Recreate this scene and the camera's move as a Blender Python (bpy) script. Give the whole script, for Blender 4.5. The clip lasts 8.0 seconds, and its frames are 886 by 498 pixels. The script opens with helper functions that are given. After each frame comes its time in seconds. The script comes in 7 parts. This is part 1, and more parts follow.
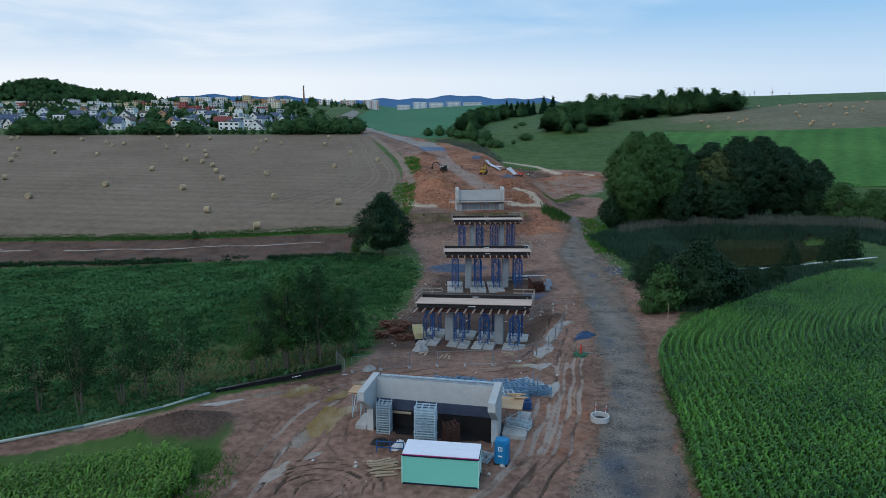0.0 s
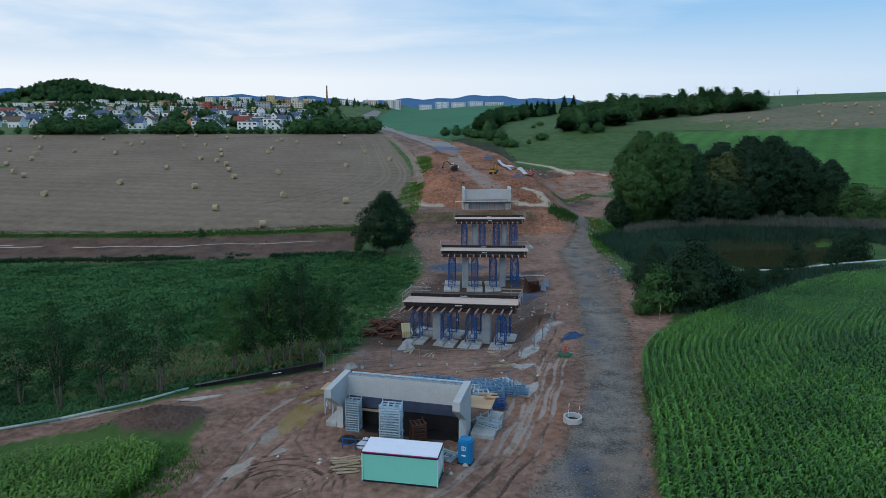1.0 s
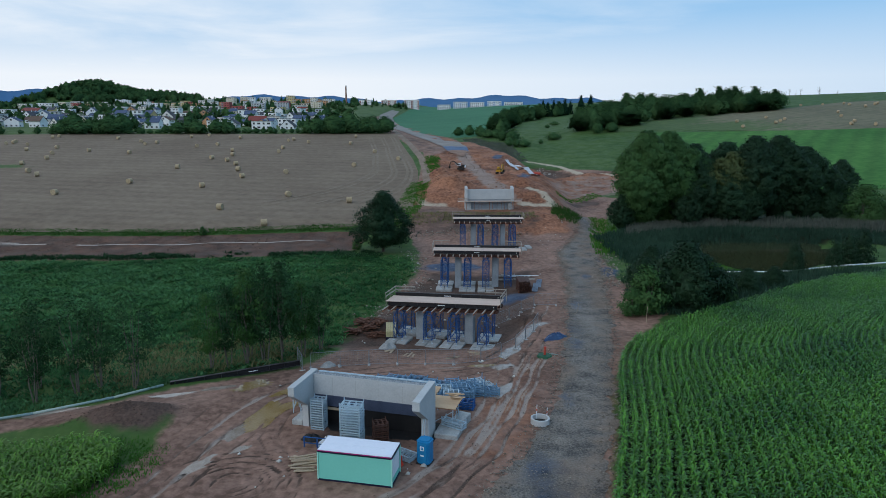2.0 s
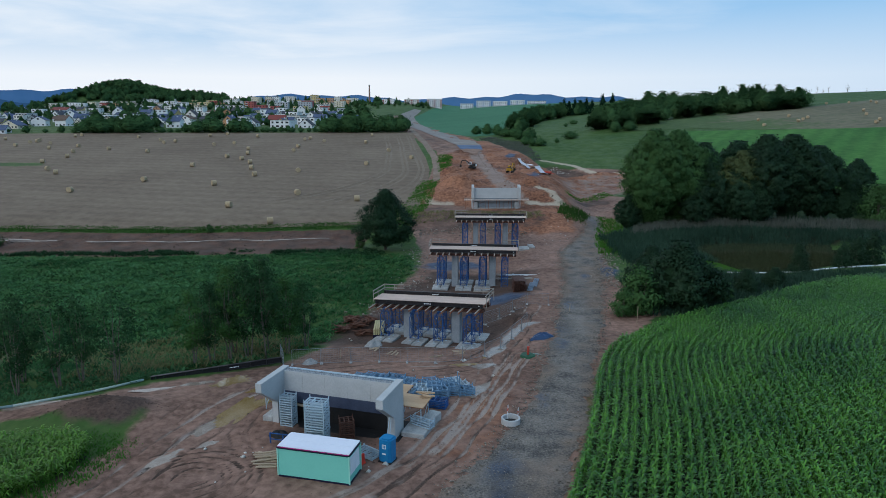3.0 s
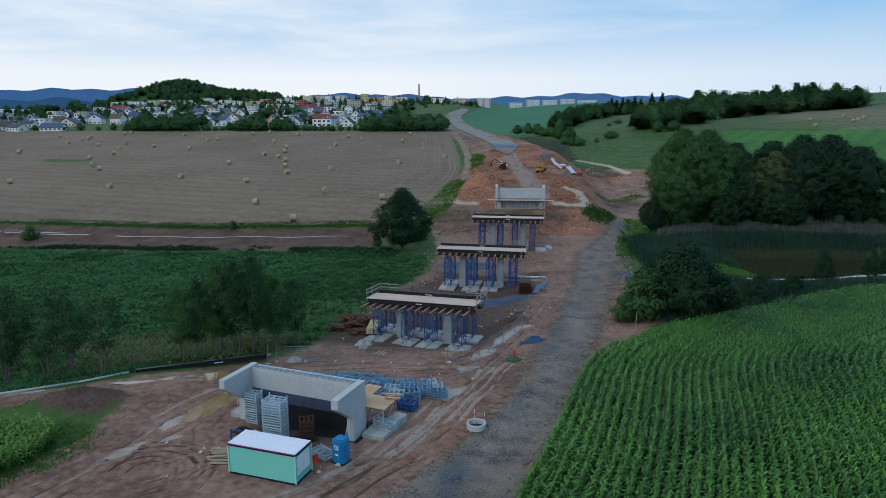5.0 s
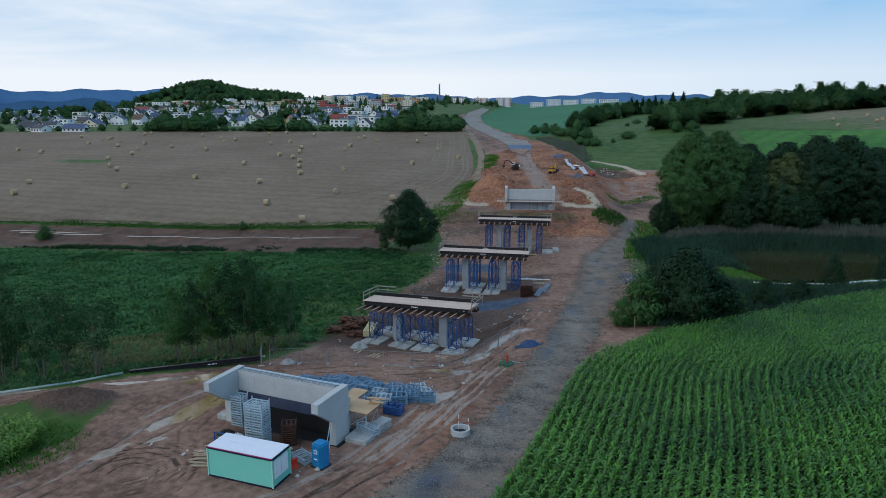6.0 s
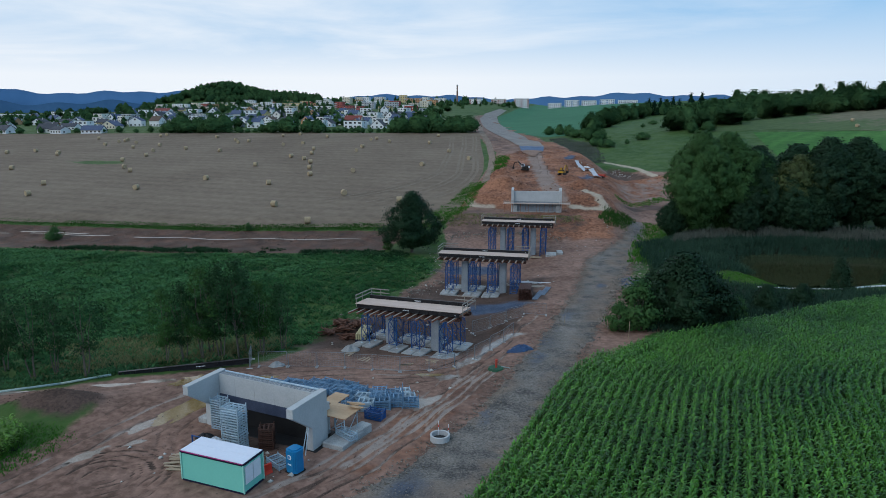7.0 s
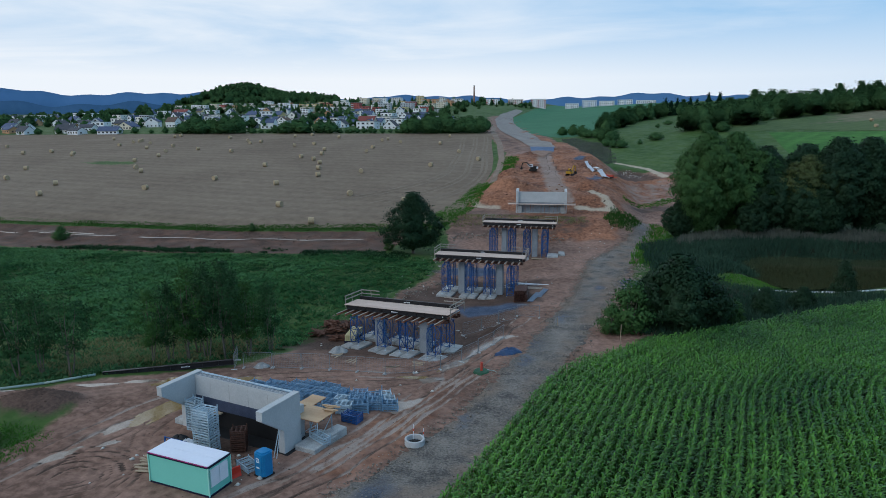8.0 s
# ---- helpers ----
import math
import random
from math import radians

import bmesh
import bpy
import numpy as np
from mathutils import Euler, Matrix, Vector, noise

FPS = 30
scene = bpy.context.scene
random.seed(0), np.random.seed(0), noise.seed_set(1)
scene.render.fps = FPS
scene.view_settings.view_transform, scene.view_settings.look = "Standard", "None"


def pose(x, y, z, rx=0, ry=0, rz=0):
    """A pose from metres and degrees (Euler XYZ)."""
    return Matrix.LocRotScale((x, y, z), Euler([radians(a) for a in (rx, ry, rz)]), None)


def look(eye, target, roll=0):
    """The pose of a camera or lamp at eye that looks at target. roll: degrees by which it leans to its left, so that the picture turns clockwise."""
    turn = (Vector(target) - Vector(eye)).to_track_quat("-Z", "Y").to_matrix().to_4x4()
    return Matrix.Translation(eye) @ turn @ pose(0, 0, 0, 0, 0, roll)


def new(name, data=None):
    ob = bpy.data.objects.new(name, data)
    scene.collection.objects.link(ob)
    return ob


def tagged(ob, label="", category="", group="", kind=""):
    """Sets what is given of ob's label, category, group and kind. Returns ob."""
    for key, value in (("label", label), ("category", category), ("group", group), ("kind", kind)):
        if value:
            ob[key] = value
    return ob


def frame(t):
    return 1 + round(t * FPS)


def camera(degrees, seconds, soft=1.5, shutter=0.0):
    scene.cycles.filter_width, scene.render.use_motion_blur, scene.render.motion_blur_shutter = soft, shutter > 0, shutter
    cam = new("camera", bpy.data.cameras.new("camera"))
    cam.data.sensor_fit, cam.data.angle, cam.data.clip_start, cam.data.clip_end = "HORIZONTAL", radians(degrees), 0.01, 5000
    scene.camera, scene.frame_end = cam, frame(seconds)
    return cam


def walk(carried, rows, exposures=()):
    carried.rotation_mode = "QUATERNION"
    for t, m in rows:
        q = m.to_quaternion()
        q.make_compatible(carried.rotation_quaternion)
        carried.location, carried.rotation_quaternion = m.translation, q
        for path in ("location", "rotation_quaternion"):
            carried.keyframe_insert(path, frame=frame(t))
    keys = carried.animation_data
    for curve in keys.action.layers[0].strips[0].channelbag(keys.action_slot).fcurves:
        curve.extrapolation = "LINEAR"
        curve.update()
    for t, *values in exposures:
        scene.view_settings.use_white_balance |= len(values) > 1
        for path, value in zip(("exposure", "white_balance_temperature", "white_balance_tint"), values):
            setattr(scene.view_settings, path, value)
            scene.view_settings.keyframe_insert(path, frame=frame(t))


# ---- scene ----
cam = camera(66.0, 8.0, soft=0.5)
PATH = [
    (0, (-0.261, 0.28, 28.693), (-0.256, 2.243, 28.309), 0.1),
    (0.5, (2.094, 0.326, 28.574), (2.064, 2.288, 28.191), 0.1),
    (1, (4.645, 0.475, 28.518), (4.579, 2.436, 28.134), 0.1),
    (1.5, (7.094, 0.688, 28.484), (6.999, 2.649, 28.1), 0.1),
    (3, (14.689, 1.625, 28.276), (14.488, 3.577, 27.889), 0.0),
    (3.5, (16.829, 2.067, 28.211), (16.591, 4.014, 27.823), 0.0),
    (4, (18.829, 2.538, 28.193), (18.551, 4.48, 27.804), 0.0),
    (4.5, (20.533, 3.075, 28.189), (20.218, 5.011, 27.8), 0.1),
    (6, (25.432, 4.666, 28.616), (25.019, 6.584, 28.225), 0.0),
    (6.5, (26.944, 5.315, 28.726), (26.504, 7.227, 28.336), 0.0),
    (7, (28.694, 6.169, 28.745), (28.226, 8.074, 28.357), -0.1),
    (7.5, (30.362, 6.941, 28.713), (29.868, 8.841, 28.326), -0.1),
    (8, (32.156, 8.025, 28.618), (31.635, 9.917, 28.232), -0.2),
]
walk(cam, [(t, look(eye, target, roll)) for t, eye, target, roll in PATH], [(0.0, -0.13, 6200, 9), (8.0, -0.13, 6200, 9)])

# ---- world: a high overcast evening sky, thin blue gaps, pale towards the horizon ----
world = bpy.data.worlds.new("world")
scene.world = world
world.use_nodes = True
wn, wl = world.node_tree.nodes, world.node_tree.links
wn.clear()
SUN_EL, SUN_AZ = 38.0, 205.0


def wnode(kind, **vals):
    n = wn.new(kind)
    for k, v in vals.items():
        n.inputs[k].default_value = v
    return n


sky = wn.new("ShaderNodeTexSky")
sky.sky_type = "NISHITA"
sky.sun_disc = False
sky.sun_elevation, sky.sun_rotation = radians(SUN_EL), radians(SUN_AZ)
sky.air_density, sky.dust_density, sky.ozone_density = 1.0, 1.5, 1.5
coord = wn.new("ShaderNodeTexCoord")
sep = wn.new("ShaderNodeSeparateXYZ")
wl.new(coord.outputs["Generated"], sep.inputs[0])
# cloud sheet: streaks stretched along the horizon
flat = wn.new("ShaderNodeMapping")
flat.inputs["Scale"].default_value = (1.1, 1.1, 7.0)
flat.inputs["Rotation"].default_value = (0.06, 0.10, 0.0)
wl.new(coord.outputs["Generated"], flat.inputs[0])
cl = wnode("ShaderNodeTexNoise", Scale=2.1, Detail=7.0, Roughness=0.55, Distortion=0.35)
wl.new(flat.outputs[0], cl.inputs["Vector"])
ramp = wn.new("ShaderNodeValToRGB")
ramp.color_ramp.elements[0].position, ramp.color_ramp.elements[1].position = 0.34, 0.78
# the sheet closes towards the horizon
hz = wn.new("ShaderNodeMapRange")
hz.inputs["From Min"].default_value, hz.inputs["From Max"].default_value = 0.05, 0.135
hz.inputs["To Min"].default_value, hz.inputs["To Max"].default_value = 1.0, 0.0
wl.new(sep.outputs["Z"], hz.inputs["Value"])
mx = wn.new("ShaderNodeMath")
mx.operation = "MAXIMUM"
wl.new(ramp.outputs["Color"], mx.inputs[0])
wl.new(hz.outputs[0], mx.inputs[1])
blue = wn.new("ShaderNodeMix")
blue.data_type = "RGBA"
blue.inputs["Factor"].default_value = 0.88
blue.inputs["B"].default_value = (3.7, 6.4, 9.4, 1)
wl.new(sky.outputs["Color"], blue.inputs["A"])
cloud = wn.new("ShaderNodeMix")
cloud.data_type = "RGBA"
cloud.inputs["B"].default_value = (10.7, 10.6, 10.5, 1)
soft = wn.new("ShaderNodeMath")
soft.operation = "MULTIPLY"
soft.inputs[1].default_value = 0.85
wl.new(mx.outputs[0], soft.inputs[0])
open_side = wn.new("ShaderNodeMapRange")
open_side.inputs["From Min"].default_value, open_side.inputs["From Max"].default_value = -0.25, 0.5
open_side.inputs["To Min"].default_value, open_side.inputs["To Max"].default_value = 1.0, 0.52
wl.new(sep.outputs["X"], open_side.inputs["Value"])
veil = wn.new("ShaderNodeMath")
veil.operation = "MULTIPLY"
wl.new(soft.outputs[0], veil.inputs[0])
wl.new(open_side.outputs[0], veil.inputs[1])
wl.new(veil.outputs[0], cloud.inputs["Factor"])
wl.new(blue.outputs["Result"], cloud.inputs["A"])
side = wn.new("ShaderNodeMapRange")
side.inputs["From Min"].default_value, side.inputs["From Max"].default_value = -0.7, 0.5
side.inputs["To Min"].default_value, side.inputs["To Max"].default_value = 0.22, -0.22
wl.new(sep.outputs["X"], side.inputs["Value"])
thick = wn.new("ShaderNodeMath")
thick.operation = "ADD"
wl.new(cl.outputs["Fac"], thick.inputs[0])
wl.new(side.outputs[0], thick.inputs[1])
wl.new(thick.outputs[0], ramp.inputs[0])
bg = wnode("ShaderNodeBackground", Strength=0.1)
wl.new(cloud.outputs["Result"], bg.inputs["Color"])
wo = wn.new("ShaderNodeOutputWorld")
wl.new(bg.outputs[0], wo.inputs["Surface"])

sun_data = bpy.data.lights.new("sun", "SUN")
sun_data.energy, sun_data.angle, sun_data.color = 0.78, radians(35), (1.0, 0.98, 0.95)
sun = new("sun", sun_data)
sun.matrix_world = pose(0, 0, 200, 90 - SUN_EL, 0, 180 - SUN_AZ)

# ---- materials ----
def material(name, a, b, scale=3.0, rough=0.8, bump=0.0, metal=0.0, fine=12.0, island=0.0, stretch=(1, 1, 1), spec=0.3, thin=0.0):
    """Two colours mixed by noise at two scales, a change from piece to piece, relief."""
    m = bpy.data.materials.new(name)
    m.use_nodes = True
    n, l = m.node_tree.nodes, m.node_tree.links
    p = n["Principled BSDF"]
    p.inputs["Roughness"].default_value, p.inputs["Metallic"].default_value = rough, metal
    p.inputs["Specular IOR Level"].default_value = spec
    tc = n.new("ShaderNodeTexCoord")
    mp = n.new("ShaderNodeMapping")
    mp.inputs["Scale"].default_value = stretch
    l.new(tc.outputs["Object"], mp.inputs[0])
    big, small = n.new("ShaderNodeTexNoise"), n.new("ShaderNodeTexNoise")
    for t, s in ((big, scale), (small, scale * fine)):
        t.inputs["Scale"].default_value, t.inputs["Detail"].default_value = s, 4.0
        l.new(mp.outputs[0], t.inputs["Vector"])
    add = n.new("ShaderNodeMath")
    add.operation = "ADD"
    l.new(big.outputs["Fac"], add.inputs[0])
    l.new(small.outputs["Fac"], add.inputs[1])
    rng = n.new("ShaderNodeMapRange")
    rng.inputs["From Min"].default_value, rng.inputs["From Max"].default_value = 0.72, 1.28
    l.new(add.outputs[0], rng.inputs["Value"])
    mix = n.new("ShaderNodeMix")
    mix.data_type = "RGBA"
    mix.inputs["A"].default_value, mix.inputs["B"].default_value = (*a[:3], 1), (*b[:3], 1)
    l.new(rng.outputs[0], mix.inputs["Factor"])
    out = mix.outputs["Result"]
    if island:
        geo, info, hsv = n.new("ShaderNodeNewGeometry"), n.new("ShaderNodeObjectInfo"), n.new("ShaderNodeHueSaturation")
        s = n.new("ShaderNodeMath")
        s.operation = "ADD"
        l.new(geo.outputs["Random Per Island"], s.inputs[0])
        l.new(info.outputs["Random"], s.inputs[1])
        r = n.new("ShaderNodeMapRange")
        r.inputs["From Max"].default_value = 2.0
        r.inputs["To Min"].default_value, r.inputs["To Max"].default_value = 1 - island, 1 + island
        l.new(s.outputs[0], r.inputs["Value"])
        l.new(r.outputs[0], hsv.inputs["Value"])
        l.new(out, hsv.inputs["Color"])
        out = hsv.outputs["Color"]
    l.new(out, p.inputs["Base Color"])
    if bump:
        bp = n.new("ShaderNodeBump")
        bp.inputs["Strength"].default_value, bp.inputs["Distance"].default_value = 1.0, bump
        l.new(add.outputs[0], bp.inputs["Height"])
        l.new(bp.outputs[0], p.inputs["Normal"])
    if thin:
        p.inputs["Transmission Weight"].default_value = 0.0
        tr, ms = n.new("ShaderNodeBsdfTranslucent"), n.new("ShaderNodeMixShader")
        ms.inputs[0].default_value = thin
        l.new(out, tr.inputs["Color"])
        l.new(p.outputs[0], ms.inputs[1])
        l.new(tr.outputs[0], ms.inputs[2])
        l.new(ms.outputs[0], n["Material Output"].inputs["Surface"])
    return m


M_CONC = material("concrete", (0.385, 0.40, 0.41), (0.475, 0.485, 0.49), 0.5, 0.75, 0.004, fine=14)
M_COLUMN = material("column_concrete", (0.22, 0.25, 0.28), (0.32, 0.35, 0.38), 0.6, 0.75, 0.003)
M_CONC_PAD = material("cast_concrete_pad", (0.23, 0.24, 0.24), (0.43, 0.43, 0.42), 1.1, 0.85, 0.004, island=0.25)
M_NAVY = material("navy_waterproofing", (0.028, 0.038, 0.070), (0.062, 0.078, 0.125), 1.2, 0.5, 0.003)
M_BITUMEN = material("black_bitumen", (0.006, 0.006, 0.007), (0.014, 0.014, 0.015), 1.5, 0.6, 0.003)
M_PLY = material("plywood_deck", (0.42, 0.315, 0.26), (0.59, 0.465, 0.395), 0.5, 0.7, 0.001, stretch=(0.3, 3, 1))
M_PLYNEW = material("new_plywood", (0.40, 0.25, 0.14), (0.52, 0.35, 0.21), 0.6, 0.6, 0.001, stretch=(0.3, 3, 1))
M_TIMBER = material("timber", (0.19, 0.062, 0.032), (0.36, 0.150, 0.085), 1.0, 0.7, 0.002, stretch=(1, 6, 6), island=0.3)
M_OLDWOOD = material("old_red_brown_wood", (0.055, 0.022, 0.014), (0.17, 0.075, 0.045), 1.0, 0.8, 0.002, island=0.45)
M_PALE = material("pale_planks", (0.28, 0.21, 0.14), (0.44, 0.35, 0.25), 1.0, 0.75, 0.002, island=0.35)
M_GIRDER = material("black_steel_girder", (0.012, 0.012, 0.015), (0.03, 0.028, 0.03), 1.0, 0.45, 0.001)
M_RUST = material("brown_steel_beam", (0.035, 0.016, 0.012), (0.10, 0.045, 0.032), 1.4, 0.6, 0.001)
M_BLUE = material("blue_painted_steel", (0.007, 0.040, 0.145), (0.02, 0.10, 0.30), 1.5, 0.45, island=0.3)
M_GALV = material("galvanised_steel", (0.28, 0.38, 0.46), (0.46, 0.56, 0.62), 2.0, 0.5, metal=0.25, island=0.3)
M_GALVBLUE = material("blue_grey_scaffold_steel", (0.075, 0.17, 0.28), (0.20, 0.33, 0.46), 2.0, 0.5, metal=0.1, island=0.35)
M_YELPAINT = material("yellow_formwork_paint", (0.40, 0.36, 0.18), (0.50, 0.45, 0.26), 1.0, 0.6)
M_BLUEGREY = material("blue_grey_tube", (0.10, 0.13, 0.18), (0.2, 0.24, 0.3), 1.0, 0.5)
M_GLASS = material("dark_glazing", (0.01, 0.013, 0.018), (0.02, 0.025, 0.03), 1.0, 0.08, spec=0.6)
M_RAIL = material("guard_rail_timber", (0.24, 0.21, 0.18), (0.36, 0.32, 0.28), 2.0, 0.8)
M_MINT = material("mint_panel", (0.180, 0.548, 0.452), (0.195, 0.575, 0.476), 0.5, 0.5, spec=0.3)
M_ROOFW = material("white_roof_sheet", (0.66, 0.69, 0.78), (0.71, 0.74, 0.82), 0.4, 0.6)
M_DKBLUE = material("dark_blue_trim", (0.006, 0.008, 0.025), (0.012, 0.014, 0.04), 1.0, 0.5)
M_WHITE = material("white_paint", (0.66, 0.68, 0.72), (0.78, 0.79, 0.82), 1.2, 0.6)
M_TOILET = material("toilet_plastic", (0.012, 0.16, 0.36), (0.02, 0.21, 0.44), 1.0, 0.45)
M_RED = material("red_plastic", (0.60, 0.035, 0.02), (0.72, 0.06, 0.03), 1.5, 0.5)
M_YELLOW = material("yellow_machine_paint", (0.34, 0.18, 0.014), (0.48, 0.27, 0.02), 1.0, 0.5)
M_DARK = material("dark_rubber", (0.012, 0.012, 0.012), (0.03, 0.028, 0.026), 3.0, 0.8)
M_REBAR = material("steel_rebar", (0.12, 0.145, 0.17), (0.27, 0.30, 0.34), 4.0, 0.8)
M_GREENTUBE = material("grey_green_pipe", (0.22, 0.30, 0.28), (0.36, 0.44, 0.42), 0.6, 0.6)
M_WATER = material("pond_water", (0.028, 0.033, 0.015), (0.04, 0.043, 0.019), 0.08, 0.06, 0.0, spec=0.5)
M_PUDDLE = material("muddy_puddle", (0.17, 0.125, 0.095), (0.30, 0.245, 0.20), 0.8, 0.12, 0.0, spec=0.6)
M_PUDDLE2 = material("ochre_puddle", (0.19, 0.118, 0.034), (0.30, 0.215, 0.115), 0.55, 0.12, 0.0, spec=0.6)
M_BALE = material("straw_bale", (0.27, 0.205, 0.125), (0.45, 0.36, 0.23), 4.0, 0.95, 0.02)
M_CORN = material("maize_leaf", (0.008, 0.056, 0.006), (0.084, 0.222, 0.026), 0.09, 0.34, island=0.9, thin=0.10, spec=0.27)
M_CORN2 = material("bright_maize_leaf", (0.036, 0.130, 0.010), (0.125, 0.275, 0.030), 0.12, 0.4, island=0.5, thin=0.2, spec=0.35)
M_GRASSDARK = material("dull_grass_blade", (0.028, 0.085, 0.016), (0.06, 0.135, 0.028), 0.15, 0.7, island=0.25, thin=0.35, spec=0.1)
M_REED = material("reed_leaf", (0.012, 0.062, 0.022), (0.058, 0.165, 0.052), 0.13, 0.75, island=0.15, thin=0.35, spec=0.1)
M_REEDGREY = material("grey_green_reed", (0.023, 0.058, 0.038), (0.050, 0.102, 0.066), 0.10, 0.75, island=0.2, thin=0.35, spec=0.1)
M_REEDPALE = material("sedge_leaf", (0.044, 0.125, 0.040), (0.10, 0.225, 0.075), 0.15, 0.7, island=0.25, thin=0.35, spec=0.1)
M_REEDDRY = material("dry_grass", (0.13, 0.135, 0.055), (0.26, 0.24, 0.12), 0.2, 0.8, island=0.25, thin=0.35, spec=0.1)
M_GRASS = material("grass_blade", (0.042, 0.13, 0.018), (0.085, 0.21, 0.034), 0.15, 0.7, island=0.25, thin=0.35, spec=0.1)
M_LEAF = material("dark_leaf", (0.010, 0.032, 0.015), (0.026, 0.062, 0.028), 0.25, 0.55, island=0.15, thin=0.2, spec=0.12)
M_LEAF2 = material("willow_leaf", (0.036, 0.096, 0.028), (0.074, 0.155, 0.048), 0.25, 0.6, island=0.14, thin=0.25, spec=0.12)
M_LEAF3 = material("yellowing_leaf", (0.044, 0.072, 0.020), (0.095, 0.125, 0.038), 0.3, 0.6, island=0.15, thin=0.25)
M_ALDER = material("alder_leaf", (0.014, 0.046, 0.018), (0.040, 0.094, 0.034), 0.25, 0.7, island=0.4, thin=0.25, spec=0.1)
M_ALDER2 = material("pale_alder_leaf", (0.024, 0.070, 0.018), (0.062, 0.138, 0.034), 0.25, 0.7, island=0.4, thin=0.25, spec=0.1)
M_WEED = material("broad_weed_leaf", (0.026, 0.095, 0.036), (0.085, 0.205, 0.080), 0.2, 0.6, island=0.35, thin=0.3, spec=0.15)
M_SCRUB = material("dark_scrub_leaf", (0.010, 0.034, 0.014), (0.030, 0.075, 0.030), 0.2, 0.75, island=0.25, thin=0.3, spec=0.1)
M_PLUME = material("reed_plume", (0.075, 0.090, 0.075), (0.140, 0.150, 0.125), 0.3, 0.9, island=0.3, thin=0.35, spec=0.1)
M_LINER = material("pale_liner", (0.34, 0.37, 0.42), (0.52, 0.54, 0.58), 0.6, 0.6, 0.01)
M_FENCE = material("dull_fence_steel", (0.16, 0.18, 0.20), (0.26, 0.28, 0.30), 2.0, 0.6, metal=0.3)
M_LEAFFAR = material("far_leaf", (0.032, 0.082, 0.034), (0.076, 0.148, 0.056), 0.05, 1.0, island=0.12, spec=0.0, thin=0.25)
M_SPRUCE = material("spruce_needles", (0.007, 0.022, 0.013), (0.014, 0.038, 0.02), 0.3, 1.0, island=0.12, spec=0.0)
M_BARK = material("bark", (0.07, 0.062, 0.05), (0.16, 0.14, 0.115), 2.0, 0.9, 0.01)


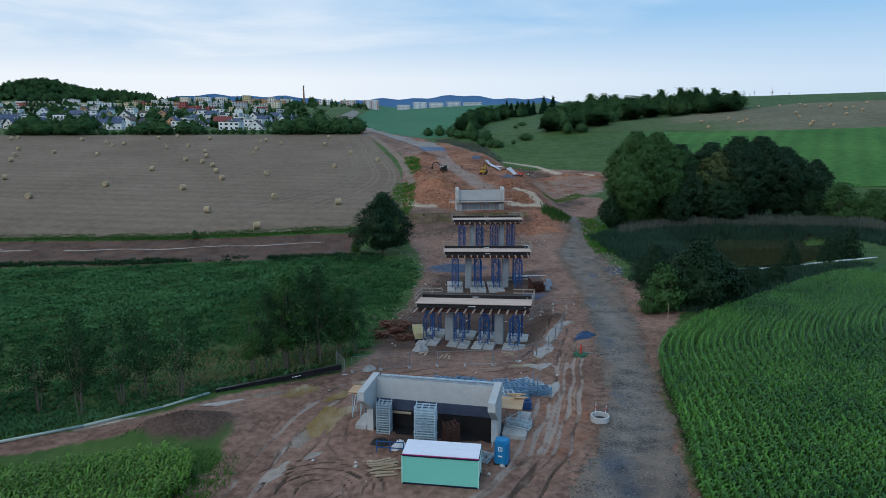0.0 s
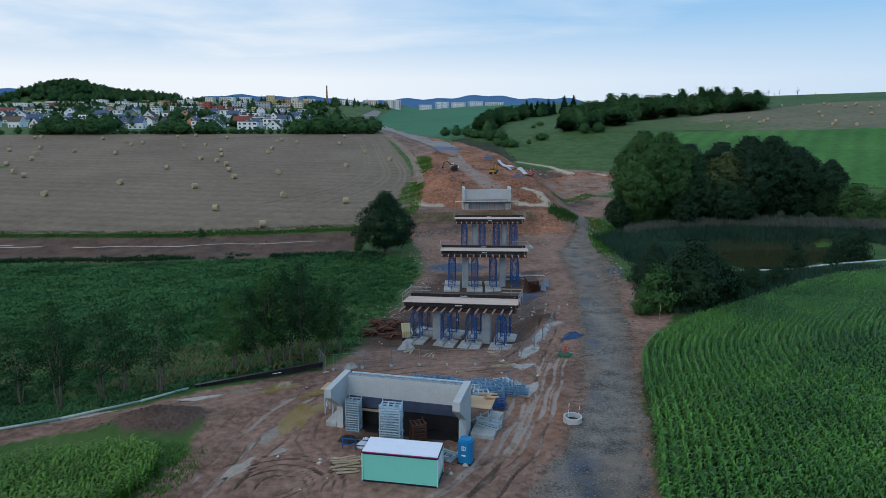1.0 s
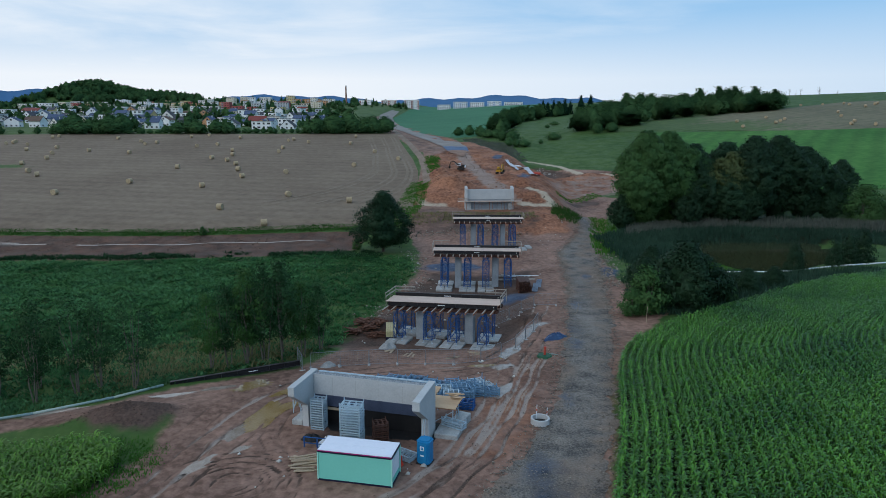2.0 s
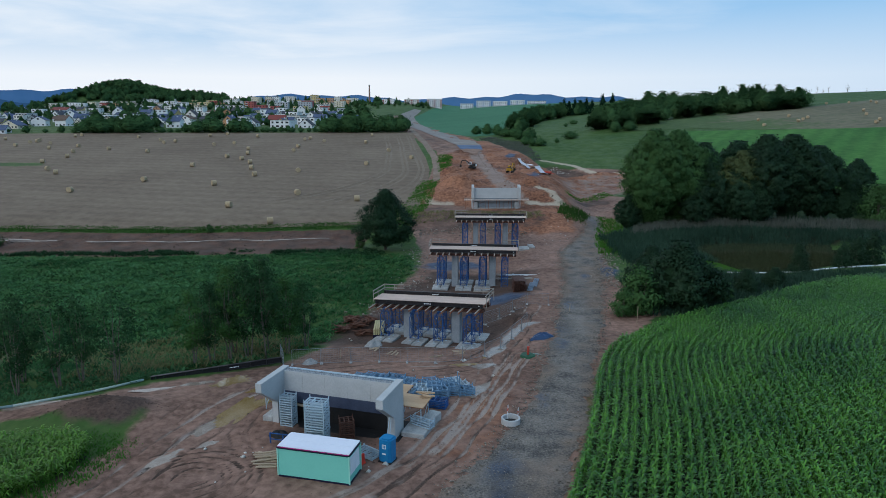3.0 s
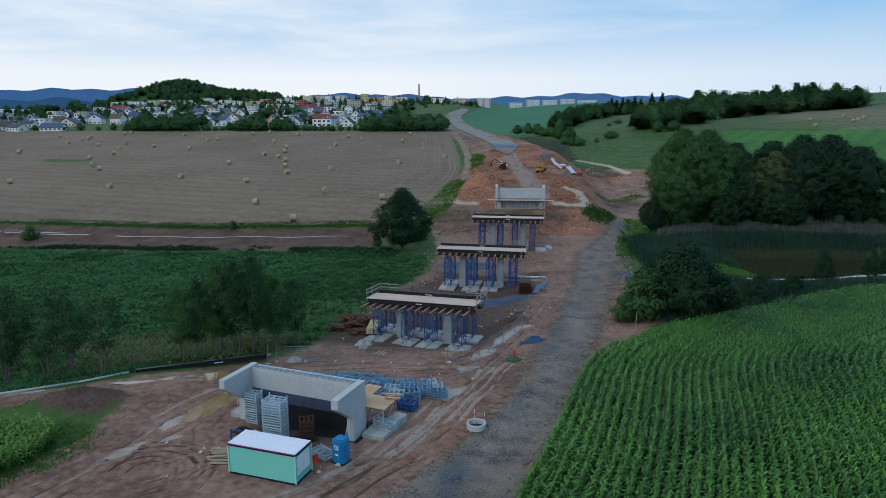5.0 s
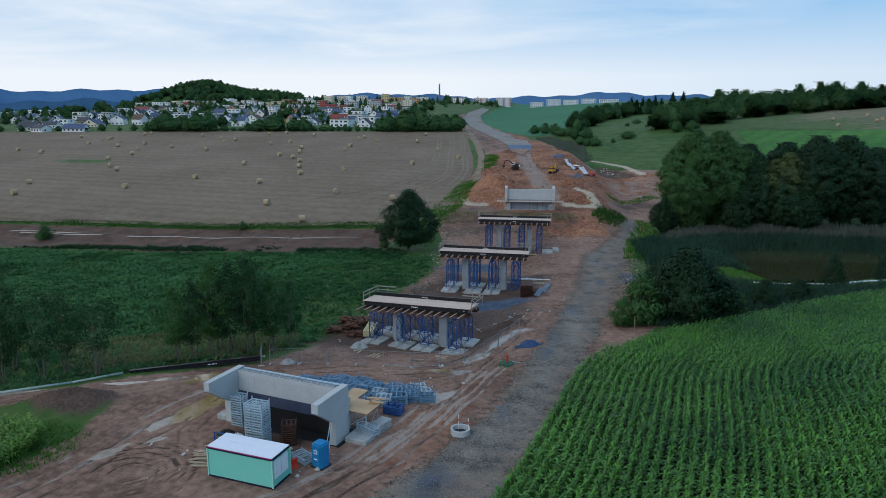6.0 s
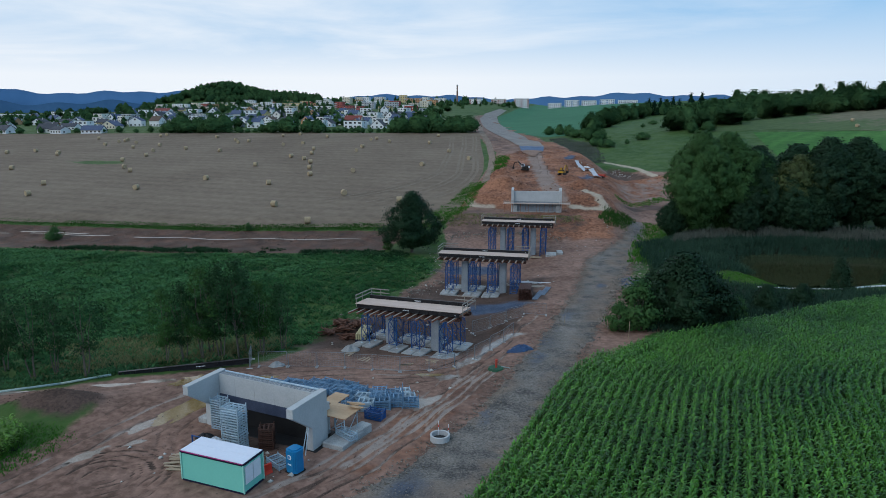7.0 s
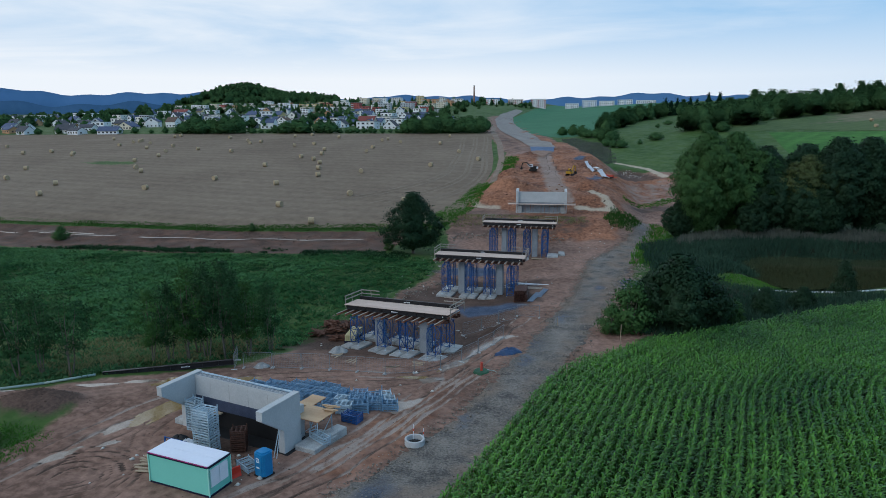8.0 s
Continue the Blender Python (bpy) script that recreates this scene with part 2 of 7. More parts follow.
def surface(name, layers, rough=0.9, bump=0.03, spec=0.2, swath=None, damp=None):
    """A ground surface: layers of (colour a, colour b, mask attribute or '', noise scale), later ones over earlier ones."""
    m = bpy.data.materials.new(name)
    m.use_nodes = True
    n, l = m.node_tree.nodes, m.node_tree.links
    p = n["Principled BSDF"]
    p.inputs["Roughness"].default_value, p.inputs["Specular IOR Level"].default_value = rough, spec
    tc = n.new("ShaderNodeTexCoord")
    edge = n.new("ShaderNodeTexNoise")
    edge.inputs["Scale"].default_value, edge.inputs["Detail"].default_value = 0.35, 6.0
    l.new(tc.outputs["Object"], edge.inputs["Vector"])
    out = relief = None
    for a, b, mask, scale in layers:
        big, small = n.new("ShaderNodeTexNoise"), n.new("ShaderNodeTexNoise")
        for t, s, d in ((big, scale, 5.0), (small, scale * 14, 4.0)):
            t.inputs["Scale"].default_value, t.inputs["Detail"].default_value = s, d
            t.inputs["Roughness"].default_value = 0.6
            l.new(tc.outputs["Object"], t.inputs["Vector"])
        add = n.new("ShaderNodeMath")
        add.operation = "ADD"
        l.new(big.outputs["Fac"], add.inputs[0])
        l.new(small.outputs["Fac"], add.inputs[1])
        rng = n.new("ShaderNodeMapRange")
        rng.inputs["From Min"].default_value, rng.inputs["From Max"].default_value = 0.78, 1.22
        l.new(add.outputs[0], rng.inputs["Value"])
        mix = n.new("ShaderNodeMix")
        mix.data_type = "RGBA"
        mix.inputs["A"].default_value, mix.inputs["B"].default_value = (*a, 1), (*b, 1)
        l.new(rng.outputs[0], mix.inputs["Factor"])
        if out is None:
            out, relief = mix.outputs["Result"], add.outputs[0]
            continue
        at = n.new("ShaderNodeAttribute")
        at.attribute_name = mask
        # ragged edge: mask + (noise - 0.5), sharpened
        s = n.new("ShaderNodeMath")
        s.operation = "ADD"
        l.new(at.outputs["Fac"], s.inputs[0])
        l.new(edge.outputs["Fac"], s.inputs[1])
        r = n.new("ShaderNodeMapRange")
        r.inputs["From Min"].default_value, r.inputs["From Max"].default_value = 0.85, 1.15
        l.new(s.outputs[0], r.inputs["Value"])
        over = n.new("ShaderNodeMix")
        over.data_type = "RGBA"
        l.new(r.outputs[0], over.inputs["Factor"])
        l.new(out, over.inputs["A"])
        l.new(mix.outputs["Result"], over.inputs["B"])
        out = over.outputs["Result"]
    if swath:
        # lines left by the mower: (turn, lines per metre, strength)
        mp, wv, hs = n.new("ShaderNodeMapping"), n.new("ShaderNodeTexWave"), n.new("ShaderNodeHueSaturation")
        mp.inputs["Rotation"].default_value = (0, 0, radians(swath[0]))
        l.new(tc.outputs["Object"], mp.inputs[0])
        wv.bands_direction = "Y"
        wv.inputs["Scale"].default_value, wv.inputs["Distortion"].default_value = swath[1], 2.5
        wv.inputs["Detail"].default_value, wv.inputs["Detail Scale"].default_value = 4.0, 0.35
        l.new(mp.outputs[0], wv.inputs["Vector"])
        wr = n.new("ShaderNodeMapRange")
        wr.inputs["To Min"].default_value, wr.inputs["To Max"].default_value = 1 - swath[2], 1 + swath[2]
        l.new(wv.outputs["Fac"], wr.inputs["Value"])
        l.new(wr.outputs[0], hs.inputs["Value"])
        l.new(out, hs.inputs["Color"])
        out = hs.outputs["Color"]
    l.new(out, p.inputs["Base Color"])
    if damp:
        # soaked patches are glossier than drying ones
        wet, wr2 = n.new("ShaderNodeTexNoise"), n.new("ShaderNodeMapRange")
        wet.inputs["Scale"].default_value, wet.inputs["Detail"].default_value = 0.22, 7.0
        l.new(tc.outputs["Object"], wet.inputs["Vector"])
        wr2.inputs["From Min"].default_value, wr2.inputs["From Max"].default_value = 0.40, 0.62
        wr2.inputs["To Min"].default_value, wr2.inputs["To Max"].default_value = damp, rough
        l.new(wet.outputs["Fac"], wr2.inputs["Value"])
        l.new(wr2.outputs[0], p.inputs["Roughness"])
    bp = n.new("ShaderNodeBump")
    bp.inputs["Strength"].default_value, bp.inputs["Distance"].default_value = 0.8, bump
    l.new(relief, bp.inputs["Height"])
    l.new(bp.outputs[0], p.inputs["Normal"])
    return m


M_GROUND = surface("earth_and_grass", [
    ((0.030, 0.072, 0.015), (0.066, 0.112, 0.028), "", 0.05),
    # near-black soil: the shade under the plants, painted into the ground
    ((0.010, 0.014, 0.007), (0.020, 0.026, 0.012), "shaded_soil", 0.3),
    ((0.105, 0.105, 0.050), (0.165, 0.155, 0.080), "dry", 0.10),
    ((0.116, 0.067, 0.049), (0.292, 0.176, 0.134), "mud", 0.10),
    ((0.090, 0.036, 0.021), (0.33, 0.152, 0.088), "clay", 0.09),
    ((0.07, 0.034, 0.024), (0.15, 0.080, 0.055), "loam", 0.25),
    ((0.19, 0.135, 0.110), (0.29, 0.215, 0.180), "tread", 0.25),
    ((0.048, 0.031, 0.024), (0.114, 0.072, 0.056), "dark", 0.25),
    ((0.028, 0.044, 0.080), (0.088, 0.115, 0.168), "stone", 0.5),
    ((0.34, 0.28, 0.21), (0.44, 0.37, 0.28), "pale", 0.2),
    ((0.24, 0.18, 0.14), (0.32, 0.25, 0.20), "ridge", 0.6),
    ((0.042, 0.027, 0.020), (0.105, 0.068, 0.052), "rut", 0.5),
    # pale layer: the sky mirrored in wet ruts, as plain colour
    ((0.25, 0.195, 0.165), (0.33, 0.265, 0.225), "rut_sheen", 0.5),
], bump=0.07, spec=0.16, damp=0.7)
# the haul road's blue layer paints sky reflection on wet stone as colour
M_HAUL = surface("stony_haul_road", [((0.060, 0.056, 0.053), (0.245, 0.218, 0.190), "", 0.35), ((0.10, 0.075, 0.058), (0.24, 0.18, 0.14), "brown", 0.4), ((0.025, 0.030, 0.042), (0.096, 0.109, 0.138), "wet", 0.5), ((0.050, 0.064, 0.090), (0.115, 0.136, 0.172), "blue", 0.5)], bump=0.12, spec=0.2, damp=0.65)
M_STUBBLE = surface("straw_stubble", [((0.138, 0.101, 0.071), (0.196, 0.151, 0.109), "", 0.035), ((0.05, 0.09, 0.03), (0.08, 0.13, 0.04), "green", 0.1)], bump=0.04, swath=(2, 0.05, 0.07))
M_CROP = surface("young_crop", [((0.032, 0.125, 0.062), (0.046, 0.160, 0.080), "", 0.02)], swath=(20, 0.03, 0.06))
M_MEADOW = surface("green_meadow", [((0.030, 0.108, 0.016), (0.064, 0.165, 0.032), "", 0.03)], swath=(-60, 0.04, 0.10))
M_MOWN = surface("mown_hill_field", [((0.105, 0.100, 0.060), (0.165, 0.150, 0.095), "", 0.02), ((0.052, 0.088, 0.030), (0.088, 0.125, 0.046), "green", 0.02)], swath=(-25, 0.05, 0.04))
M_NEWROAD = surface("new_road_gravel", [((0.185, 0.165, 0.150), (0.275, 0.250, 0.230), "", 0.1), ((0.060, 0.095, 0.165), (0.125, 0.175, 0.27), "wet", 0.2), ((0.17, 0.105, 0.078), (0.28, 0.185, 0.142), "earth", 0.25)])
M_TRACKPALE = surface("pressed_straw", [((0.150, 0.114, 0.082), (0.225, 0.178, 0.132), "", 0.12)])
M_TRACK = surface("dirt_track", [((0.16, 0.118, 0.09), (0.26, 0.20, 0.155), "", 0.2)])

# ---- the lie of the land ----
def sm(a, b, v):
    t = np.clip((np.asarray(v, float) - a) / (b - a), 0, 1)
    return t * t * (3 - 2 * t)


def along(xs, pts):
    return np.interp(xs, [p[0] for p in pts], [p[1] for p in pts])


ROAD_X = [(100, 8), (200, 10.6), (250, 10), (290, 6), (327, 0), (384, -11), (445, -28), (502, -46), (542, -62), (566, -73), (616, -88), (682, -102), (732, -109), (794, -107), (900, -98)]
SITE_Z = [(40, 0.2), (66, 0.2), (80, -0.9), (88, -1.6), (123, -2.1), (158, -1.7), (172, -0.6), (186, 0.2)]
PLATEAU = [(166, -0.6), (174, 0.4), (189, 3.9), (205, 4.4), (214, 8.0), (250, 10.4), (290, 12.8), (327, 16.8), (400, 20.0), (480, 26.2)]
# heaps: x, y, half-length, half-width, turn, height
HEAPS = [(-7, 240, 11, 5, 75, 2.6), (-2.5, 223, 7, 5, 20, 3.0), (22, 233, 5.5, 4.5, 0, 2.6), (14, 224, 4, 3.5, 0, 1.8), (17, 246, 4, 3, 30, 1.6), (30, 262, 10, 5, 20, 1.4), (-9, 262, 7, 4, 70, 2.0),
         (-24.5, 57.6, 5.5, 2.6, 18, 1.3), (-7.5, 95, 4.5, 2.5, 60, 1.2), (15.6, 96.5, 2.8, 1.6, 15, 0.9), (-1.0, 52.9, 3.6, 0.9, -10, 0.4), (-5.5, 118, 4, 2, 80, 0.9),
         (40, 268, 9, 4, 10, 1.5), (52, 286, 8, 4, 30, 1.2)]
# wheel tracks: centre line, half gauge, depth
LANES = [([(-18, 38), (-16, 45), (-14.8, 55), (-12.6, 63), (-10.4, 69), (-5, 73), (2, 76.2), (10, 78), (13.5, 86), (17, 95), (19, 104)], 1.0, 1.0),
         ([(-16, 38), (-14.4, 46), (-13, 53), (-11, 61), (-7.5, 67.5), (-1, 71.5), (7, 73.5), (13, 78), (16, 88), (17.5, 98)], 1.1, 0.8),
         ([(0, 40), (3.6, 45.5), (8.2, 52), (11.3, 61), (13.6, 70), (15.4, 78.5), (17, 86)], 0.95, 1.1),
         ([(3, 40), (6.2, 46), (10.4, 54), (12.9, 63), (15, 72), (16.6, 80)], 0.95, 1.1),
         ([(-3, 39), (2, 44), (6.4, 50), (9.4, 59), (11.6, 67), (12.6, 75), (11, 83)], 0.95, 0.6),
         ([(-36, 55), (-25, 61.5), (-18, 66.3), (-10, 70.3), (0, 73), (8, 75)], 0.9, 0.5),
         ([(-23, 39), (-19.6, 47), (-17, 56), (-16.6, 62), (-14, 66)], 1.0, 0.6),
         ([(21, 104), (19, 118), (20, 135), (23, 150), (30, 172)], 1.1, 0.5),
         ([(-6.5, 50), (-9.5, 55), (-10, 60), (-7, 65)], 0.8, 0.7),
         ([(-2, 245), (4, 262), (6, 280), (3, 300), (0, 322)], 1.3, 0.9),
         ([(30, 200), (24, 222), (14, 240), (10, 262), (8, 290)], 1.3, 0.9)]
RINGS = [(-10.4 + 0.5 * (i % 3), 46.8 + 0.35 * (i % 2), 1.1 + 0.5 * i) for i in range(10)]
# shallow hollows that hold water: x, y, half-length, half-width, turn, ochre
PUDDLES = [(-11.6, 59.2, 3.1, 1.15, 72, 1), (-10.1, 61.8, 1.7, 0.8, 60, 1), (-12.9, 55.4, 1.6, 0.6, 80, 0), (-12.2, 56.6, 0.9, 0.8, 20, 0), (-15.6, 67.2, 2.2, 1.0, 62, 1), (-11.1, 65.6, 1.3, 0.7, 60, 1), (-13.8, 49.6, 1.8, 0.5, 70, 0), (-11.3, 52.6, 0.8, 0.3, 60, 0), (-18.6, 66.2, 1.6, 0.5, 30, 0),
           (10.8, 66.9, 1.6, 1.3, 60, 0), (12.2, 68.6, 1.2, 0.7, 70, 0), (11.8, 76.6, 1.7, 0.9, 15, 0), (9.6, 77.0, 1.6, 0.6, 10, 1), (13.6, 83.4, 3.2, 1.0, 66, 0), (15.6, 89.8, 3.2, 0.8, 72, 0),
           (17.8, 93.6, 1.2, 0.6, 20, 0), (12.2, 81.2, 1.6, 0.7, 60, 1), (-22.5, 64.0, 2.4, 0.4, 30, 0), (-33, 58.6, 2.6, 0.4, 30, 0), (-8.3, 70.6, 1.6, 0.6, 30, 1)]


SITE = [(-50, 36), (-25, 36), (-19, 50), (-20, 58.2), (-30, 55.6), (-45, 49.6), (-64, 42), (-66, 44.5), (-42, 54.2), (-30, 60), (-22, 66.5), (-12.5, 74), (-9, 84), (-8, 96), (-6, 113), (-4.5, 140), (-7, 160), (-12, 176), (-14, 200),
        (-17, 225), (-17, 260), (-19, 285), (-20, 310), (-23, 340), (-46, 424), (-72, 508), (-98, 630), (-112, 720), (-104, 760), (-92, 740), (-76, 670), (-50, 606), (-14, 496), (6, 390), (16, 345), (26, 330), (40, 318), (58, 306), (72, 290), (66, 258), (50, 240), (56, 236), (54, 212), (47, 205), (44, 190), (36, 150), (35, 128), (38, 100), (30, 86), (24, 70), (20, 48), (18, 36)]
CLAY = [(-16, 206), (-17, 228), (-15, 260), (-17, 285), (-17, 312), (-12, 342), (0, 372), (-24, 452), (-58, 566), (-84, 680), (-96, 750), (-90, 740), (-72, 660), (-50, 602), (-16, 496), (6, 390), (12, 350), (24, 326), (30, 304), (42, 298), (62, 296), (68, 284), (62, 256), (46, 240), (34, 222), (32, 176), (12, 172), (10, 190), (-2, 204)]


# planted outlines
POND = [(62, 131), (58, 141), (56, 153), (60, 165), (72, 170), (90, 171), (99, 163), (93, 152), (80, 141), (70, 133)]
FIELD = [(18.0, 28), (19.0, 44), (21.0, 51), (23.2, 62), (25.0, 73), (27, 79), (36, 90), (48, 99.5), (59, 108.5), (72, 116.5), (88, 124), (120, 134), (120, 28)]
STRIP = [(-45, 40), (-21.5, 42), (-19.6, 46), (-20.5, 50), (-23, 51.8), (-27, 50.4), (-35, 47.4), (-45, 45)]
MARSH = [(-70, 50), (-44, 57.5), (-30, 64), (-23, 70), (-15, 76.5), (-11, 84), (-9.5, 96), (-7.5, 113), (-6, 134), (-8, 150), (-18, 152), (-30, 150), (-70, 139), (-115, 136), (-190, 130)]
RANK = [(33, 100), (40, 97), (56, 108), (76, 121), (90, 128), (86, 133), (62, 126), (52, 132), (50, 150), (42, 160), (40, 140), (36, 122)]
POND_REEDS = [(40, 142), (52, 141.5), (59, 143.5), (61, 152), (64, 160), (72, 164.5), (84, 167), (95, 167), (102, 160), (105, 148), (104, 140), (135, 140), (135, 186), (80, 190), (50, 186), (38, 170)]


# packed way through the earthworks, flat shelf beside it
TREAD = [(-4, 336), (0, 305), (5, 275), (9, 250), (12, 228), (16, 212)]
SHELF = [(33, 262), (46, 284), (64, 288), (68, 262), (58, 240), (36, 232)]


def line_distance(x, y, pts):
    best = np.full(np.shape(x), 1e9)
    for (ax, ay), (bx, by) in zip(pts, pts[1:]):
        dx, dy = bx - ax, by - ay
        k = np.clip(((x - ax) * dx + (y - ay) * dy) / (dx * dx + dy * dy), 0, 1)
        best = np.minimum(best, np.hypot(x - ax - k * dx, y - ay - k * dy))
    return best


def inside(x, y, poly):
    hit = np.zeros(np.shape(x), bool)
    for (ax, ay), (bx, by) in zip(poly, poly[1:] + poly[:1]):
        cross = ((ay > y) != (by > y))
        with np.errstate(divide="ignore", invalid="ignore"):
            hit ^= cross & (x < (bx - ax) * (y - ay) / (by - ay if by != ay else 1e-9) + ax)
    return hit


def region(x, y, poly, blur):
    """1 inside the outline, 0 outside, a ramp of width blur between."""
    d = line_distance(x, y, poly + poly[:1])
    return np.clip(0.5 + np.where(inside(x, y, poly), d, -d) / blur, 0, 1)


def bank_edge(x):
    """Where the stubble field's lower edge lies."""
    return np.where(x > -70, 165 + (x + 70) * 0.24, 165 + (x + 70) * 0.07)


def left_slope(x, y):
    yy = np.where(y < 950, y, 950 + 130 * np.tanh((y - 950) / 130.0))
    return 2.2 + 0.078 * (yy - 172) + 0.012 * np.clip(-x - 40, -60, 250)


def right_slope(x, y):
    s = y + 0.9 * x
    s = np.where(s < 880, s, 880 + 170 * np.tanh((s - 880) / 170.0))
    return 0.085 * 26 * np.log1p(np.exp(np.clip((s - 241) / 26.0, -40, 40)))


LATTICE = np.random.RandomState(99).uniform(-1, 1, (256, 256))


def grain(x, y):
    """Smooth value noise, one cell a unit."""
    i, j = np.floor(x).astype(int), np.floor(y).astype(int)
    u, v = x - i, y - j
    u, v = u * u * (3 - 2 * u), v * v * (3 - 2 * v)
    a, b, c, d = (LATTICE[(i + p) % 256, (j + q) % 256] for p, q in ((0, 0), (1, 0), (0, 1), (1, 1)))
    return (a * (1 - u) + b * u) * (1 - v) + (c * (1 - u) + d * u) * v


def lumps(x, y):
    """Uneven ground between about -1 and 1, at three scales."""
    x, y = np.asarray(x, float), np.asarray(y, float)
    c, s = 0.8, 0.6
    return 0.6 * grain(x * 0.16 + 7, y * 0.16) + 0.35 * grain((x * c + y * s) * 0.41, (y * c - x * s) * 0.41 + 31) + 0.2 * grain((x * s + y * c) * 1.0 + 11, (y * s - x * c) * 1.0)


def land(x, y):
    """The height of the ground at x, y (numbers or arrays)."""
    x, y = np.asarray(x, float), np.asarray(y, float)
    xr = along(y, ROAD_X)
    # valley floor: the site falls towards the stream and the reeds, the haul road stays higher
    low, high = along(y, SITE_Z), along(y, [(40, 0.2), (90, 0.0), (125, -0.5), (160, -0.3), (196, 0.1)])
    floor = low + (high - low) * sm(9, 20, x)
    marsh = -1.3 + 0.15 * lumps(x * 0.5, y * 0.5)
    floor = floor + (marsh - floor) * sm(4, 14, (y - 74) * 0.86 - (x + 12) * 0.5 - 4) * sm(2, -8, x - along(y, [(70, -14), (95, -8), (150, -5), (170, -12)]))
    floor = floor + np.clip(0.045 * (x - 23), 0, 4) * sm(130, 60, y + 0.0 * x) * sm(20, 30, x)
    # pond hollow in a low bank
    floor = floor + 1.2 * sm(42, 58, x) * sm(98, 118, y) * sm(205, 185, y)
    floor = floor + (-1.6 - floor) * sm(0.05, 0.95, region(x, y, POND, 9.0))
    # left: bank and stubble slope
    yb = y - bank_edge(x)
    left = floor + (left_slope(x, y) - floor) * sm(-20, 12, yb)
    right = floor + (right_slope(x, y) - floor) * sm(165, 235, y + 0.25 * (x - 40))
    w = sm(-22, 42, x - xr)
    z = left * (1 - w) + right * w
    # earthworks of the new road behind the far abutment
    core = sm(30, 16, np.abs(x - xr - 1)) * sm(166, 174, y) * sm(470, 400, y)
    z = z + (np.maximum(along(y, PLATEAU), z) - z) * core
    # wooded hill beyond the town
    z = z + 31 * np.exp(-(((x + 632) / 62.0) ** 2 + ((y - 1060) / 120.0) ** 2)) + 9 * np.exp(-(((x + 520) / 70.0) ** 2 + ((y - 1080) / 120.0) ** 2))
    z = z - 2.2 * region(x, y, [(31, 332), (42, 316), (49, 296), (38, 291), (30, 300)], 6.0)
    z = z - 60 * sm(1200, 2200, y) - 14 * sm(-500, -900, x) * sm(500, 800, y)
    for hx, hy, a, b, turn, h in HEAPS:
        c, s = math.cos(radians(turn)), math.sin(radians(turn))
        u, v = ((x - hx) * c + (y - hy) * s) / a, ((y - hy) * c - (x - hx) * s) / b
        z = z + h * np.exp(-(u * u + v * v)) * (1 + 0.35 * lumps(x * 1.7, y * 1.7))
    rough = region(x, y, [(-45, 30), (25, 30), (36, 190), (60, 300), (-18, 300), (-12, 170), (-9, 95), (-14, 78), (-45, 55)], 6.0)
    z = z + 0.06 * rough * lumps(x * 2.1, y * 2.1) + 0.35 * rough * lumps(x * 0.9, y * 0.9) * sm(205, 225, y)
    z = z + 0.12 * lumps(x * 0.08, y * 0.08) * sm(60, 120, y)
    works = region(x, y, CLAY, 10.0)
    z = z + works * (0.7 * lumps(x * 0.45, y * 0.45) + 0.75 * lumps(x * 0.9 + 3, y * 1.1)) * (1 - 0.7 * np.exp(-(line_distance(x, y, TREAD) / 4.0) ** 2)) * (1 - 0.8 * region(x, y, SHELF, 6.0)) * sm(203, 214, y)
    for px, py, a, b, turn, ochre in PUDDLES:
        c, s = math.cos(radians(turn)), math.sin(radians(turn))
        u, v = ((x - px) * c + (y - py) * s) / a, ((y - py) * c - (x - px) * s) / b
        z = z - 0.13 * np.exp(-(u * u + v * v) ** 2)
    return z


def ruts(x, y):
    """Wheel ruts pressed into the soft soil of the site."""
    z = np.zeros(np.shape(x))
    for pts, gauge, deep in LANES:
        d = np.abs(line_distance(x, y, pts) + 0.12 * np.sin(x * 0.9 + y * 0.5) - gauge)
        z += deep * (0.9 + 0.15 * np.sin(x * 0.7 + y * 0.45)) * (-0.11 * np.exp(-(d / 0.24) ** 2) + 0.04 * np.exp(-((d - 0.45) / 0.2) ** 2))
    for cx, cy, r in RINGS:
        a = np.arctan2(y - cy, x - cx)
        d = np.abs(np.hypot((x - cx), (y - cy) * 1.12) - r - 0.15 * np.sin(2 * a + cx * 9))
        z += (-0.085 * np.exp(-(d / 0.16) ** 2) + 0.03 * np.exp(-((d - 0.26) / 0.12) ** 2)) * sm(-0.95, -0.2, np.sin(a * 1.0 + 0.6 + 0.5 * math.sin(r * 5)))
    return z


def height(x, y):
    return float(land(x, y) + ruts(np.array(x, float), np.array(y, float)))


def mesh_from(name, verts, faces, mat, smooth=False):
    me = bpy.data.meshes.new(name)
    me.from_pydata(verts, [], faces)
    me.materials.append(mat)
    if smooth:
        me.polygons.foreach_set("use_smooth", [True] * len(me.polygons))
    me.update()
    return me


def attribute(me, name, values):
    me.attributes.new(name, "FLOAT", "POINT").data.foreach_set("value", np.asarray(values, np.float32).ravel())


def steps(*spans):
    out = []
    for a, b, d in spans:
        out += list(np.arange(a, b - 1e-6, d))
    return out


def grow(start, end, d, k):
    out, v = [], start
    while v < end:
        out.append(v)
        v, d = v + d, d * k
    return out + [end]


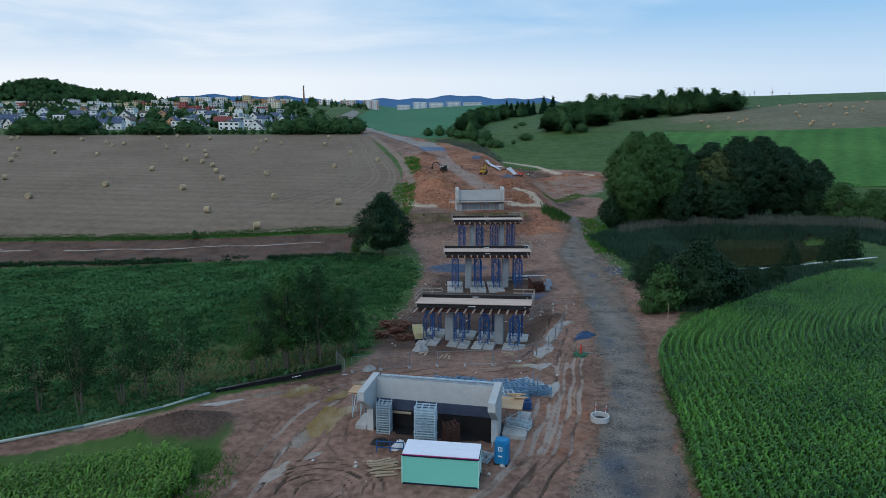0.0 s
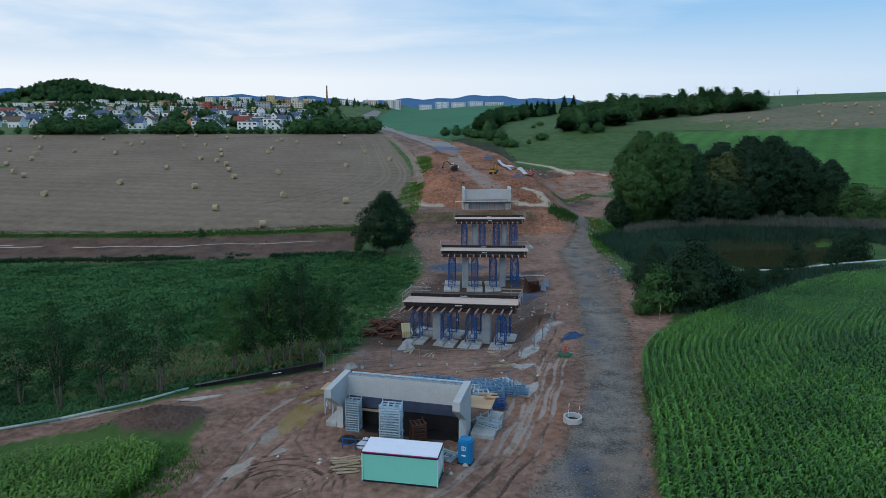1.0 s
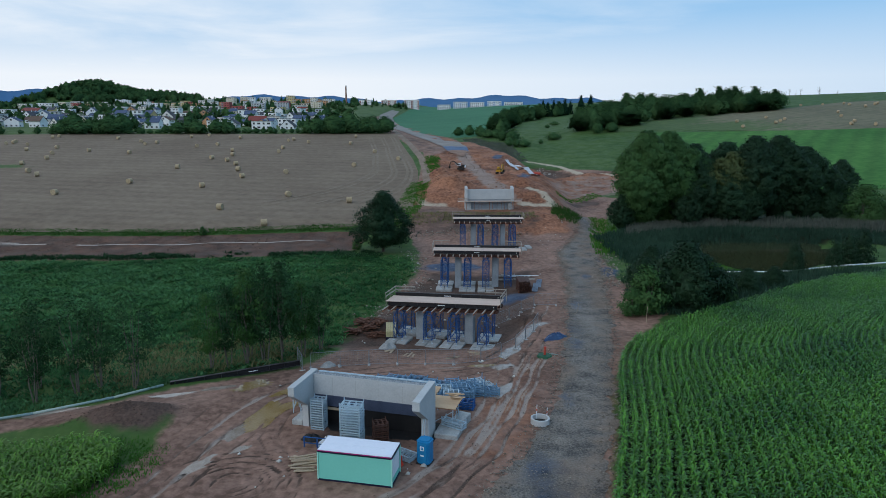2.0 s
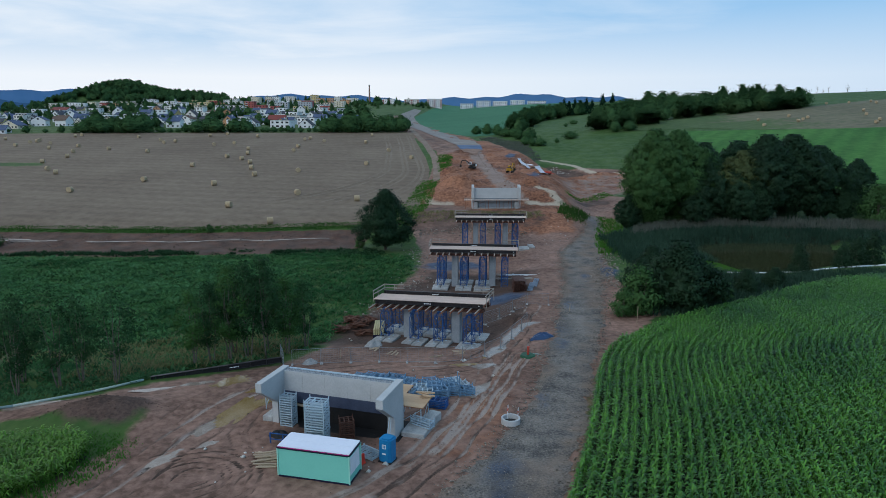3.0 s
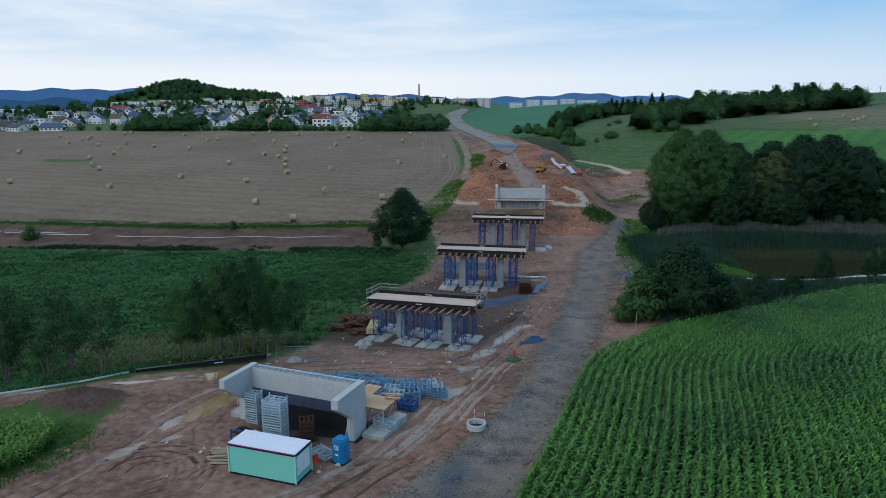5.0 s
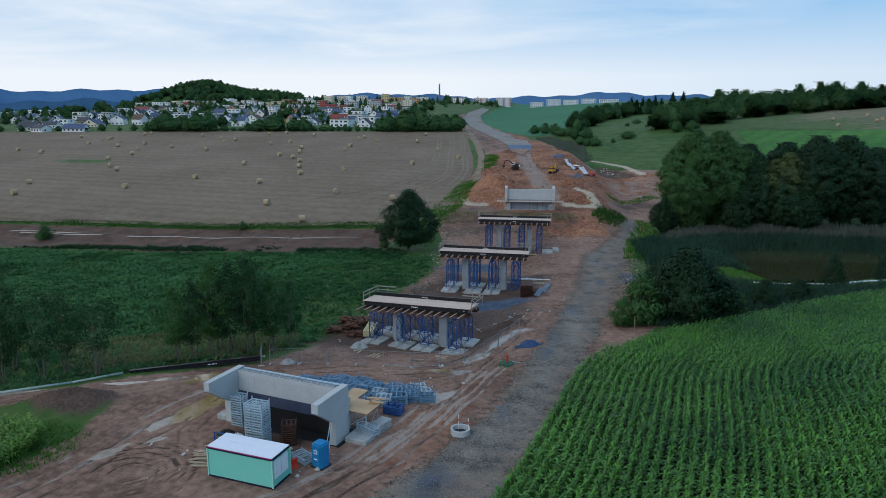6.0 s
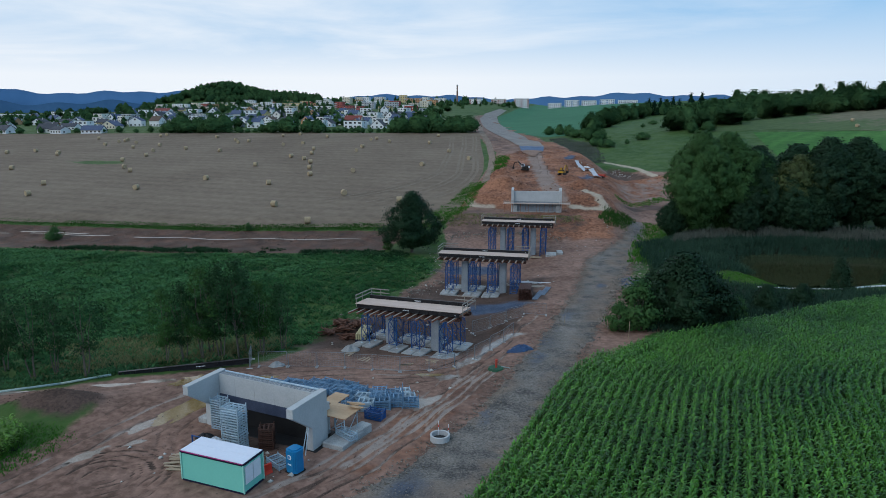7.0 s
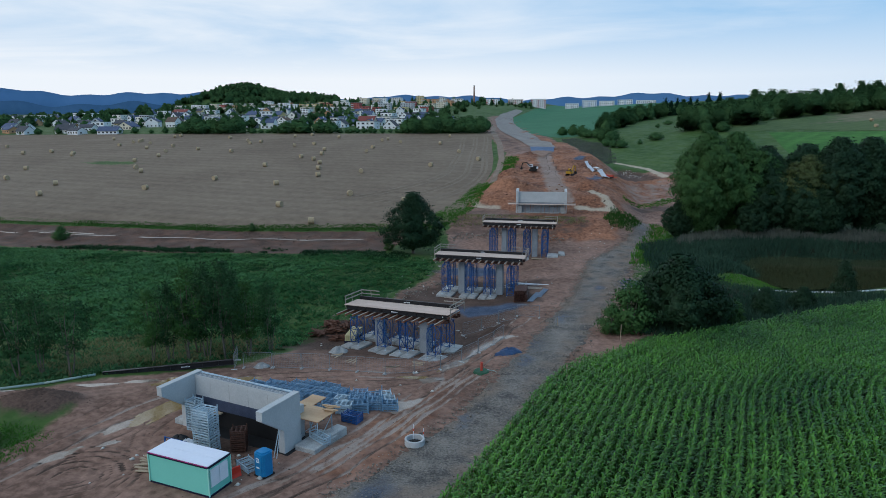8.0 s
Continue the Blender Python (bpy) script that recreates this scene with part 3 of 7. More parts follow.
gx = steps((-26, 24, 0.26), (24, 48, 0.7))
gx = [-v for v in grow(26.4, 4800, 0.55, 1.06)][::-1] + gx + grow(48, 4800, 0.9, 1.085)
gy = [-800, -400, -150, -60, 0, 20] + steps((30, 40, 0.8), (40, 86, 0.26), (86, 110, 0.6), (110, 200, 1.0), (200, 330, 1.5)) + grow(330, 4850, 2.5, 1.06)
GX, GY = np.meshgrid(np.array(gx), np.array(gy))
GZ = land(GX, GY) + ruts(GX, GY)
nx, ny = len(gx), len(gy)
idx = np.arange(nx * ny).reshape(ny, nx)
quads = np.stack([idx[:-1, :-1], idx[:-1, 1:], idx[1:, 1:], idx[1:, :-1]], -1).reshape(-1, 4)
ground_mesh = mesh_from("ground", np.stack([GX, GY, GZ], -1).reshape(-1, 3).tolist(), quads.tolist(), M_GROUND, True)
attribute(ground_mesh, "mud", region(GX, GY, SITE, 2.5))
attribute(ground_mesh, "clay", np.maximum(region(GX, GY, CLAY, 6.0), 0.5 * region(GX, GY, [(7, 52), (12, 50), (16.5, 62), (18, 84), (12, 72), (8, 60)], 3)))
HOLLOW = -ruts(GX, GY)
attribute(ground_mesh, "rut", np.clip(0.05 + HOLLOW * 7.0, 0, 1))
# broken pale lines along some lanes, a painted reflection on the wet mud
RUT_SHEEN = np.zeros(GX.shape)
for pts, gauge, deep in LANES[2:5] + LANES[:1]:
    RUT_SHEEN = np.maximum(RUT_SHEEN, np.exp(-((np.abs(line_distance(GX, GY, pts) + 0.12 * np.sin(GX * 0.9 + GY * 0.5)) - gauge) / 0.3) ** 2))
attribute(ground_mesh, "rut_sheen", np.clip(0.8 * RUT_SHEEN * (0.55 + 0.9 * lumps(GX * 1.3, GY * 0.9)), 0, 1))
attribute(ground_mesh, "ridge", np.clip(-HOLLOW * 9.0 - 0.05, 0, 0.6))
attribute(ground_mesh, "stone", np.maximum.reduce([1.05 * np.exp(-(((GX - hx) / a) ** 2 + ((GY - hy) / b) ** 2)) for hx, hy, a, b in ((11.5, 111, 6.5, 4.2), (2, 141, 7, 5), (34, 132, 3, 5), (32, 146, 3, 8), (14.5, 316, 2.6, 9), (24, 252, 3.5, 6))]))
# where standing plants shade the soil; the ground colour is darkened there
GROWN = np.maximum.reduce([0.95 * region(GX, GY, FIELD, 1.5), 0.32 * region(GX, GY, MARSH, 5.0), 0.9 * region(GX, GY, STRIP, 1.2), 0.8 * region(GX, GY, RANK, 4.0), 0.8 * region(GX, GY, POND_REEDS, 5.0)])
attribute(ground_mesh, "shaded_soil", GROWN)
BANK = 0.9 * region(GX, GY - bank_edge(GX) + 165, [(-400, 141), (-28, 141), (-22, 146), (-22, 163.6), (-400, 163.6)], 2.0)
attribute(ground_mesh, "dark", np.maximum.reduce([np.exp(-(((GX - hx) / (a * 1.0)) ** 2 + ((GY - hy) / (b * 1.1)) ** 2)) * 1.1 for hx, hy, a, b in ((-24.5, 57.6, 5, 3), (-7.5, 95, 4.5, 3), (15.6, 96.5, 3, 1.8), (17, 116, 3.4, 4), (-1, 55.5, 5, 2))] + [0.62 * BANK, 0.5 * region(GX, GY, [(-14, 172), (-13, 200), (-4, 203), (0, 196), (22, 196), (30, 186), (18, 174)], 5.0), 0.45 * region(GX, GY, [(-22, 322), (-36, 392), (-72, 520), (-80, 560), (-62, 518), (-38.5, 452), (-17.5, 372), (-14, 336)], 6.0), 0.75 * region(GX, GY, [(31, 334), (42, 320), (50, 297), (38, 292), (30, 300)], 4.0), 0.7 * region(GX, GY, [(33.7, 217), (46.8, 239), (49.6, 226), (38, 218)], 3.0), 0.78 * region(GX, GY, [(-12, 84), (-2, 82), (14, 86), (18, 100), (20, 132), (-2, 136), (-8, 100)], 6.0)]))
attribute(ground_mesh, "loam", BANK)
attribute(ground_mesh, "tread", np.maximum(0.95 * np.exp(-(line_distance(GX, GY, TREAD) / 3.8) ** 2), 0.5 * region(GX, GY, SHELF, 5.0)))
attribute(ground_mesh, "pale", np.maximum(0.9 * np.exp(-(line_distance(GX, GY, [(30, 350), (34, 344), (45, 322), (51, 299), (64, 286)]) / 1.8) ** 2), np.maximum(0.75 * np.exp(-(line_distance(GX, GY, [(24, 222), (28, 214), (31, 207), (25, 206), (20, 207)]) / 2.0) ** 2), 0.6 * np.exp(-(line_distance(GX, GY, [(-14, 214), (-10, 206), (-4, 205)]) / 2.2) ** 2))))
attribute(ground_mesh, "dry", (0.12 + 0.35 * lumps(GX * 0.12, GY * 0.09)) * region(GX, GY, [(34, 350), (70, 300), (96, 330), (110, 440), (60, 480), (20, 520), (6, 500), (28, 430)], 20) + 0.62 * region(GX, GY, [(-14, 176), (-12, 202), (20, 197), (20, 178)], 6) + 0.45 * region(GX, GY, [(-60, 70), (-14, 76), (-10, 90), (-45, 88)], 8) + 0.42 * region(GX, GY, [(16, 330), (30, 352), (24, 440), (-12, 540), (-50, 640), (-44, 606), (-8, 496), (10, 390)], 12))
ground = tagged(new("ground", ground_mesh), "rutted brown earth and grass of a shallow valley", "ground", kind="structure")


def drape(name, left, right, nu, nv, lift, mat, label, category, masks=()):
    """A sheet between two edge lines, laid on the land."""
    def resample(pts, n):
        p = np.array(pts, float)
        s = np.r_[0, np.cumsum(np.hypot(*np.diff(p, axis=0).T))]
        t = np.linspace(0, s[-1], n)
        return np.stack([np.interp(t, s, p[:, 0]), np.interp(t, s, p[:, 1])], -1)
    a, b = resample(left, nv), resample(right, nv)
    k = np.linspace(0, 1, nu)[None, :, None]
    p = a[:, None] * (1 - k) + b[:, None] * k
    x, y = p[..., 0], p[..., 1]
    z = land(x, y) + lift
    i = np.arange(nu * nv).reshape(nv, nu)
    q = np.stack([i[:-1, :-1], i[:-1, 1:], i[1:, 1:], i[1:, :-1]], -1).reshape(-1, 4)
    me = mesh_from(name, np.stack([x, y, z], -1).reshape(-1, 3).tolist(), q.tolist(), mat, True)
    for mask, fn in masks:
        attribute(me, mask, fn(x, y))
    return tagged(new(name, me), label, category, kind="structure")


HAUL_L = [(5, 30), (7, 40), (10.8, 48), (14.3, 56), (18, 67), (19, 76), (21.5, 90), (23, 104), (25, 122), (26.5, 152), (35, 180), (36.5, 189), (37, 204)]
HAUL_R = [(16, 30), (17.5, 40), (19.3, 48), (22.5, 61), (25, 77), (28.5, 95), (31.8, 120), (34, 142), (38, 165), (41, 185), (41.5, 193), (42, 204)]
rag = np.random.RandomState(12)


def ragged(pts, amount):
    """An edge line broken up at the scale of shovelled stone."""
    p = np.array(pts, float)
    d = np.r_[0, np.cumsum(np.hypot(*np.diff(p, axis=0).T))]
    t = np.arange(0, d[-1], 0.45)
    w = rag.normal(size=len(t)) * amount
    w = w + 1.2 * amount * np.sin(t * 0.55 + rag.uniform(0, 6)) + 0.8 * amount * np.sin(t * 1.3)
    return [(float(np.interp(v, d, p[:, 0])) + k, float(np.interp(v, d, p[:, 1]))) for v, k in zip(t, w)]


drape("haul_road", ragged(HAUL_L, 0.22), ragged(HAUL_R, 0.22), 16, 380, 0.04, M_HAUL, "crushed-stone haul road with wet grey patches and a painted bluish sheen", "road",
      [("wet", lambda x, y: 0.20 + 0.3 * lumps(x * 0.5, y * 0.3) + 0.35 * np.exp(-(((x - 22.5) / 2.5) ** 2 + ((y - 90) / 9) ** 2)) + 0.5 * np.exp(-(((x - 25) / 2.2) ** 2 + ((y - 106) / 3) ** 2)) + 0.4 * np.exp(-(((x - 14.5) / 1.5) ** 2 + ((y - 50) / 9) ** 2))),
       ("blue", lambda x, y: np.maximum.reduce([0.5 * np.exp(-(((x - hx) / a) ** 2 + ((y - hy) / b) ** 2)) for hx, hy, a, b in ((21.5, 84, 2.2, 7), (24.5, 105, 2.0, 5), (18.5, 66, 1.6, 5), (29.5, 128, 1.6, 8))])),
       ("brown", lambda x, y: 0.55 + 0.3 * lumps(x * 0.7 + 2, y * 0.5) - 0.25 * np.exp(-(((x - along(y, [(p[1], p[0]) for p in HAUL_L])) / 5.0 - 0.5) / 0.3) ** 2))])
drape("stubble_field", [(-700, 128), (-300, 148), (-113, 163), (-70, 166), (-30, 176), (-13, 184)], [(-1000, 400), (-500, 415), (-295, 430), (-200, 448), (-130, 458), (-54, 470)], 160, 260, 0.12, M_STUBBLE, "mown straw stubble field with faint swath lines", "field",
      [("green", lambda x, y: 1.0 * np.exp(-(((x + 206) / 15) ** 2 + ((y - 276) / 7) ** 2)))])

# ---- building tools ----
class Shape:
    """Collects boxes, bars and tubes of one part."""
    def __init__(self):
        self.v, self.f = [], []

    def add(self, verts, faces):
        o = len(self.v)
        self.v += [tuple(p) for p in verts]
        self.f += [tuple(i + o for i in q) for q in faces]
        return self

    def box(self, x0, y0, z0, x1, y1, z1, m=None):
        c = [Vector((x, y, z)) for z in (z0, z1) for x, y in ((x0, y0), (x1, y0), (x1, y1), (x0, y1))]
        if m is not None:
            c = [m @ p for p in c]
        return self.add(c, [(3, 2, 1, 0), (4, 5, 6, 7), (0, 1, 5, 4), (1, 2, 6, 5), (2, 3, 7, 6), (3, 0, 4, 7)])

    def block(self, x0, y0, z0, x1, y1, z1, r, m=None):
        """A box with chamfered upright and top edges."""
        rings = []
        for z, s in ((z0, 0), (z1 - r, 0), (z1, r)):
            a, b, c, d = x0 + s, y0 + s, x1 - s, y1 - s
            rings.append([Vector((x, y, z)) for x, y in ((a + r, b), (c - r, b), (c, b + r), (c, d - r), (c - r, d), (a + r, d), (a, d - r), (a, b + r))])
        pts = [m @ p if m is not None else p for ring in rings for p in ring]
        q = [(k * 8 + i, k * 8 + (i + 1) % 8, k * 8 + 8 + (i + 1) % 8, k * 8 + 8 + i) for k in range(2) for i in range(8)]
        return self.add(pts, q + [tuple(range(7, -1, -1)), tuple(range(16, 24))])

    def bar(self, p, q, w, h=None, up=(0, 0, 1)):
        """A square-edged bar from p to q."""
        p, q = Vector(p), Vector(q)
        h = h or w
        d = (q - p).normalized()
        s = d.cross(Vector(up))
        s = s.normalized() if s.length > 1e-4 else Vector((1, 0, 0))
        t = s.cross(d)
        c = [e + s * a * w / 2 + t * b * h / 2 for e in (p, q) for a, b in ((-1, -1), (1, -1), (1, 1), (-1, 1))]
        return self.add(c, [(3, 2, 1, 0), (4, 5, 6, 7), (0, 1, 5, 4), (1, 2, 6, 5), (2, 3, 7, 6), (3, 0, 4, 7)])

    def tube(self, p, q, r0, r1=None, n=8, caps=True):
        p, q = Vector(p), Vector(q)
        r1 = r0 if r1 is None else r1
        d = (q - p).normalized()
        s = d.orthogonal().normalized()
        t = d.cross(s)
        c = [e + (s * math.cos(2 * math.pi * i / n) + t * math.sin(2 * math.pi * i / n)) * r for e, r in ((p, r0), (q, r1)) for i in range(n)]
        f = [(i, (i + 1) % n, n + (i + 1) % n, n + i) for i in range(n)]
        if caps:
            f += [tuple(range(n - 1, -1, -1)), tuple(range(n, 2 * n))]
        return self.add(c, f)

    def prism(self, outline, lo, hi, m):
        """An outline in the plane (a, b), carried from lo to hi along m's third axis."""
        n = len(outline)
        c = [m @ Vector((a, b, k)) for k in (lo, hi) for a, b in outline]
        return self.add(c, [tuple(range(n - 1, -1, -1)), tuple(range(n, 2 * n))] + [(i, (i + 1) % n, n + (i + 1) % n, n + i) for i in range(n)])

    def mesh(self, name, mat, smooth=False):
        return mesh_from(name, self.v, self.f, mat, smooth)


def thing(name, label, category, x, y, z=None, turn=0.0, group=""):
    """An empty at a thing's base."""
    ob = new(name)
    ob.empty_display_size = 0.3
    ob.matrix_basis = pose(x, y, height(x, y) if z is None else z, 0, 0, turn)
    return tagged(ob, label, category, group)


def part(name, shape, mat, parent, label="", m=None, smooth=False):
    me = shape if isinstance(shape, bpy.types.Mesh) else shape.mesh(name, mat, smooth)
    ob = new(name, me)
    ob.parent = parent
    if m is not None:
        ob.matrix_basis = m
    return tagged(ob, label)


# outline in the y-z plane, carried along x
SIDE = Matrix(((0, 0, 1, 0), (1, 0, 0, 0), (0, 1, 0, 0), (0, 0, 0, 1)))

# ---- bridge under construction ----
def near_abutment():
    ab = thing("bridge_abutment", "pale grey concrete bridge abutment with wing walls, black coating below", "abutment", -1.0, 56.5, 0.0, -11.7)
    wing = [(-2.95, 4.25), (-0.35, 2.35), (-0.35, -0.6), (1.9, -0.6), (1.9, 5.12), (-2.95, 5.08)]
    for name, a, b in (("wing_wall", -6.15, -5.55), ("wing_wall", 5.5, 6.15)):
        part(name, Shape().prism(wing, a, b, SIDE), M_CONC, ab)
    part("ballast_wall", Shape().box(-5.55, 0.95, 3.0, 5.5, 1.55, 4.72).box(-5.55, 0.98, 4.72, 5.5, 1.55, 4.95), M_CONC, ab)
    # formwork seams on the wall
    for u in (-3.6, -1.3, 1.0, 3.3):
        part("formwork_joint", Shape().box(u - 0.012, 0.938, 3.02, u + 0.012, 0.95, 4.7), M_CONC_PAD, ab)
    part("coated_band", Shape().box(-5.55, 0.90, 1.95, 5.5, 1.5, 3.0), M_NAVY, ab, "navy waterproofing band")
    part("coated_stem", Shape().box(-5.55, 1.1, -0.6, 5.5, 2.6, 1.95), M_BITUMEN, ab, "black bitumen-coated stem")
    part("bearing_shelf", Shape().box(-5.55, 1.55, 3.0, 5.5, 3.2, 3.3).box(-5.55, 2.6, -0.6, 5.5, 3.2, 3.0), M_CONC, ab)
    part("footing", Shape().block(-6.6, -0.6, -0.8, 6.6, 3.8, 0.22, 0.08), M_BITUMEN, ab, "black-coated footing")
    r = Shape()
    rng = random.Random(3)
    for i in range(70):
        u = -5.5 + 11.0 * i / 69
        for v in (1.1, 1.42):
            r.bar((u, v, 4.9), (u + rng.uniform(-0.04, 0.04), v, 5.08 + rng.uniform(-0.05, 0.06)), 0.022)
    for v in (1.05, 1.25, 1.45):
        r.bar((-5.5, v, 5.02), (5.5, v, 5.02), 0.025)
    part("rebar_cage", r, M_REBAR, ab, "grey steel starter bars")
    part("ledger_tube", Shape().bar((-5.3, 1.62, 5.05), (6.0, 1.72, 5.05), 0.12), M_GALV, ab)
    part("yellow_plank", Shape().box(-4.5, 0.55, 1.75, -2.2, 0.9, 1.85), M_PALE, ab)
    return ab


def work_platform(name, x, y, turn, w, d, z):
    p = thing(name, "new plywood work platform on scaffold legs beside the abutment", "platform", x, y, None, turn)
    h = z - p.location.z
    part("deck", Shape().box(-w / 2, -d / 2, h - 0.06, w / 2, d / 2, h), M_PLYNEW, p)
    for i in range(4):
        v = -d / 2 + 0.2 + (d - 0.4) * i / 3
        part("joist", Shape().box(-w / 2, v - 0.04, h - 0.2, w / 2, v + 0.04, h - 0.06), M_TIMBER, p)
    for sx in (-1, 1):
        for sy in (-1, 1):
            part("leg", Shape().tube((sx * (w / 2 - 0.3), sy * (d / 2 - 0.3), 0), (sx * (w / 2 - 0.3), sy * (d / 2 - 0.3), h - 0.2), 0.05, n=6), M_GALV, p)
        part("brace", Shape().bar((sx * (w / 2 - 0.3), -d / 2 + 0.3, 0.2), (sx * (w / 2 - 0.3), d / 2 - 0.3, h - 0.4), 0.05), M_GALV, p)
    part("brace", Shape().bar((-w / 2 + 0.3, -d / 2 + 0.3, 0.3), (w / 2 - 0.3, -d / 2 + 0.3, h - 0.4), 0.05), M_GALV, p)
    return p


def tower_meshes(h):
    """One shoring tower's pieces, built once: (name, mesh, places)."""
    a, b = 0.62, 0.75
    corners = [(x, y) for x in (-a, a) for y in (-b, b)]
    leg = Shape().tube((0, 0, 0.35), (0, 0, h - 0.95), 0.06, n=6).mesh("upright", M_BLUE)
    jack = Shape().tube((0, 0, 0.0), (0, 0, 0.4), 0.035, n=6).box(-0.13, -0.13, 0, 0.13, 0.13, 0.03).mesh("base_jack", M_GALV)
    out = [("upright", leg, Matrix.Translation((x, y, 0))) for x, y in corners] + [("base_jack", jack, Matrix.Translation((x, y, 0))) for x, y in corners]
    for x, y in corners:
        head = Shape().bar((x, y, h - 1.0), (x * 0.3, y * 0.3, h - 0.1), 0.09).box(x * 0.3 - 0.14, y * 0.3 - 0.14, h - 0.12, x * 0.3 + 0.14, y * 0.3 + 0.14, h)
        out.append(("fork_head", head.mesh("fork_head", M_BLUE), Matrix()))
    n = max(2, round((h - 0.9) / 1.5))
    step = (h - 0.9) / n
    wide = Shape().bar((-a, 0, 0), (a, 0, 0), 0.06).bar((-a, 0, step), (a, 0, step), 0.06).bar((-a, 0, 0), (a, 0, step), 0.045).bar((a, 0, 0), (-a, 0, step), 0.045).mesh("lattice_frame", M_BLUE)
    deep = Shape().bar((0, -b, 0), (0, b, 0), 0.06).bar((0, -b, step), (0, b, step), 0.06).bar((0, -b, 0), (0, b, step), 0.045).bar((0, b, 0), (0, -b, step), 0.045).mesh("lattice_frame", M_BLUE)
    for i in range(n):
        z = 0.45 + step * i
        out += [("lattice_frame", wide, Matrix.Translation((0, y, z))) for y in (-b, b)] + [("lattice_frame", deep, Matrix.Translation((x, 0, z))) for x in (-a, a)]
    return out


def shoring_tower(pieces, x, y, z, turn, group):
    t = thing("shoring_tower", "blue steel lattice shoring tower on concrete slabs", "scaffold", x, y, z, turn, group)
    for n, me, m in pieces:
        part(n, me, None, t, "", m)
    return t


def pier(x, y, turn, top, slope, base, wide, seed, group):
    """A two-column pier, its falsework deck and shoring. top: level of the plywood deck; slope: rise to its far side per metre."""
    rng = random.Random(seed)
    soffit = top - 1.75
    pr = thing("bridge_pier", "pair of square grey concrete bridge columns", "pier", x, y, base - 0.4, turn, "bridge piers")
    for u in (-3.55, 3.55):
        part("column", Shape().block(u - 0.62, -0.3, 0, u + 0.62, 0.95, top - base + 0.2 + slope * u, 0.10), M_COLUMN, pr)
    # falsework deck
    fw = thing("formwork_deck", "plywood falsework deck on dark steel girders and timber joists", "formwork", x, y, 0.0, turn, "falsework decks")
    tilt = Matrix.Translation((0, 0, top)) @ Matrix.Rotation(-math.atan(slope), 4, "Y")
    w = wide / 2
    n = 7
    for i in range(n):
        a, b = -w + wide * i / n, -w + wide * (i + 1) / n - 0.02
        part("plywood_sheet", Shape().box(a, -1.85, -0.05, b, 1.35, 0.0, tilt), M_PLY, fw)
    for v, zt in ((-1.62, -0.06), (1.7, 0.42)):
        g = Shape()
        for z0, z1, t in ((zt - 0.05, zt, 0.15), (zt - 0.6, zt - 0.55, 0.15), (zt - 0.55, zt - 0.05, 0.02)):
            g.box(-w + 0.2, v - t, z0, w - 0.35, v + t, z1, tilt)
        for i in range(12):
            u = -w + 0.6 + (wide - 1.3) * i / 11
            g.box(u - 0.01, v - 0.13, zt - 0.55, u + 0.01, v + 0.13, zt - 0.05, tilt)
        gd = part("side_girder", g, M_GIRDER, fw)
        s = Shape()
        for i in range(7):
            a = -0.5 + 1.0 * i / 7
            s.box(a, v - 0.165, zt - 0.36, a + 0.10, v - 0.152, zt - 0.23, tilt)
        part("lettering_bars", s, M_WHITE, gd, "plain white bars of lettering")
        part("end_mark", Shape().box(w - 0.9, v - 0.165, zt - 0.36, w - 0.78, v - 0.152, zt - 0.24, tilt), M_WHITE, gd)
    for i in range(14):
        u = -w + 0.35 + (wide - 1.1) * i / 13
        k = rng.uniform(-0.22, 0.22)
        jo = part("joist", Shape().box(u - 0.03, -3.95 + k, -0.90, u + 0.03, 3.1 + k, -0.70, tilt).box(u - 0.09, -3.97 + k, -0.93, u + 0.09, 3.12 + k, -0.89, tilt), M_TIMBER, fw)
        part("flange", Shape().box(u - 0.09, -3.97 + k, -0.70, u + 0.09, 3.12 + k, -0.66, tilt), M_RAIL, jo, "weathered grey-brown top flange")
    for v in (-1.5, -0.9, 1.5, 2.1):
        part("main_beam", Shape().box(-w + 0.2, v - 0.14, -1.28, w - 0.3, v + 0.14, -0.88, tilt), M_RUST, fw)
    # guard rails at both ends and along the back
    for u in (-w - 0.1, w + 0.1):
        for v in (-1.4, 0.2, 2.6):
            part("rail_post", Shape().bar(tilt @ Vector((u, v, -0.6)), tilt @ Vector((u, v, 1.1)), 0.07), M_RAIL, fw)
        for z in (0.55, 1.05):
            part("rail_board", Shape().box(u - 0.03, -1.5, z - 0.07, u + 0.03, 2.8, z + 0.07, tilt), M_RAIL, fw)
    for a, b in ((-w, -w + 2.9), (w - 2.9, w)):
        for z in (0.55, 1.05):
            part("rail_board", Shape().box(a, 2.6, z - 0.06, b, 2.66, z + 0.06, tilt), M_RAIL, fw)
        part("rail_post", Shape().bar(tilt @ Vector(((a + b) / 2, 2.66, -0.5)), tilt @ Vector(((a + b) / 2, 2.66, 1.1)), 0.07), M_RAIL, fw)
    # pads and towers
    rot = Matrix.Rotation(radians(turn), 4, "Z")
    slab = Shape().block(-0.73, -1.6, -0.45, 0.73, 1.6, 0.0, 0.06).mesh("pad_slab", M_CONC_PAD)
    meshes = tower_meshes(top - 1.3 - base - 0.25)
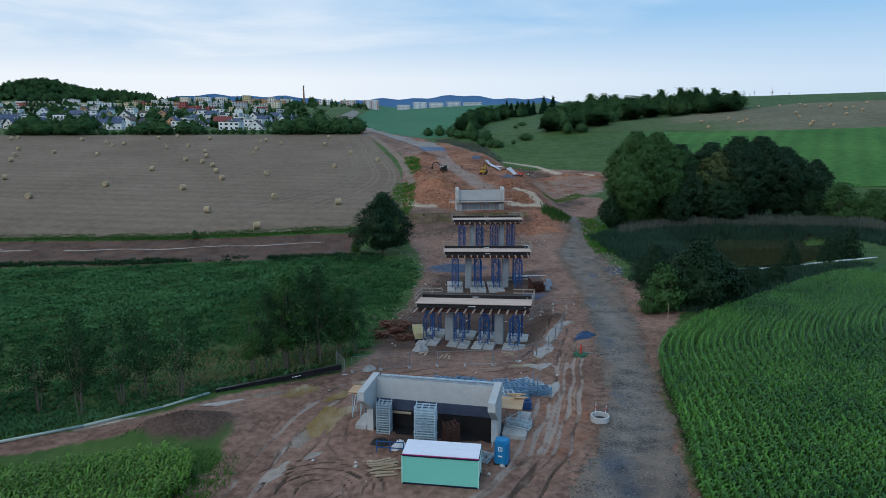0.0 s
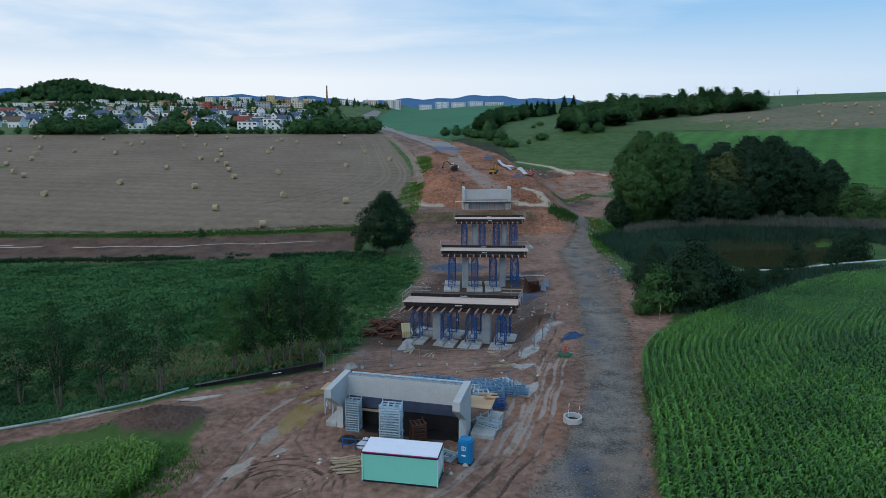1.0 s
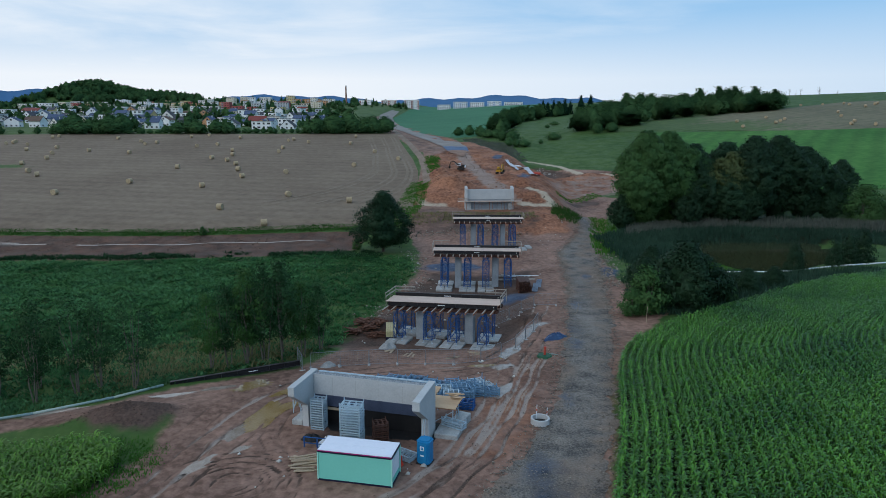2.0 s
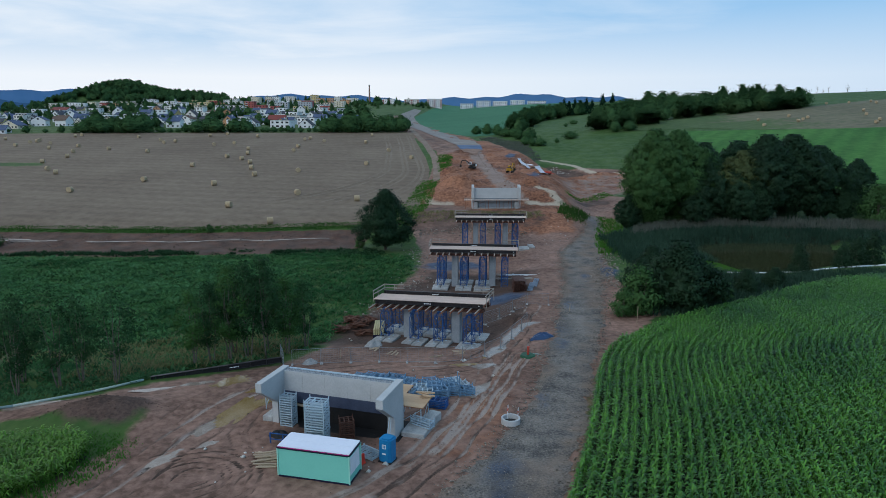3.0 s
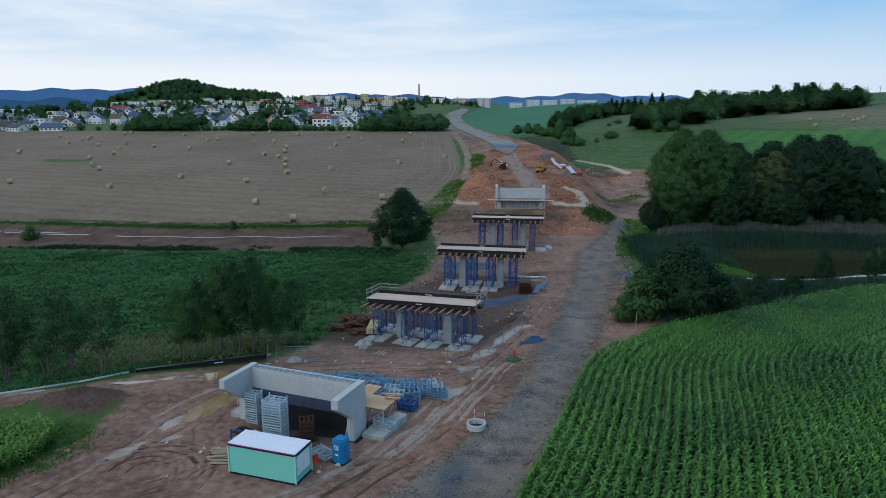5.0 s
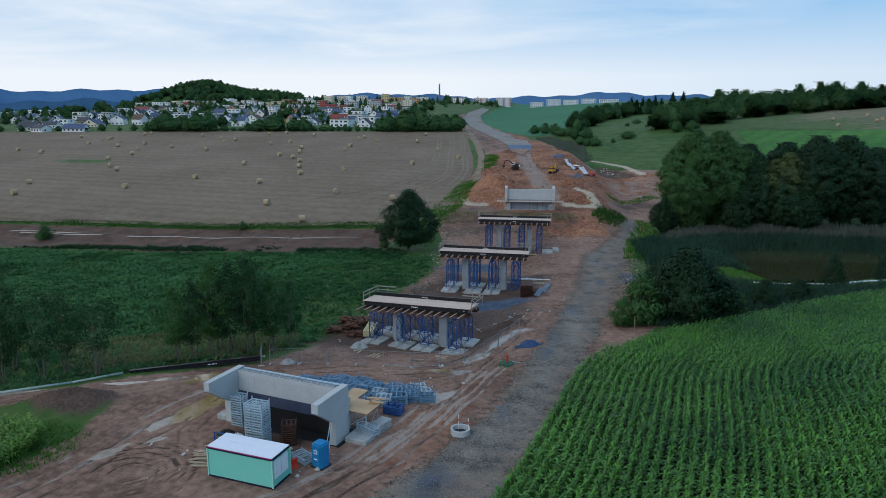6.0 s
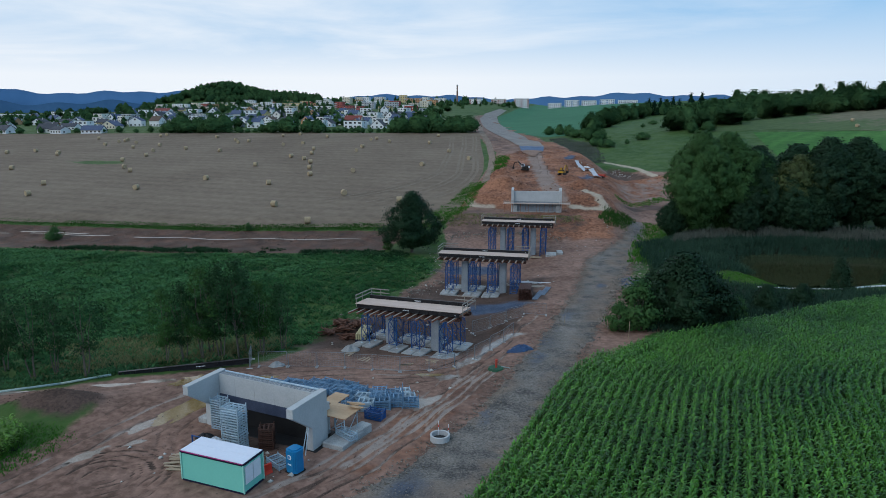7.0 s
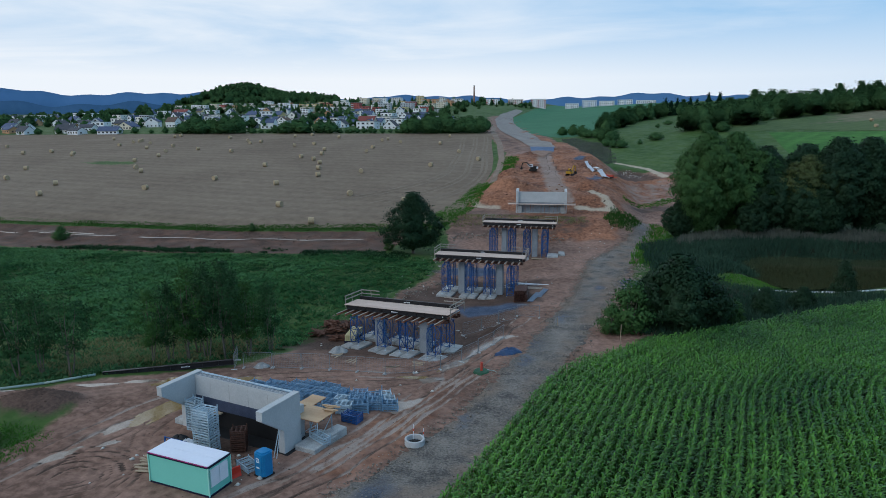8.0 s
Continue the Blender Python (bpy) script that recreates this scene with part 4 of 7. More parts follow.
    for u in (-6.1, -1.75, 1.75, 5.9):
        for v in (-1.7, 2.3):
            p = rot @ Vector((u, v, 0))
            shoring_tower(meshes, x + p.x, y + p.y, base + 0.25, turn, group)
        for du in (-0.78, 0.78):
            for v, o in ((-2.0, rng.uniform(-0.25, 0.1)), (2.6, rng.uniform(-0.2, 0.2))):
                p = rot @ Vector((u + du, v + o, 0))
                tagged(new("concrete_pad", slab), "pale precast concrete slab under the shoring", "slab", "shoring pads").matrix_basis = pose(x + p.x, y + p.y, base + 0.25, 0, 0, turn + rng.uniform(-1.5, 1.5))


def far_abutment():
    ab = thing("bridge_abutment", "pale concrete abutment at the far bank with timber walkway", "abutment", 10.6, 198.4, 3.6, 6)
    for a, b in ((-7.3, -6.6), (6.6, 7.3)):
        part("wing_wall", Shape().prism([(-0.4, 0), (3.2, 0), (3.2, 7.4), (0.6, 7.4), (-0.4, 6.9)], a, b, SIDE), M_CONC, ab)
    part("ballast_wall", Shape().box(-6.6, 0.6, 3.6, 6.6, 1.2, 6.6), M_CONC, ab)
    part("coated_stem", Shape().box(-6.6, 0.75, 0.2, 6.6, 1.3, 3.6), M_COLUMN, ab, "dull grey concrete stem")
    for u in (-6.3, 6.3):
        part("bearing_block", Shape().block(u - 0.7, -0.6, 0.2, u + 0.7, 0.4, 2.6, 0.05), M_CONC_PAD, ab)
    for u in (-3.2, 0.9, 3.6):
        part("prop", Shape().bar((u, -0.2, 0.2), (u + 0.2, 0.1, 3.1), 0.06), M_TIMBER, ab)
    part("ledge", Shape().block(-6.0, -0.5, 0.2, 5.2, 0.5, 0.75, 0.05), M_CONC_PAD, ab)
    part("walkway", Shape().box(-9.6, -1.3, 3.1, 9.8, 0.55, 3.2), M_PLY, ab)
    for z in (3.7, 4.1):
        part("hand_rail", Shape().bar((-9.6, -1.3, z), (-6.4, -1.3, z), 0.09).bar((6.6, -1.3, z), (9.8, -1.3, z), 0.09), M_RAIL, ab)
    for i in range(9):
        u = -9.2 + 18.4 * i / 8
        part("walkway_bracket", Shape().bar((u, -0.9, 3.1), (u, -0.5, 0.2), 0.1), M_TIMBER, ab)
    part("footing", Shape().block(-8.6, -1.6, -0.4, 8.6, 3.2, 0.25, 0.06), M_CONC_PAD, ab)


near_abutment()
work_platform("work_platform", 6.0, 58.4, -11.7, 3.1, 2.7, 2.6)
work_platform("work_platform", 4.6, 61.0, -11.7, 1.6, 2.4, 2.6)
work_platform("work_platform", -8.4, 60.9, -11.7, 1.4, 1.8, 2.9)
pier(4.2, 89.1, -12.5, 4.4, 0.04, -1.5, 16.2, 1, "shoring of the first pier")
pier(8.1, 123.4, 0, 5.47, 0.0, -2.0, 16.6, 2, "shoring of the second pier")
pier(10.2, 158.2, 2.7, 6.92, 0.0, -1.6, 17.0, 3, "shoring of the third pier")
far_abutment()

# ---- site yard ----
def crumpled(name, seed, w, d, h, mat):
    """A low heap with folds and an uneven rim."""
    rs = np.random.RandomState(seed)
    n, k = 26, 8
    a = np.arange(n) * 2 * np.pi / n
    rim = 1 + 0.14 * np.sin(2 * a + rs.uniform(0, 6)) + 0.10 * np.sin(5 * a + rs.uniform(0, 6))
    v = [(0, 0, h * 0.95)]
    for i in range(1, k + 1):
        f = i / k
        z = h * (1 - f ** 1.8) * (1 + 0.16 * np.sin(4 * a + 3 * f + seed)) + rs.normal(size=n) * 0.05 * h - (0.12 if i == k else 0)
        v += list(zip(w * f * rim * np.cos(a), d * f * rim * np.sin(a), z))
    q = [(0, 1 + i, 1 + (i + 1) % n) for i in range(n)]
    for r in range(k - 1):
        q += [(1 + r * n + i, 1 + r * n + n + i, 1 + r * n + n + (i + 1) % n, 1 + r * n + (i + 1) % n) for i in range(n)]
    return mesh_from(name, [tuple(float(c) for c in p) for p in v], q, mat)


def site_container(x, y, turn):
    c = thing("site_container", "mint green site container with a white roof", "container", x, y, None, turn)
    L, W, Hh = 6.06, 2.44, 2.6
    part("body", Shape().box(-L / 2 + 0.06, -W / 2 + 0.03, 0.14, L / 2 - 0.06, W / 2 - 0.03, Hh - 0.2), M_MINT, c)
    for sx in (-1, 1):
        for sy in (-1, 1):
            part("corner_post", Shape().box(sx * L / 2 - 0.05, sy * W / 2 - 0.05, 0.1, sx * L / 2 + 0.05, sy * W / 2 + 0.05, Hh - 0.16), M_MINTPALE, c)
    part("base_rail", Shape().box(-L / 2, -W / 2, 0, L / 2, W / 2, 0.14), M_DKBLUE, c)
    part("roof_rail", Shape().box(-L / 2 - 0.04, -W / 2 - 0.04, Hh - 0.2, L / 2 + 0.04, W / 2 + 0.04, Hh - 0.02), M_DKBLUE, c, "dark blue roof edge")
    part("stripe", Shape().box(-L / 2, -W / 2 - 0.055, Hh - 0.06, L / 2, -W / 2 - 0.04, Hh - 0.02), M_PINK, c, "thin magenta stripe")
    for a, b in ((-W / 2, 0.0), (0.02, W / 2)):
        part("roof_panel", Shape().box(-L / 2, a, Hh - 0.02, L / 2, b, Hh + 0.02), M_ROOFW, c)
    for a, b in ((-0.98, -0.08), (0.0, 0.9)):
        part("end_panel", Shape().box(L / 2 - 0.06, a, 0.75, L / 2 + 0.02, b, 2.2), M_WHITE, c, "white end panel")
    return c


def portable_toilet(x, y, turn):
    t = thing("portable_toilet", "bright blue plastic portable toilet", "toilet", x, y, None, turn)
    t.matrix_basis = t.matrix_basis @ Matrix.Diagonal((1.05, 1.05, 0.92, 1))
    o = [(-0.55, -0.35), (-0.35, -0.55), (0.35, -0.55), (0.55, -0.35), (0.55, 0.35), (0.35, 0.55), (-0.35, 0.55), (-0.55, 0.35)]
    part("base", Shape().box(-0.56, -0.56, 0, 0.56, 0.56, 0.12), M_DARK, t)
    part("cabin", Shape().prism(o, 0.12, 2.1, Matrix()), M_TOILET, t)
    part("roof", Shape().prism([(a * 1.04, b * 1.04) for a, b in o], 2.1, 2.2, Matrix()).prism([(a * 0.8, b * 0.8) for a, b in o], 2.2, 2.32, Matrix()), M_TOILET, t)
    d = part("door", Shape().box(-0.36, -0.585, 0.2, 0.36, -0.55, 2.0), M_TOILET, t)
    part("sign", Shape().box(-0.17, -0.60, 1.42, 0.17, -0.587, 1.82), M_WHITE, d, "white square sign")
    part("sign_mark", Shape().box(-0.1, -0.606, 1.48, -0.01, -0.602, 1.76).box(0.02, -0.606, 1.48, 0.11, -0.602, 1.76), M_TOILET, d)
    part("label_plate", Shape().box(-0.17, -0.60, 0.86, 0.17, -0.587, 1.0), M_WHITE, d, "pale label plate")
    for u in (-0.46, 0.46):
        part("rib", Shape().box(u - 0.03, -0.49, 0.2, u + 0.03, -0.44, 2.0), M_TOILET, t)
    return t


def frame_stack(x, y, turn, w, d, layers, step, label, group, mat=None, seed=0, z=None):
    """A stack of welded scaffold frames, each layer a frame of four bars and two rungs."""
    mat = mat or M_GALV
    rng = random.Random(seed)
    s = thing("frame_stack", label, "scaffolding", x, y, z, turn, group)
    f = Shape()
    for v in (-d / 2, d / 2):
        f.bar((-w / 2, v, 0), (w / 2, v, 0), 0.09)
    for u in (-w / 2, -w / 6, w / 6, w / 2):
        f.bar((u, -d / 2, 0), (u, d / 2, 0), 0.08)
    me = f.mesh("frame", mat)
    for i in range(layers):
        part("frame", me, None, s, "", pose(rng.uniform(-0.05, 0.05), rng.uniform(-0.05, 0.05), 0.08 + step * i, 0, 0, rng.uniform(-2, 2)))
    for u in (-w / 2, w / 2):
        for v in (-d / 2, d / 2):
            part("corner_upright", Shape().bar((u, v, 0), (u, v, step * layers + 0.12), 0.07), mat, s)
    return s


def plank_pile(x, y, turn, n, length, label, seed, mat=None, z=None, wild=12):
    rng = random.Random(seed)
    p = thing("plank_pile", label, "planks", x, y, z, turn, "timber piles")
    for i in range(n):
        l = length * rng.uniform(0.6, 1.0)
        b = Shape().box(-l / 2, -0.11, 0, l / 2, 0.11, 0.06)
        part("plank", b, mat or M_PALE, p, "", pose(rng.uniform(-0.3, 0.3), rng.uniform(-0.7, 0.7), 0.02 + 0.065 * (i // 3), 0, 0, rng.uniform(-wild, wild)))
    return p


def concrete_slab(x, y, turn, w, d, h, z=None):
    s = tagged(new("concrete_slab", Shape().block(-w / 2, -d / 2, -0.1, w / 2, d / 2, h, 0.06).mesh("concrete_slab", M_CONC_PAD)), "weathered precast concrete slab on the ground", "slab", "loose slabs")
    s.matrix_basis = pose(x, y, height(x, y) if z is None else z, 0, 0, turn)
    return s


def manhole_ring(x, y):
    m = thing("manhole_ring", "pale concrete manhole ring with marker poles", "manhole", x, y)
    m.matrix_basis = m.matrix_basis @ Matrix.Scale(0.9, 4)
    s, n = Shape(), 28
    for r, z in ((1.0, -0.1), (1.0, 0.62), (0.82, 0.62), (0.82, 0.1)):
        s.v += [(r * math.cos(2 * math.pi * i / n), r * math.sin(2 * math.pi * i / n), z) for i in range(n)]
    for k in range(3):
        s.f += [(k * n + i, k * n + (i + 1) % n, k * n + n + (i + 1) % n, k * n + n + i) for i in range(n)]
    part("ring", s, M_CONC, m)
    part("shaft_floor", Shape().tube((0, 0, -0.05), (0, 0, 0.12), 0.82, n=20), M_BITUMEN, m)
    for u, v, h in ((-0.35, 0.75, 1.7), (0.72, 0.55, 1.5)):
        p = part("marker_pole", Shape().tube((u, v, 0), (u + 0.04, v, h), 0.035, n=6), M_WHITE, m)
        part("band", Shape().tube((u + 0.02, v, h * 0.6), (u + 0.03, v, h * 0.75), 0.038, n=6), M_RED, p)
    part("rubble", Shape().block(-0.4, -0.3, 0.1, 0.3, 0.35, 0.35, 0.08), M_DARK, m)


def standpipe(x, y):
    s = thing("standpipe", "red standpipe on a green base by the road", "pipe", x, y)
    part("pipe", Shape().tube((0, 0, 0), (0.03, 0, 1.2), 0.15, n=12), M_REDPIPE, s)
    part("cap", Shape().tube((0.03, 0, 1.2), (0.03, 0, 1.28), 0.18, n=12), M_REDPIPE, s)
    part("base", Shape().tube((0, 0, 0), (0, 0, 0.25), 1.0, 0.85, n=14), M_DARKGREEN, s, "dark green base")
    part("hose", Shape().bar((0.6, 0.3, 0.3), (1.5, 0.5, 0.12), 0.1).bar((1.5, 0.5, 0.12), (1.8, 0.1, 0.1), 0.1), M_GREENTUBE, s)


def fence_panel(x, y, turn, w=3.4, h=1.95, tilt=0.0):
    f = thing("fence_panel", "galvanised mesh site fence panel on concrete feet", "fence", x, y, None, turn, "site fence")
    a = w / 2
    part("panel_frame", Shape().bar((-a, 0, 0.1), (-a, 0, h), 0.05).bar((a, 0, 0.1), (a, 0, h), 0.05).bar((-a, 0, h), (a, 0, h), 0.04).bar((-a, 0, 0.15), (a, 0, 0.15), 0.04), M_FENCE, f)
    wires = Shape()
    for i in range(1, 17):
        u = -a + w * i / 17
        wires.bar((u, 0, 0.15), (u, 0, h), 0.008)
    for i in range(1, 7):
        wires.bar((-a, 0, 0.15 + (h - 0.15) * i / 7), (a, 0, 0.15 + (h - 0.15) * i / 7), 0.008)
    part("wire_mesh", wires, M_FENCE, f)
    for u in (-a, a):
        part("foot", Shape().block(u - 0.12, -0.36, 0, u + 0.12, 0.36, 0.14, 0.03), M_CONC_PAD, f)
    return f


def lying_girder(x, y, turn, length):
    g = thing("steel_girder", "long black steel girder lying along the track", "girder", x, y, None, turn)
    g.matrix_basis = g.matrix_basis @ Matrix.Diagonal((1, 1, 0.8, 1))
    s = Shape()
    for z0, z1, t in ((0.0, 0.05, 0.2), (0.75, 0.8, 0.2), (0.05, 0.75, 0.02)):
        s.box(-length / 2, -t, z0, length / 2, t, z1)
    part("beam", s, M_GIRDER, g)
    for i in range(9):
        u = -length / 2 + length * i / 8
        part("stiffener", Shape().box(u - 0.015, -0.18, 0.05, u + 0.015, 0.18, 0.75), M_GIRDER, g)
    b = Shape()
    for i in range(7):
        b.box(1.2 + i * 0.15, -0.215, 0.34, 1.3 + i * 0.15, -0.203, 0.48)
    part("lettering_bars", b, M_WHITE, g, "plain white bars of lettering")


def silt_barrier(pts):
    """A thick fabric tube laid along the edge of the reeds."""
    s = Shape()
    p = [Vector((x, y, height(x, y) + 0.15)) for x, y in pts]
    for a, b in zip(p, p[1:]):
        s.tube(a, b, 0.14, n=10)
    tagged(new("silt_barrier", s.mesh("silt_barrier", M_GREENTUBE, True)), "long pale fabric barrier tube beside the reeds", "barrier")


def pipe_bundle(x, y, turn, n, length, mat, label, z=None, r=0.09):
    b = thing("pipe_bundle", label, "pipes", x, y, z, turn, "pipe bundles")
    for i in range(n):
        part("pipe", Shape().tube((-length / 2, (i % 5) * r * 2.2, r + (i // 5) * r * 1.9), (length / 2, (i % 5) * r * 2.2, r + (i // 5) * r * 1.9), r, n=8), mat, b)
    return b


M_PINK = material("magenta_stripe", (0.5, 0.02, 0.2), (0.55, 0.03, 0.25), 1.0, 0.5)
M_MINTPALE = material("pale_mint_steel", (0.30, 0.62, 0.52), (0.35, 0.68, 0.57), 1.0, 0.5)
M_REDPIPE = material("faded_red_pipe", (0.36, 0.05, 0.035), (0.48, 0.08, 0.05), 2.0, 0.6)
M_DARKGREEN = material("dark_green_plastic", (0.012, 0.06, 0.03), (0.02, 0.09, 0.045), 2.0, 0.6)
M_TARP = material("blue_tarpaulin", (0.02, 0.045, 0.11), (0.035, 0.075, 0.16), 1.0, 0.5, 0.01)
site_container(-0.03, 48.72, -8.2)
portable_toilet(5.0, 51.35, -20)
SCAFF = "stack of pale galvanised scaffold frames"
frame_stack(-5.46, 57.1, -10, 1.2, 1.0, 13, 0.235, "tall stack of pale galvanised scaffold frames", "tall frame stacks", seed=1)
frame_stack(-1.5, 53.1, -8, 1.75, 1.2, 17, 0.235, "tall stack of pale galvanised scaffold frames", "tall frame stacks", seed=2)
frame_stack(0.7, 54.6, 20, 1.2, 1.1, 11, 0.19, "tall rusty brown stack of formwork frames", "tall frame stacks", M_RUST, seed=4)
plank_pile(-5.0, 50.8, 8, 13, 2.7, "loose pale planks beside the container", 5, None, None, 20)
plank_pile(-4.9, 49.5, 2, 4, 2.2, "loose pale planks beside the container", 6)
plank_pile(7.2, 59.7, 20, 9, 1.3, "orange-brown timber pieces piled on the platform", 7, M_PLYNEW, 2.6, 40)
tagged(new("black_tarpaulin", crumpled("black_tarpaulin", 3, 1.5, 1.2, 0.7, M_BITUMEN)), "crumpled black sheeting heaped on the mud", "tarpaulin").matrix_basis = pose(-5.6, 54.8, height(-5.6, 54.8), 0, 0, 15) @ Matrix.Scale(0.65, 4)
blue_rack = thing("blue_rack", "empty blue steel storage rack", "rack", -4.6, 53.0, None, -8)
for u in (-1.2, 0, 1.2):
    part("post", Shape().bar((u, 0, 0), (u, 0, 1.0), 0.1), M_BLUE, blue_rack)
for z in (0.4, 0.95):
    part("rail", Shape().bar((-1.2, 0, z), (1.2, 0, z), 0.07), M_BLUE, blue_rack)
bag = tagged(new("white_sack", crumpled("white_sack", 5, 0.75, 0.45, 0.6, M_WHITE)), "crumpled white sack beside the rack", "sack")
bag.matrix_basis = pose(-3.9, 53.6, height(-3.9, 53.6) + 0.05, 0, 0, 30)
for x, y, s, what in ((-9.0, 75.0, 1.0, "pale heap of wrapped material by the fence"), (-3.2, 84.6, 1.3, "pale heap of wrapped material by the pier")):
    h = tagged(new("covered_mound", crumpled("covered_mound", 7, 0.95 * s, 0.65 * s, 0.6 * s, M_CONC_PAD)), what, "heap")
    h.matrix_basis = pose(x, y, height(x, y), 0, 0, 25)
red = thing("red_barrier", "red plastic road barrier beside the container", "barrier", 2.85, 50.5, None, 60)
red.matrix_basis = red.matrix_basis @ Matrix.Scale(0.8, 4)
part("body", Shape().prism([(-0.3, 0), (0.3, 0), (0.12, 0.35), (0.1, 1.0), (-0.1, 1.0), (-0.12, 0.35)], -0.55, 0.55, SIDE), M_RED, red)
frame_stack(3.2, 51.9, -30, 1.9, 1.1, 3, 0.16, "low stack of galvanised frames by the toilet", "low frame stacks", seed=3)
prop = thing("raking_prop", "steel prop leaning at the wing wall", "prop", 4.6, 54.6, None, -11)
for u in (-0.15, 0.15):
    part("leg", Shape().tube((u, -0.6, 0.0), (u * 0.4, 0.3, 2.9), 0.04, n=6), M_GALV, prop)
concrete_slab(6.8, 57.4, -11.7, 2.2, 3.6, 0.45)
concrete_slab(-7.5, 58.9, -11.7, 1.1, 2.6, 0.5)
concrete_slab(7.6, 58.9, -20, 1.2, 2.6, 0.7)
rack = frame_stack(7.1, 57.3, -30, 2.2, 0.7, 3, 0.25, "galvanised frames leaning on a slab", "low frame stacks", seed=9, z=0.65)
# frame stacks laid out behind the abutment
stack_rng = random.Random(17)
for i, (x, y, l) in enumerate(((-6.6, 66.4, 3), (-4.9, 67.1, 3), (-3.4, 68.4, 4), (-2.2, 66.8, 4), (-0.8, 68.2, 4), (0.2, 66.4, 5), (1.6, 67.8, 4), (2.9, 66.4, 5), (4.0, 67.8, 5), (-1.4, 70.0, 3), (1.0, 69.8, 3), (-5.8, 68.4, 3), (4.4, 64.8, 5), (2.4, 69.6, 4), (3.6, 69.2, 3), (-3.0, 66.2, 3), (-0.2, 70.4, 3), (-4.2, 69.6, 2))):
    frame_stack(x, y, -12 + stack_rng.uniform(-8, 8), 2.0, 1.3, l, 0.16, "low stack of blue-grey scaffold frames behind the abutment", "frame stacks behind the abutment", M_GALVBLUE, seed=30 + i)
for i, (x, y, l) in enumerate(((5.6, 65.9, 5), (7.0, 66.9, 5), (8.3, 67.3, 6), (6.5, 64.2, 6), (7.9, 64.9, 6), (9.1, 65.9, 6), (9.9, 67.3, 5), (5.4, 67.8, 4), (6.4, 68.6, 4), (8.9, 68.9, 4), (10.6, 66.2, 5), (7.3, 65.6, 7))):
    frame_stack(x, y, 14 + stack_rng.uniform(-12, 12), 1.5, 1.1, l, 0.18, "pallet stack of blue-grey scaffold parts", "frame stacks behind the abutment", M_GALVBLUE if i % 3 else M_GALV, seed=60 + i)
frame_stack(8.0, 62.6, -10, 1.7, 1.1, 5, 0.16, "low stack of bright blue steel frames", "frame stacks behind the abutment", M_BLUE, seed=77)
for x, y in ((8.9, 64.6), (9.6, 66.6), (9.9, 65.4)):
    post = thing("steel_post", "upright steel tube among the stacks", "post", x, y, None, 0, "steel posts")
    part("tube", Shape().tube((0, 0, 0), (0, 0, 2.3), 0.05, n=6), M_GALVBLUE, post)
manhole_ring(15.2, 59.7)
standpipe(17.3, 79.3)
lying_girder(-18.4, 70.4, 31.5, 14.5)
silt_barrier([(-70, 43), (-55, 49), (-45.5, 52.5), (-40.2, 54.6), (-34.2, 58.2), (-28.5, 62.4), (-25.0, 66.0)])
for x, y, t in ((-9.3, 74.6, 16), (-12.4, 74.8, -65), (-5.9, 75.6, 12), (-2.5, 76.4, 10), (0.9, 76.8, 4), (4.3, 77.0, 2), (7.7, 77.8, 22), (10.6, 79.6, 40), (12.9, 82.2, 56), (14.6, 85.2, 66), (16.0, 88.5, 68), (17.1, 91.8, 76), (14.5, 99.5, 55), (16.5, 102.3, 52), (19.5, 104, 0), (12.4, 96.7, 52)):
    fence_panel(x, y, t)
for x, y, t in ((0.2, 81.0, 70), (5.9, 79.9, 30), (-2.4, 82.6, 55), (8.6, 82.6, 10)):
    plank_pile(x, y, t, 3, 1.8, "few pale planks on the trampled earth", int(x * 7 + 50), None, None, 25)
for k, (x, y) in enumerate(((-7.2, 92.4), (-8.8, 90.8), (-6.2, 94.6), (-8.4, 94.0), (-5.9, 90.4))):
    plank_pile(x, y, 30 + 50 * k, 24, 2.8, "reddish-brown heap of used formwork timber", 33 + k, M_OLDWOOD, None, 60)
yel = thing("formwork_stack", "stack of yellow formwork beams beside the pier", "formwork", -3.7, 91.2, None, 98)
for i in range(5):
    part("beam", Shape().box(-2.2, -0.7 + 0.3 * i, 0.5, 2.2, -0.46 + 0.3 * i, 1.3), M_YELPAINT, yel)
for u in (-2.3, 1.6):
    part("bearer", Shape().box(u, -0.75, 0, u + 0.7, 0.8, 0.5), M_DKBLUE, yel)
for i, (x, y, t, n) in enumerate(((19.2, 117.0, 84, 5), (20.1, 120.5, 84, 5), (17.2, 127.5, 2, 6))):
    pipe_bundle(x, y, t, n, 6.0, M_BLUEGREY if i < 2 else M_WHITE, "bundle of grey steel tubes on the ground")
